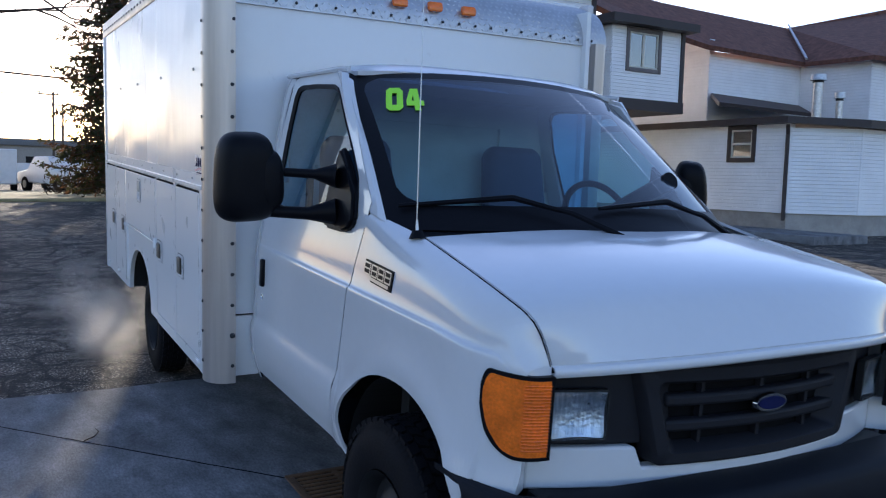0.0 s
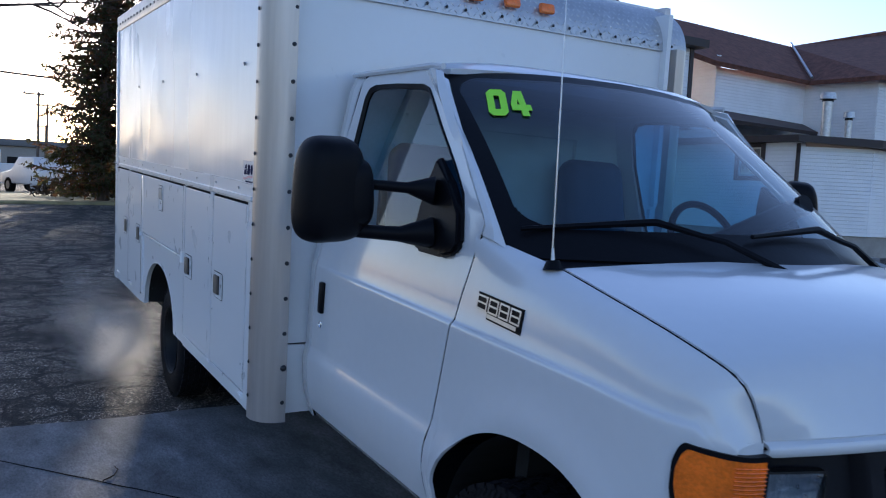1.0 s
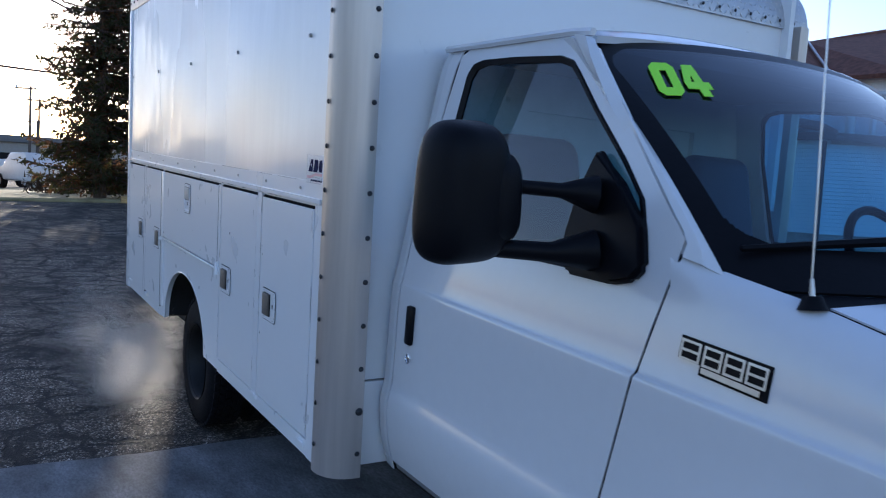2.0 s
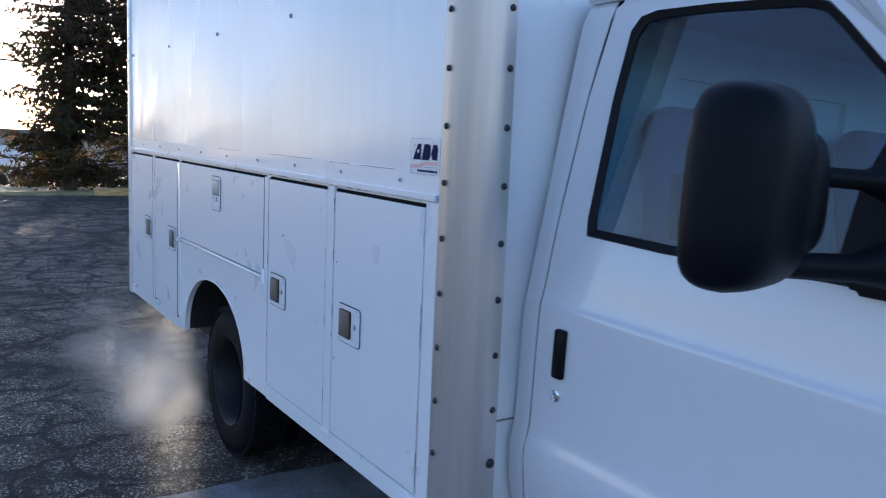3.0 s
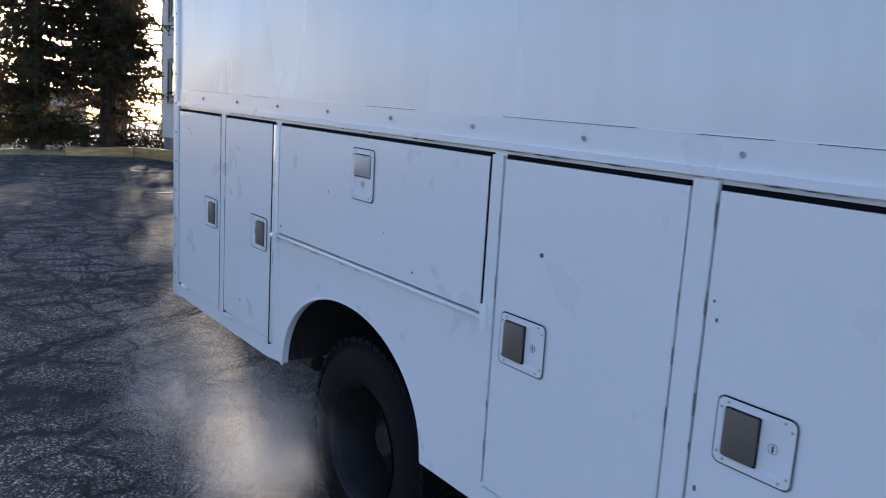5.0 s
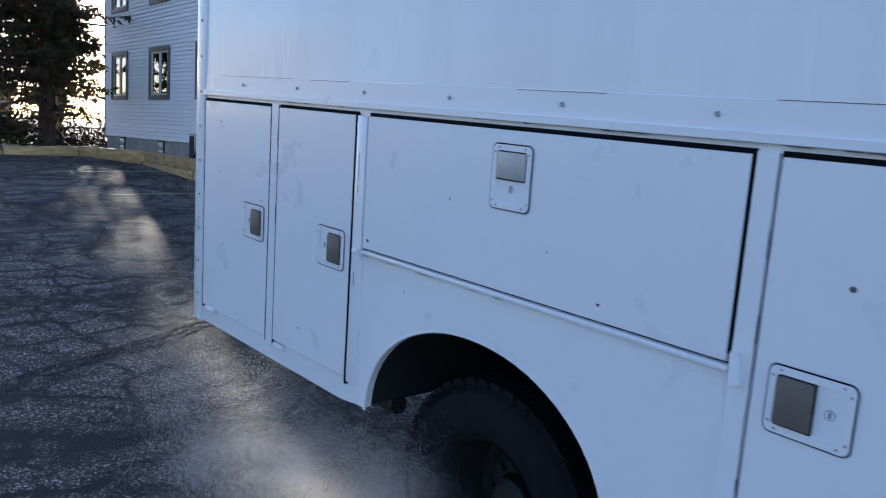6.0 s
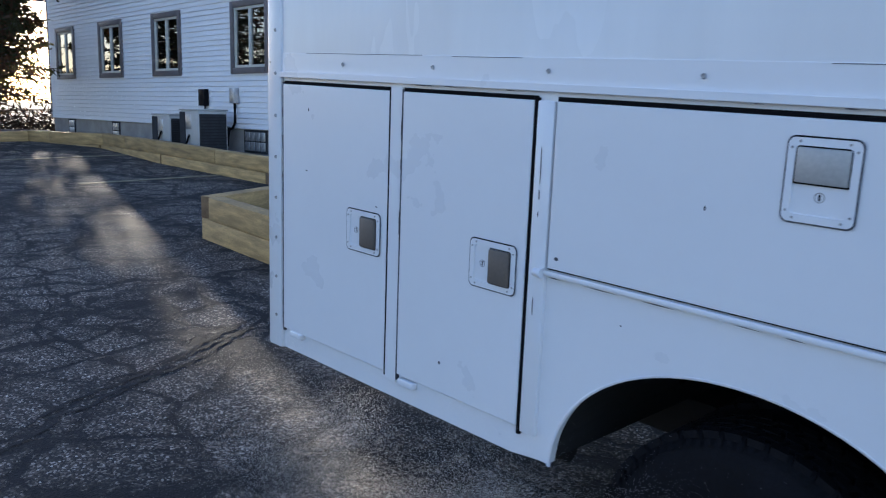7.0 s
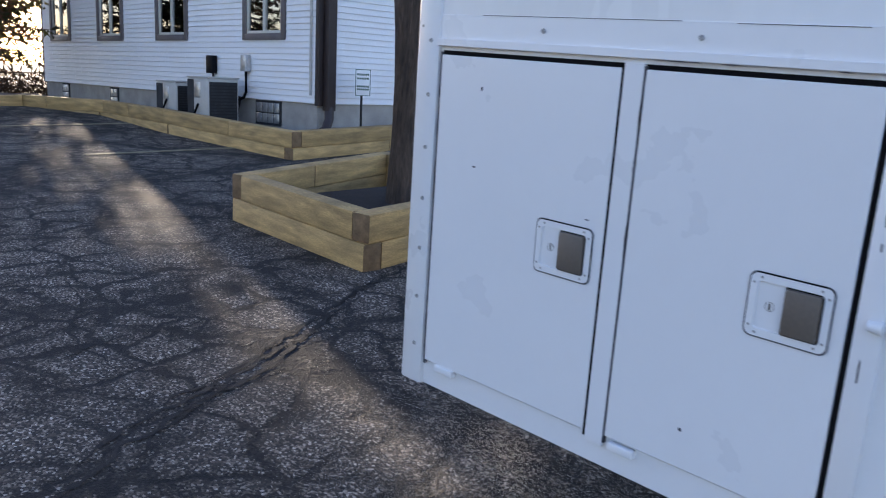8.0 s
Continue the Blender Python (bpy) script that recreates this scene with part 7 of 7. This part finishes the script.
conifer(3.15, 24.3, 1.00, 10.6, 2.05, 0.08, "dark dense spruce with low sweeping boughs", 11, density=0.85)
# gap heights follow the sun's path down to the steam by the rear wheel
conifer(4.80, 25.0, 1.00, 12.2, 2.15, 0.15, "open spruce with light gaps between its boughs", 23, start=1.0, density=0.74, thin=1.5, gap=(2.20, 3.10, 0.0, 0.58), tier=1.25)
conifer(6.5, 31.0, 0.75, 10.4, 2.9, 0.0, "tall spruce beyond the house end, thin below", 37, start=0.7, density=0.40, thin=1.3, gap=(3.4, 4.6, 0.0, 0.55), tier=2.2)
conifer(7.4, 35.0, 0.7, 10.4, 3.0, 0.0, "open spruce behind the house end", 39, start=0.7, density=0.36, thin=1.3, gap=(4.1, 5.4, 0.0, 0.66), tier=2.3)
conifer(9.0, 40.0, 0.6, 11.5, 3.0, 0.05, "open spruce behind the house", 41, start=0.7, density=0.36, thin=1.3, gap=(5.0, 6.4, 0.0, 0.56), tier=2.3)


def bare_tree(x, y, z, height, r, label, seed, name="bare_tree", frame=LEVEL, bias=(0, 0)):
    rnd = random.Random(seed)
    th = thing(name, (x, y, z), label, "tree", frame=frame)
    bm = bmesh.new()
    top = [(x + 0.02, y, z - 0.3), (x, y, z), (x + 0.02, y + 0.02, z + height * 0.2), (x - 0.03, y, z + height * 0.38)]
    pipe(bm, top, [r * 1.25, r, r * 0.88, r * 0.75], 14)
    part("trunk", bm, BARK, th, "rough bark trunk")
    br = bmesh.new()

    def grow(p, d, L, rad, depth):
        pts, q = [p], p
        for k in range(4):
            d = (d + Vector((rnd.uniform(-0.2, 0.2) + bias[0] * 0.05, rnd.uniform(-0.2, 0.2) + bias[1] * 0.05, rnd.uniform(-0.10, 0.12)))).normalized()
            q = q + d * (L / 4)
            pts.append(q)
        pipe(br, pts, [rad * (1 - 0.16 * k) for k in range(5)], 6 if depth < 2 else 4)
        if depth < 4:
            for k in range(3 if depth < 3 else 2):
                i = rnd.randint(2, 4)
                dd = (d + Vector((rnd.uniform(-0.9, 0.9), rnd.uniform(-0.9, 0.9), rnd.uniform(-0.35, 0.5)))).normalized()
                grow(pts[i], dd, L * rnd.uniform(0.55, 0.75), rad * 0.5, depth + 1)

    for k in range(6):
        a = k * math.tau / 6 + rnd.uniform(-0.3, 0.3)
        grow(Vector(top[-1]) - Vector((0, 0, rnd.uniform(0, height * 0.06))), Vector((math.cos(a) * 0.7 + bias[0] * 0.4, math.sin(a) * 0.7 + bias[1] * 0.4, rnd.uniform(0.5, 1.1))).normalized(), height * 0.30, r * 0.5, 0)
    tagged(part("branchwork", br, BARK, th, "bare winter branches"), kind="stuff")
    return th


bare_tree(4.15, 11.60, 0.72, 9.0, 0.14, "bare deciduous tree with rough bark in the timber planter", 5)
side_tree = bare_tree(-1.3, 17.5, 0.9, 8.5, 0.16, "bare tree beside the lot", 9, bias=(0.6, -0.6))
bm = bmesh.new()
pipe(bm, [(-1.32, 17.5, 4.0), (0.0, 17.8, 5.2), (1.05, 18.0, 5.05), (1.42, 18.0, 4.82), (1.62, 18.0, 4.70), (2.2, 18.0, 4.62), (2.6, 18.0, 4.70)], [0.06, 0.035, 0.022, 0.020, 0.017, 0.012, 0.006], 6)
pipe(bm, [(1.72, 18.0, 4.69), (1.62, 17.95, 4.52), (1.52, 17.95, 4.46), (1.30, 17.9, 4.42)], [0.010, 0.009, 0.006, 0.003], 5)
pipe(bm, [(1.60, 17.96, 4.70), (1.54, 17.95, 4.55), (1.47, 17.95, 4.40), (1.44, 17.95, 4.30)], [0.008, 0.007, 0.005, 0.003], 5)
pipe(bm, [(0.2, 17.8, 5.20), (0.9, 17.7, 4.98), (1.3, 17.7, 5.15), (1.5, 17.7, 5.4)], [0.012, 0.010, 0.008, 0.004], 5)
part("low_limb", bm, BARK, side_tree, "thin bare limb with twigs")

# low brush and far things
TWIG = material("dead_twigs", (0.050, 0.034, 0.022), 0.9, vary=0.4, scale=2, fine=12, bump=0, spec=0.2)


def brush(x0, x1, y, z, n, h, seed, label):
    rnd = random.Random(seed)
    V, F = [], []
    for _ in range(n):
        p = Vector((rnd.uniform(x0, x1), y + rnd.uniform(-1.5, 1.5), z))
        hh = h * rnd.uniform(0.3, 1.0)
        for _ in range(14):
            c = p + Vector((rnd.gauss(0, 0.25), rnd.gauss(0, 0.25), rnd.uniform(0, hh)))
            e = Vector((rnd.uniform(-1, 1), rnd.uniform(-1, 1), rnd.uniform(-0.2, 1))).normalized() * rnd.uniform(0.1, 0.3)
            w = e.cross(Vector((rnd.random(), rnd.random(), rnd.random()))).normalized() * 0.025
            k = len(V)
            V += [c - w, c + w, c + e]
            F.append((k, k + 1, k + 2))
    me = bpy.data.meshes.new("brush")
    me.from_pydata([tuple(v) for v in V], [], F)
    me.materials.append(TWIG)
    single("brush", me, TWIG, label, "shrubs", kind="stuff", frame=LEVEL)


brush(2.0, 7.5, 28.0, 0.95, 160, 0.7, 4, "dry brown brush under the trees")
brush(-14.0, 20.0, 84.0, 0.25, 420, 1.8, 6, "distant bare hedge")

# far side of the road: poles, wires, vehicles, low buildings
WOOD = material("weathered_pole", (0.12, 0.095, 0.075), 0.9, vary=0.25, stretch=(1, 1, 0.2))
for x, y, h in ((3.95, 60.0, 5.65), (5.6, 75.0, 6.0), (6.6, 90.0, 5.0)):
    th = thing("utility_pole", (x, y, 0.3), "weathered wooden utility pole with a crossarm", "utility pole", "poles along the road", frame=LEVEL)
    part("pole", one_rod((x, y, 0.0), (x, y, 1.0 + h), 0.10, 0.07, 10), WOOD, th)
    part("crossarm", one_box((x - 0.9, y - 0.05, 0.80 + h), (x + 0.35, y + 0.05, 0.89 + h), 0.01), WOOD, th)
    for s in (-0.8, 0.25):
        part("insulator", one_rod((x + s, y, 0.87 + h), (x + s, y, 1.02 + h), 0.05, 0.03, 8), GALV, th)
for a, b, r, lab in (((-14, 44, 7.0), (30, 45, 6.6), 0.045, "black overhead cable"), ((-14, 59, 7.6), (3.3, 60, 6.65), 0.028, "thin overhead wire")):
    bm = bmesh.new()
    A, B = Vector(a), Vector(b)
    pipe(bm, [A.lerp(B, k / 16) - Vector((0, 0, 0.8 * 4 * (k / 16) * (1 - k / 16))) for k in range(17)], r, 5)
    single("overhead_cable", bm, BLACK, lab + " slung across the sky", "cable", frame=LEVEL)

FARWHITE = material("far_white_paint", (0.72, 0.72, 0.72), 0.35, vary=0.04)


def pickup(x, y, z, rz, label, van=False):
    th = thing("parked_van" if van else "parked_pickup", (x, y, z), label, "van" if van else "pickup truck", "", frame=LEVEL)
    m = Matrix.Translation((x, y, z)) @ pose(0, 0, 0, 0, 0, rz)
    bm = bmesh.new()
    prof = [(-2.7, 0.45), (2.6, 0.45), (2.7, 0.6), (2.65, 0.95), (1.5, 1.12), (0.75, 1.75), (-0.75, 1.78), (-0.95, 1.15), (-2.7, 1.12)] if not van else [(-2.7, 0.4), (2.6, 0.4), (2.7, 0.6), (2.6, 1.1), (2.0, 1.3), (1.5, 2.05), (-2.7, 2.1)]
    a = [bm.verts.new(m @ Vector((u, -0.95, w))) for u, w in prof]
    b = [bm.verts.new(m @ Vector((u, 0.95, w))) for u, w in prof]
    bm.faces.new(a)
    bm.faces.new(b)
    for i in range(len(prof)):
        j = (i + 1) % len(prof)
        bm.faces.new((a[i], a[j], b[j], b[i]))
    part("body", bm, FARWHITE, th, bevel=0.05)
    bm = bmesh.new()
    if van:
        box(bm, (1.0, -0.965, 1.35), (1.6, 0.965, 1.85), 0, m)
    else:
        box(bm, (-0.7, -0.93, 1.2), (0.95, 0.93, 1.66), 0.03, m)
    part("windows", bm, TRIM_BLACK, th, "dark windows")
    for u in (-1.75, 1.75):
        for s in (-1, 1):
            w = part("wheel", one_rod(m @ Vector((u, s * 0.98, 0.37)), m @ Vector((u, s * 0.74, 0.37)), 0.37, n=20), RUBBER, th)
            part("rim", one_rod(m @ Vector((u, s * 0.985, 0.37)), m @ Vector((u, s * 0.97, 0.37)), 0.2, n=14), HUB, w)


pickup(3.35, 46.0, 0.57, 112, "white pickup parked across the road")
pickup(0.45, 48.0, 0.53, 90, "white van parked across the road", True)
pickup(2.0, 62.0, 0.28, 182, "white pickup in the far lot")
FARWALL = material("far_tan_wall", (0.36, 0.32, 0.27), 0.8, vary=0.1)
FARROOF = material("far_grey_roof", (0.17, 0.165, 0.16), 0.8, vary=0.15)
for x0, x1, y, h, lab in ((-30, -4, 110, 4.2, "low tan commercial building far off"), (-1, 26, 125, 4.6, "long low building with grey roof far off")):
    th = thing("far_building", ((x0 + x1) / 2, y, 0.9), lab, "building", "", frame=LEVEL)
    part("wall", one_box((x0, y, -0.3), (x1, y + 12, h)), FARWALL, th)
    part("roof", one_box((x0 - 0.5, y - 0.5, h), (x1 + 0.5, y + 12.5, h + 0.9), 0.1), FARROOF, th)
    for k in range(6):
        u = x0 + (x1 - x0) * (k + 0.5) / 6
        part("window", one_box((u - 1.1, y - 0.05, 1.7), (u + 1.1, y + 0.05, 3.2)), TRIM_BLACK, th)

# ---- exhaust steam: a low cloud of fine droplets beside the rear wheel ----
STEAM = bpy.data.materials.new("steam_droplets")
STEAM.use_nodes = True
sn, sl = STEAM.node_tree.nodes, STEAM.node_tree.links
s_mix, s_dif, s_tra = sn.new("ShaderNodeMixShader"), sn.new("ShaderNodeBsdfDiffuse"), sn.new("ShaderNodeBsdfTranslucent")
for node in (s_dif, s_tra):
    node.inputs["Color"].default_value = (0.86, 0.83, 0.79, 1)
s_mix.inputs[0].default_value = 0.80
sl.new(s_dif.outputs[0], s_mix.inputs[1])
sl.new(s_tra.outputs[0], s_mix.inputs[2])
sl.new(s_mix.outputs[0], sn["Material Output"].inputs[0])


def steam(seed=5):
    """Droplet specks in soft puffs: dense where the cloud curls up behind the tyre, thin along the body's lower edge."""
    rng = np.random.default_rng(seed)
    clouds = (
        # middle, spread of puffs, puffs, specks a puff, size of a puff
        ((0.98, 6.60, 0.38), (0.11, 0.15, 0.13), 40, 11500, 0.070),
        ((0.78, 6.90, 0.46), (0.12, 0.16, 0.11), 24, 9000, 0.074),
        ((1.00, 7.05, 0.22), (0.10, 0.22, 0.10), 18, 7500, 0.095),
        ((1.00, 7.75, 0.28), (0.12, 0.25, 0.15), 14, 9500, 0.130),
    )
    centres = []
    for middle, spread, puffs, specks, size in clouds:
        for p in rng.normal(middle, spread, (puffs, 3)):
            r = size * rng.uniform(0.55, 1.25)
            n = int(specks * rng.uniform(0.5, 1.5))
            centres.append(rng.normal(p, (r, r, r * 0.85), (n, 3)))
    c = np.concatenate(centres)
    c = c[(c[:, 2] > 0.012) & (c[:, 2] < 1.1) & (c[:, 0] < 1.55) & ~((c[:, 0] > SIDE - 0.03) & (c[:, 2] > 0.50))]
    # no specks inside the tyres
    c = c[~((c[:, 0] > 1.16) & (np.hypot(c[:, 1] - AXLE_R, c[:, 2] - TYRE) < 0.40))]
    n = len(c)
    a = rng.normal(size=(n, 3))
    a /= np.linalg.norm(a, axis=1)[:, None]
    b = np.cross(a, rng.normal(size=(n, 3)))
    b /= np.linalg.norm(b, axis=1)[:, None]
    e = rng.uniform(0.00034, 0.00070, (n, 1))
    v = np.stack([c - e * a - 0.6 * e * b, c + e * a - 0.6 * e * b, c + 1.15 * e * b], 1).reshape(-1, 3)
    me = bpy.data.meshes.new("exhaust_steam")
    me.vertices.add(3 * n)
    me.vertices.foreach_set("co", v.astype(np.float32).ravel())
    me.loops.add(3 * n)
    me.loops.foreach_set("vertex_index", np.arange(3 * n, dtype=np.int32))
    me.polygons.add(n)
    me.polygons.foreach_set("loop_start", np.arange(0, 3 * n, 3, dtype=np.int32))
    me.update(calc_edges=True)
    me.materials.append(STEAM)
    return single("exhaust_steam", me, STEAM, "thin pale exhaust steam drifting low beside the rear wheel", "steam", kind="stuff")


steam()
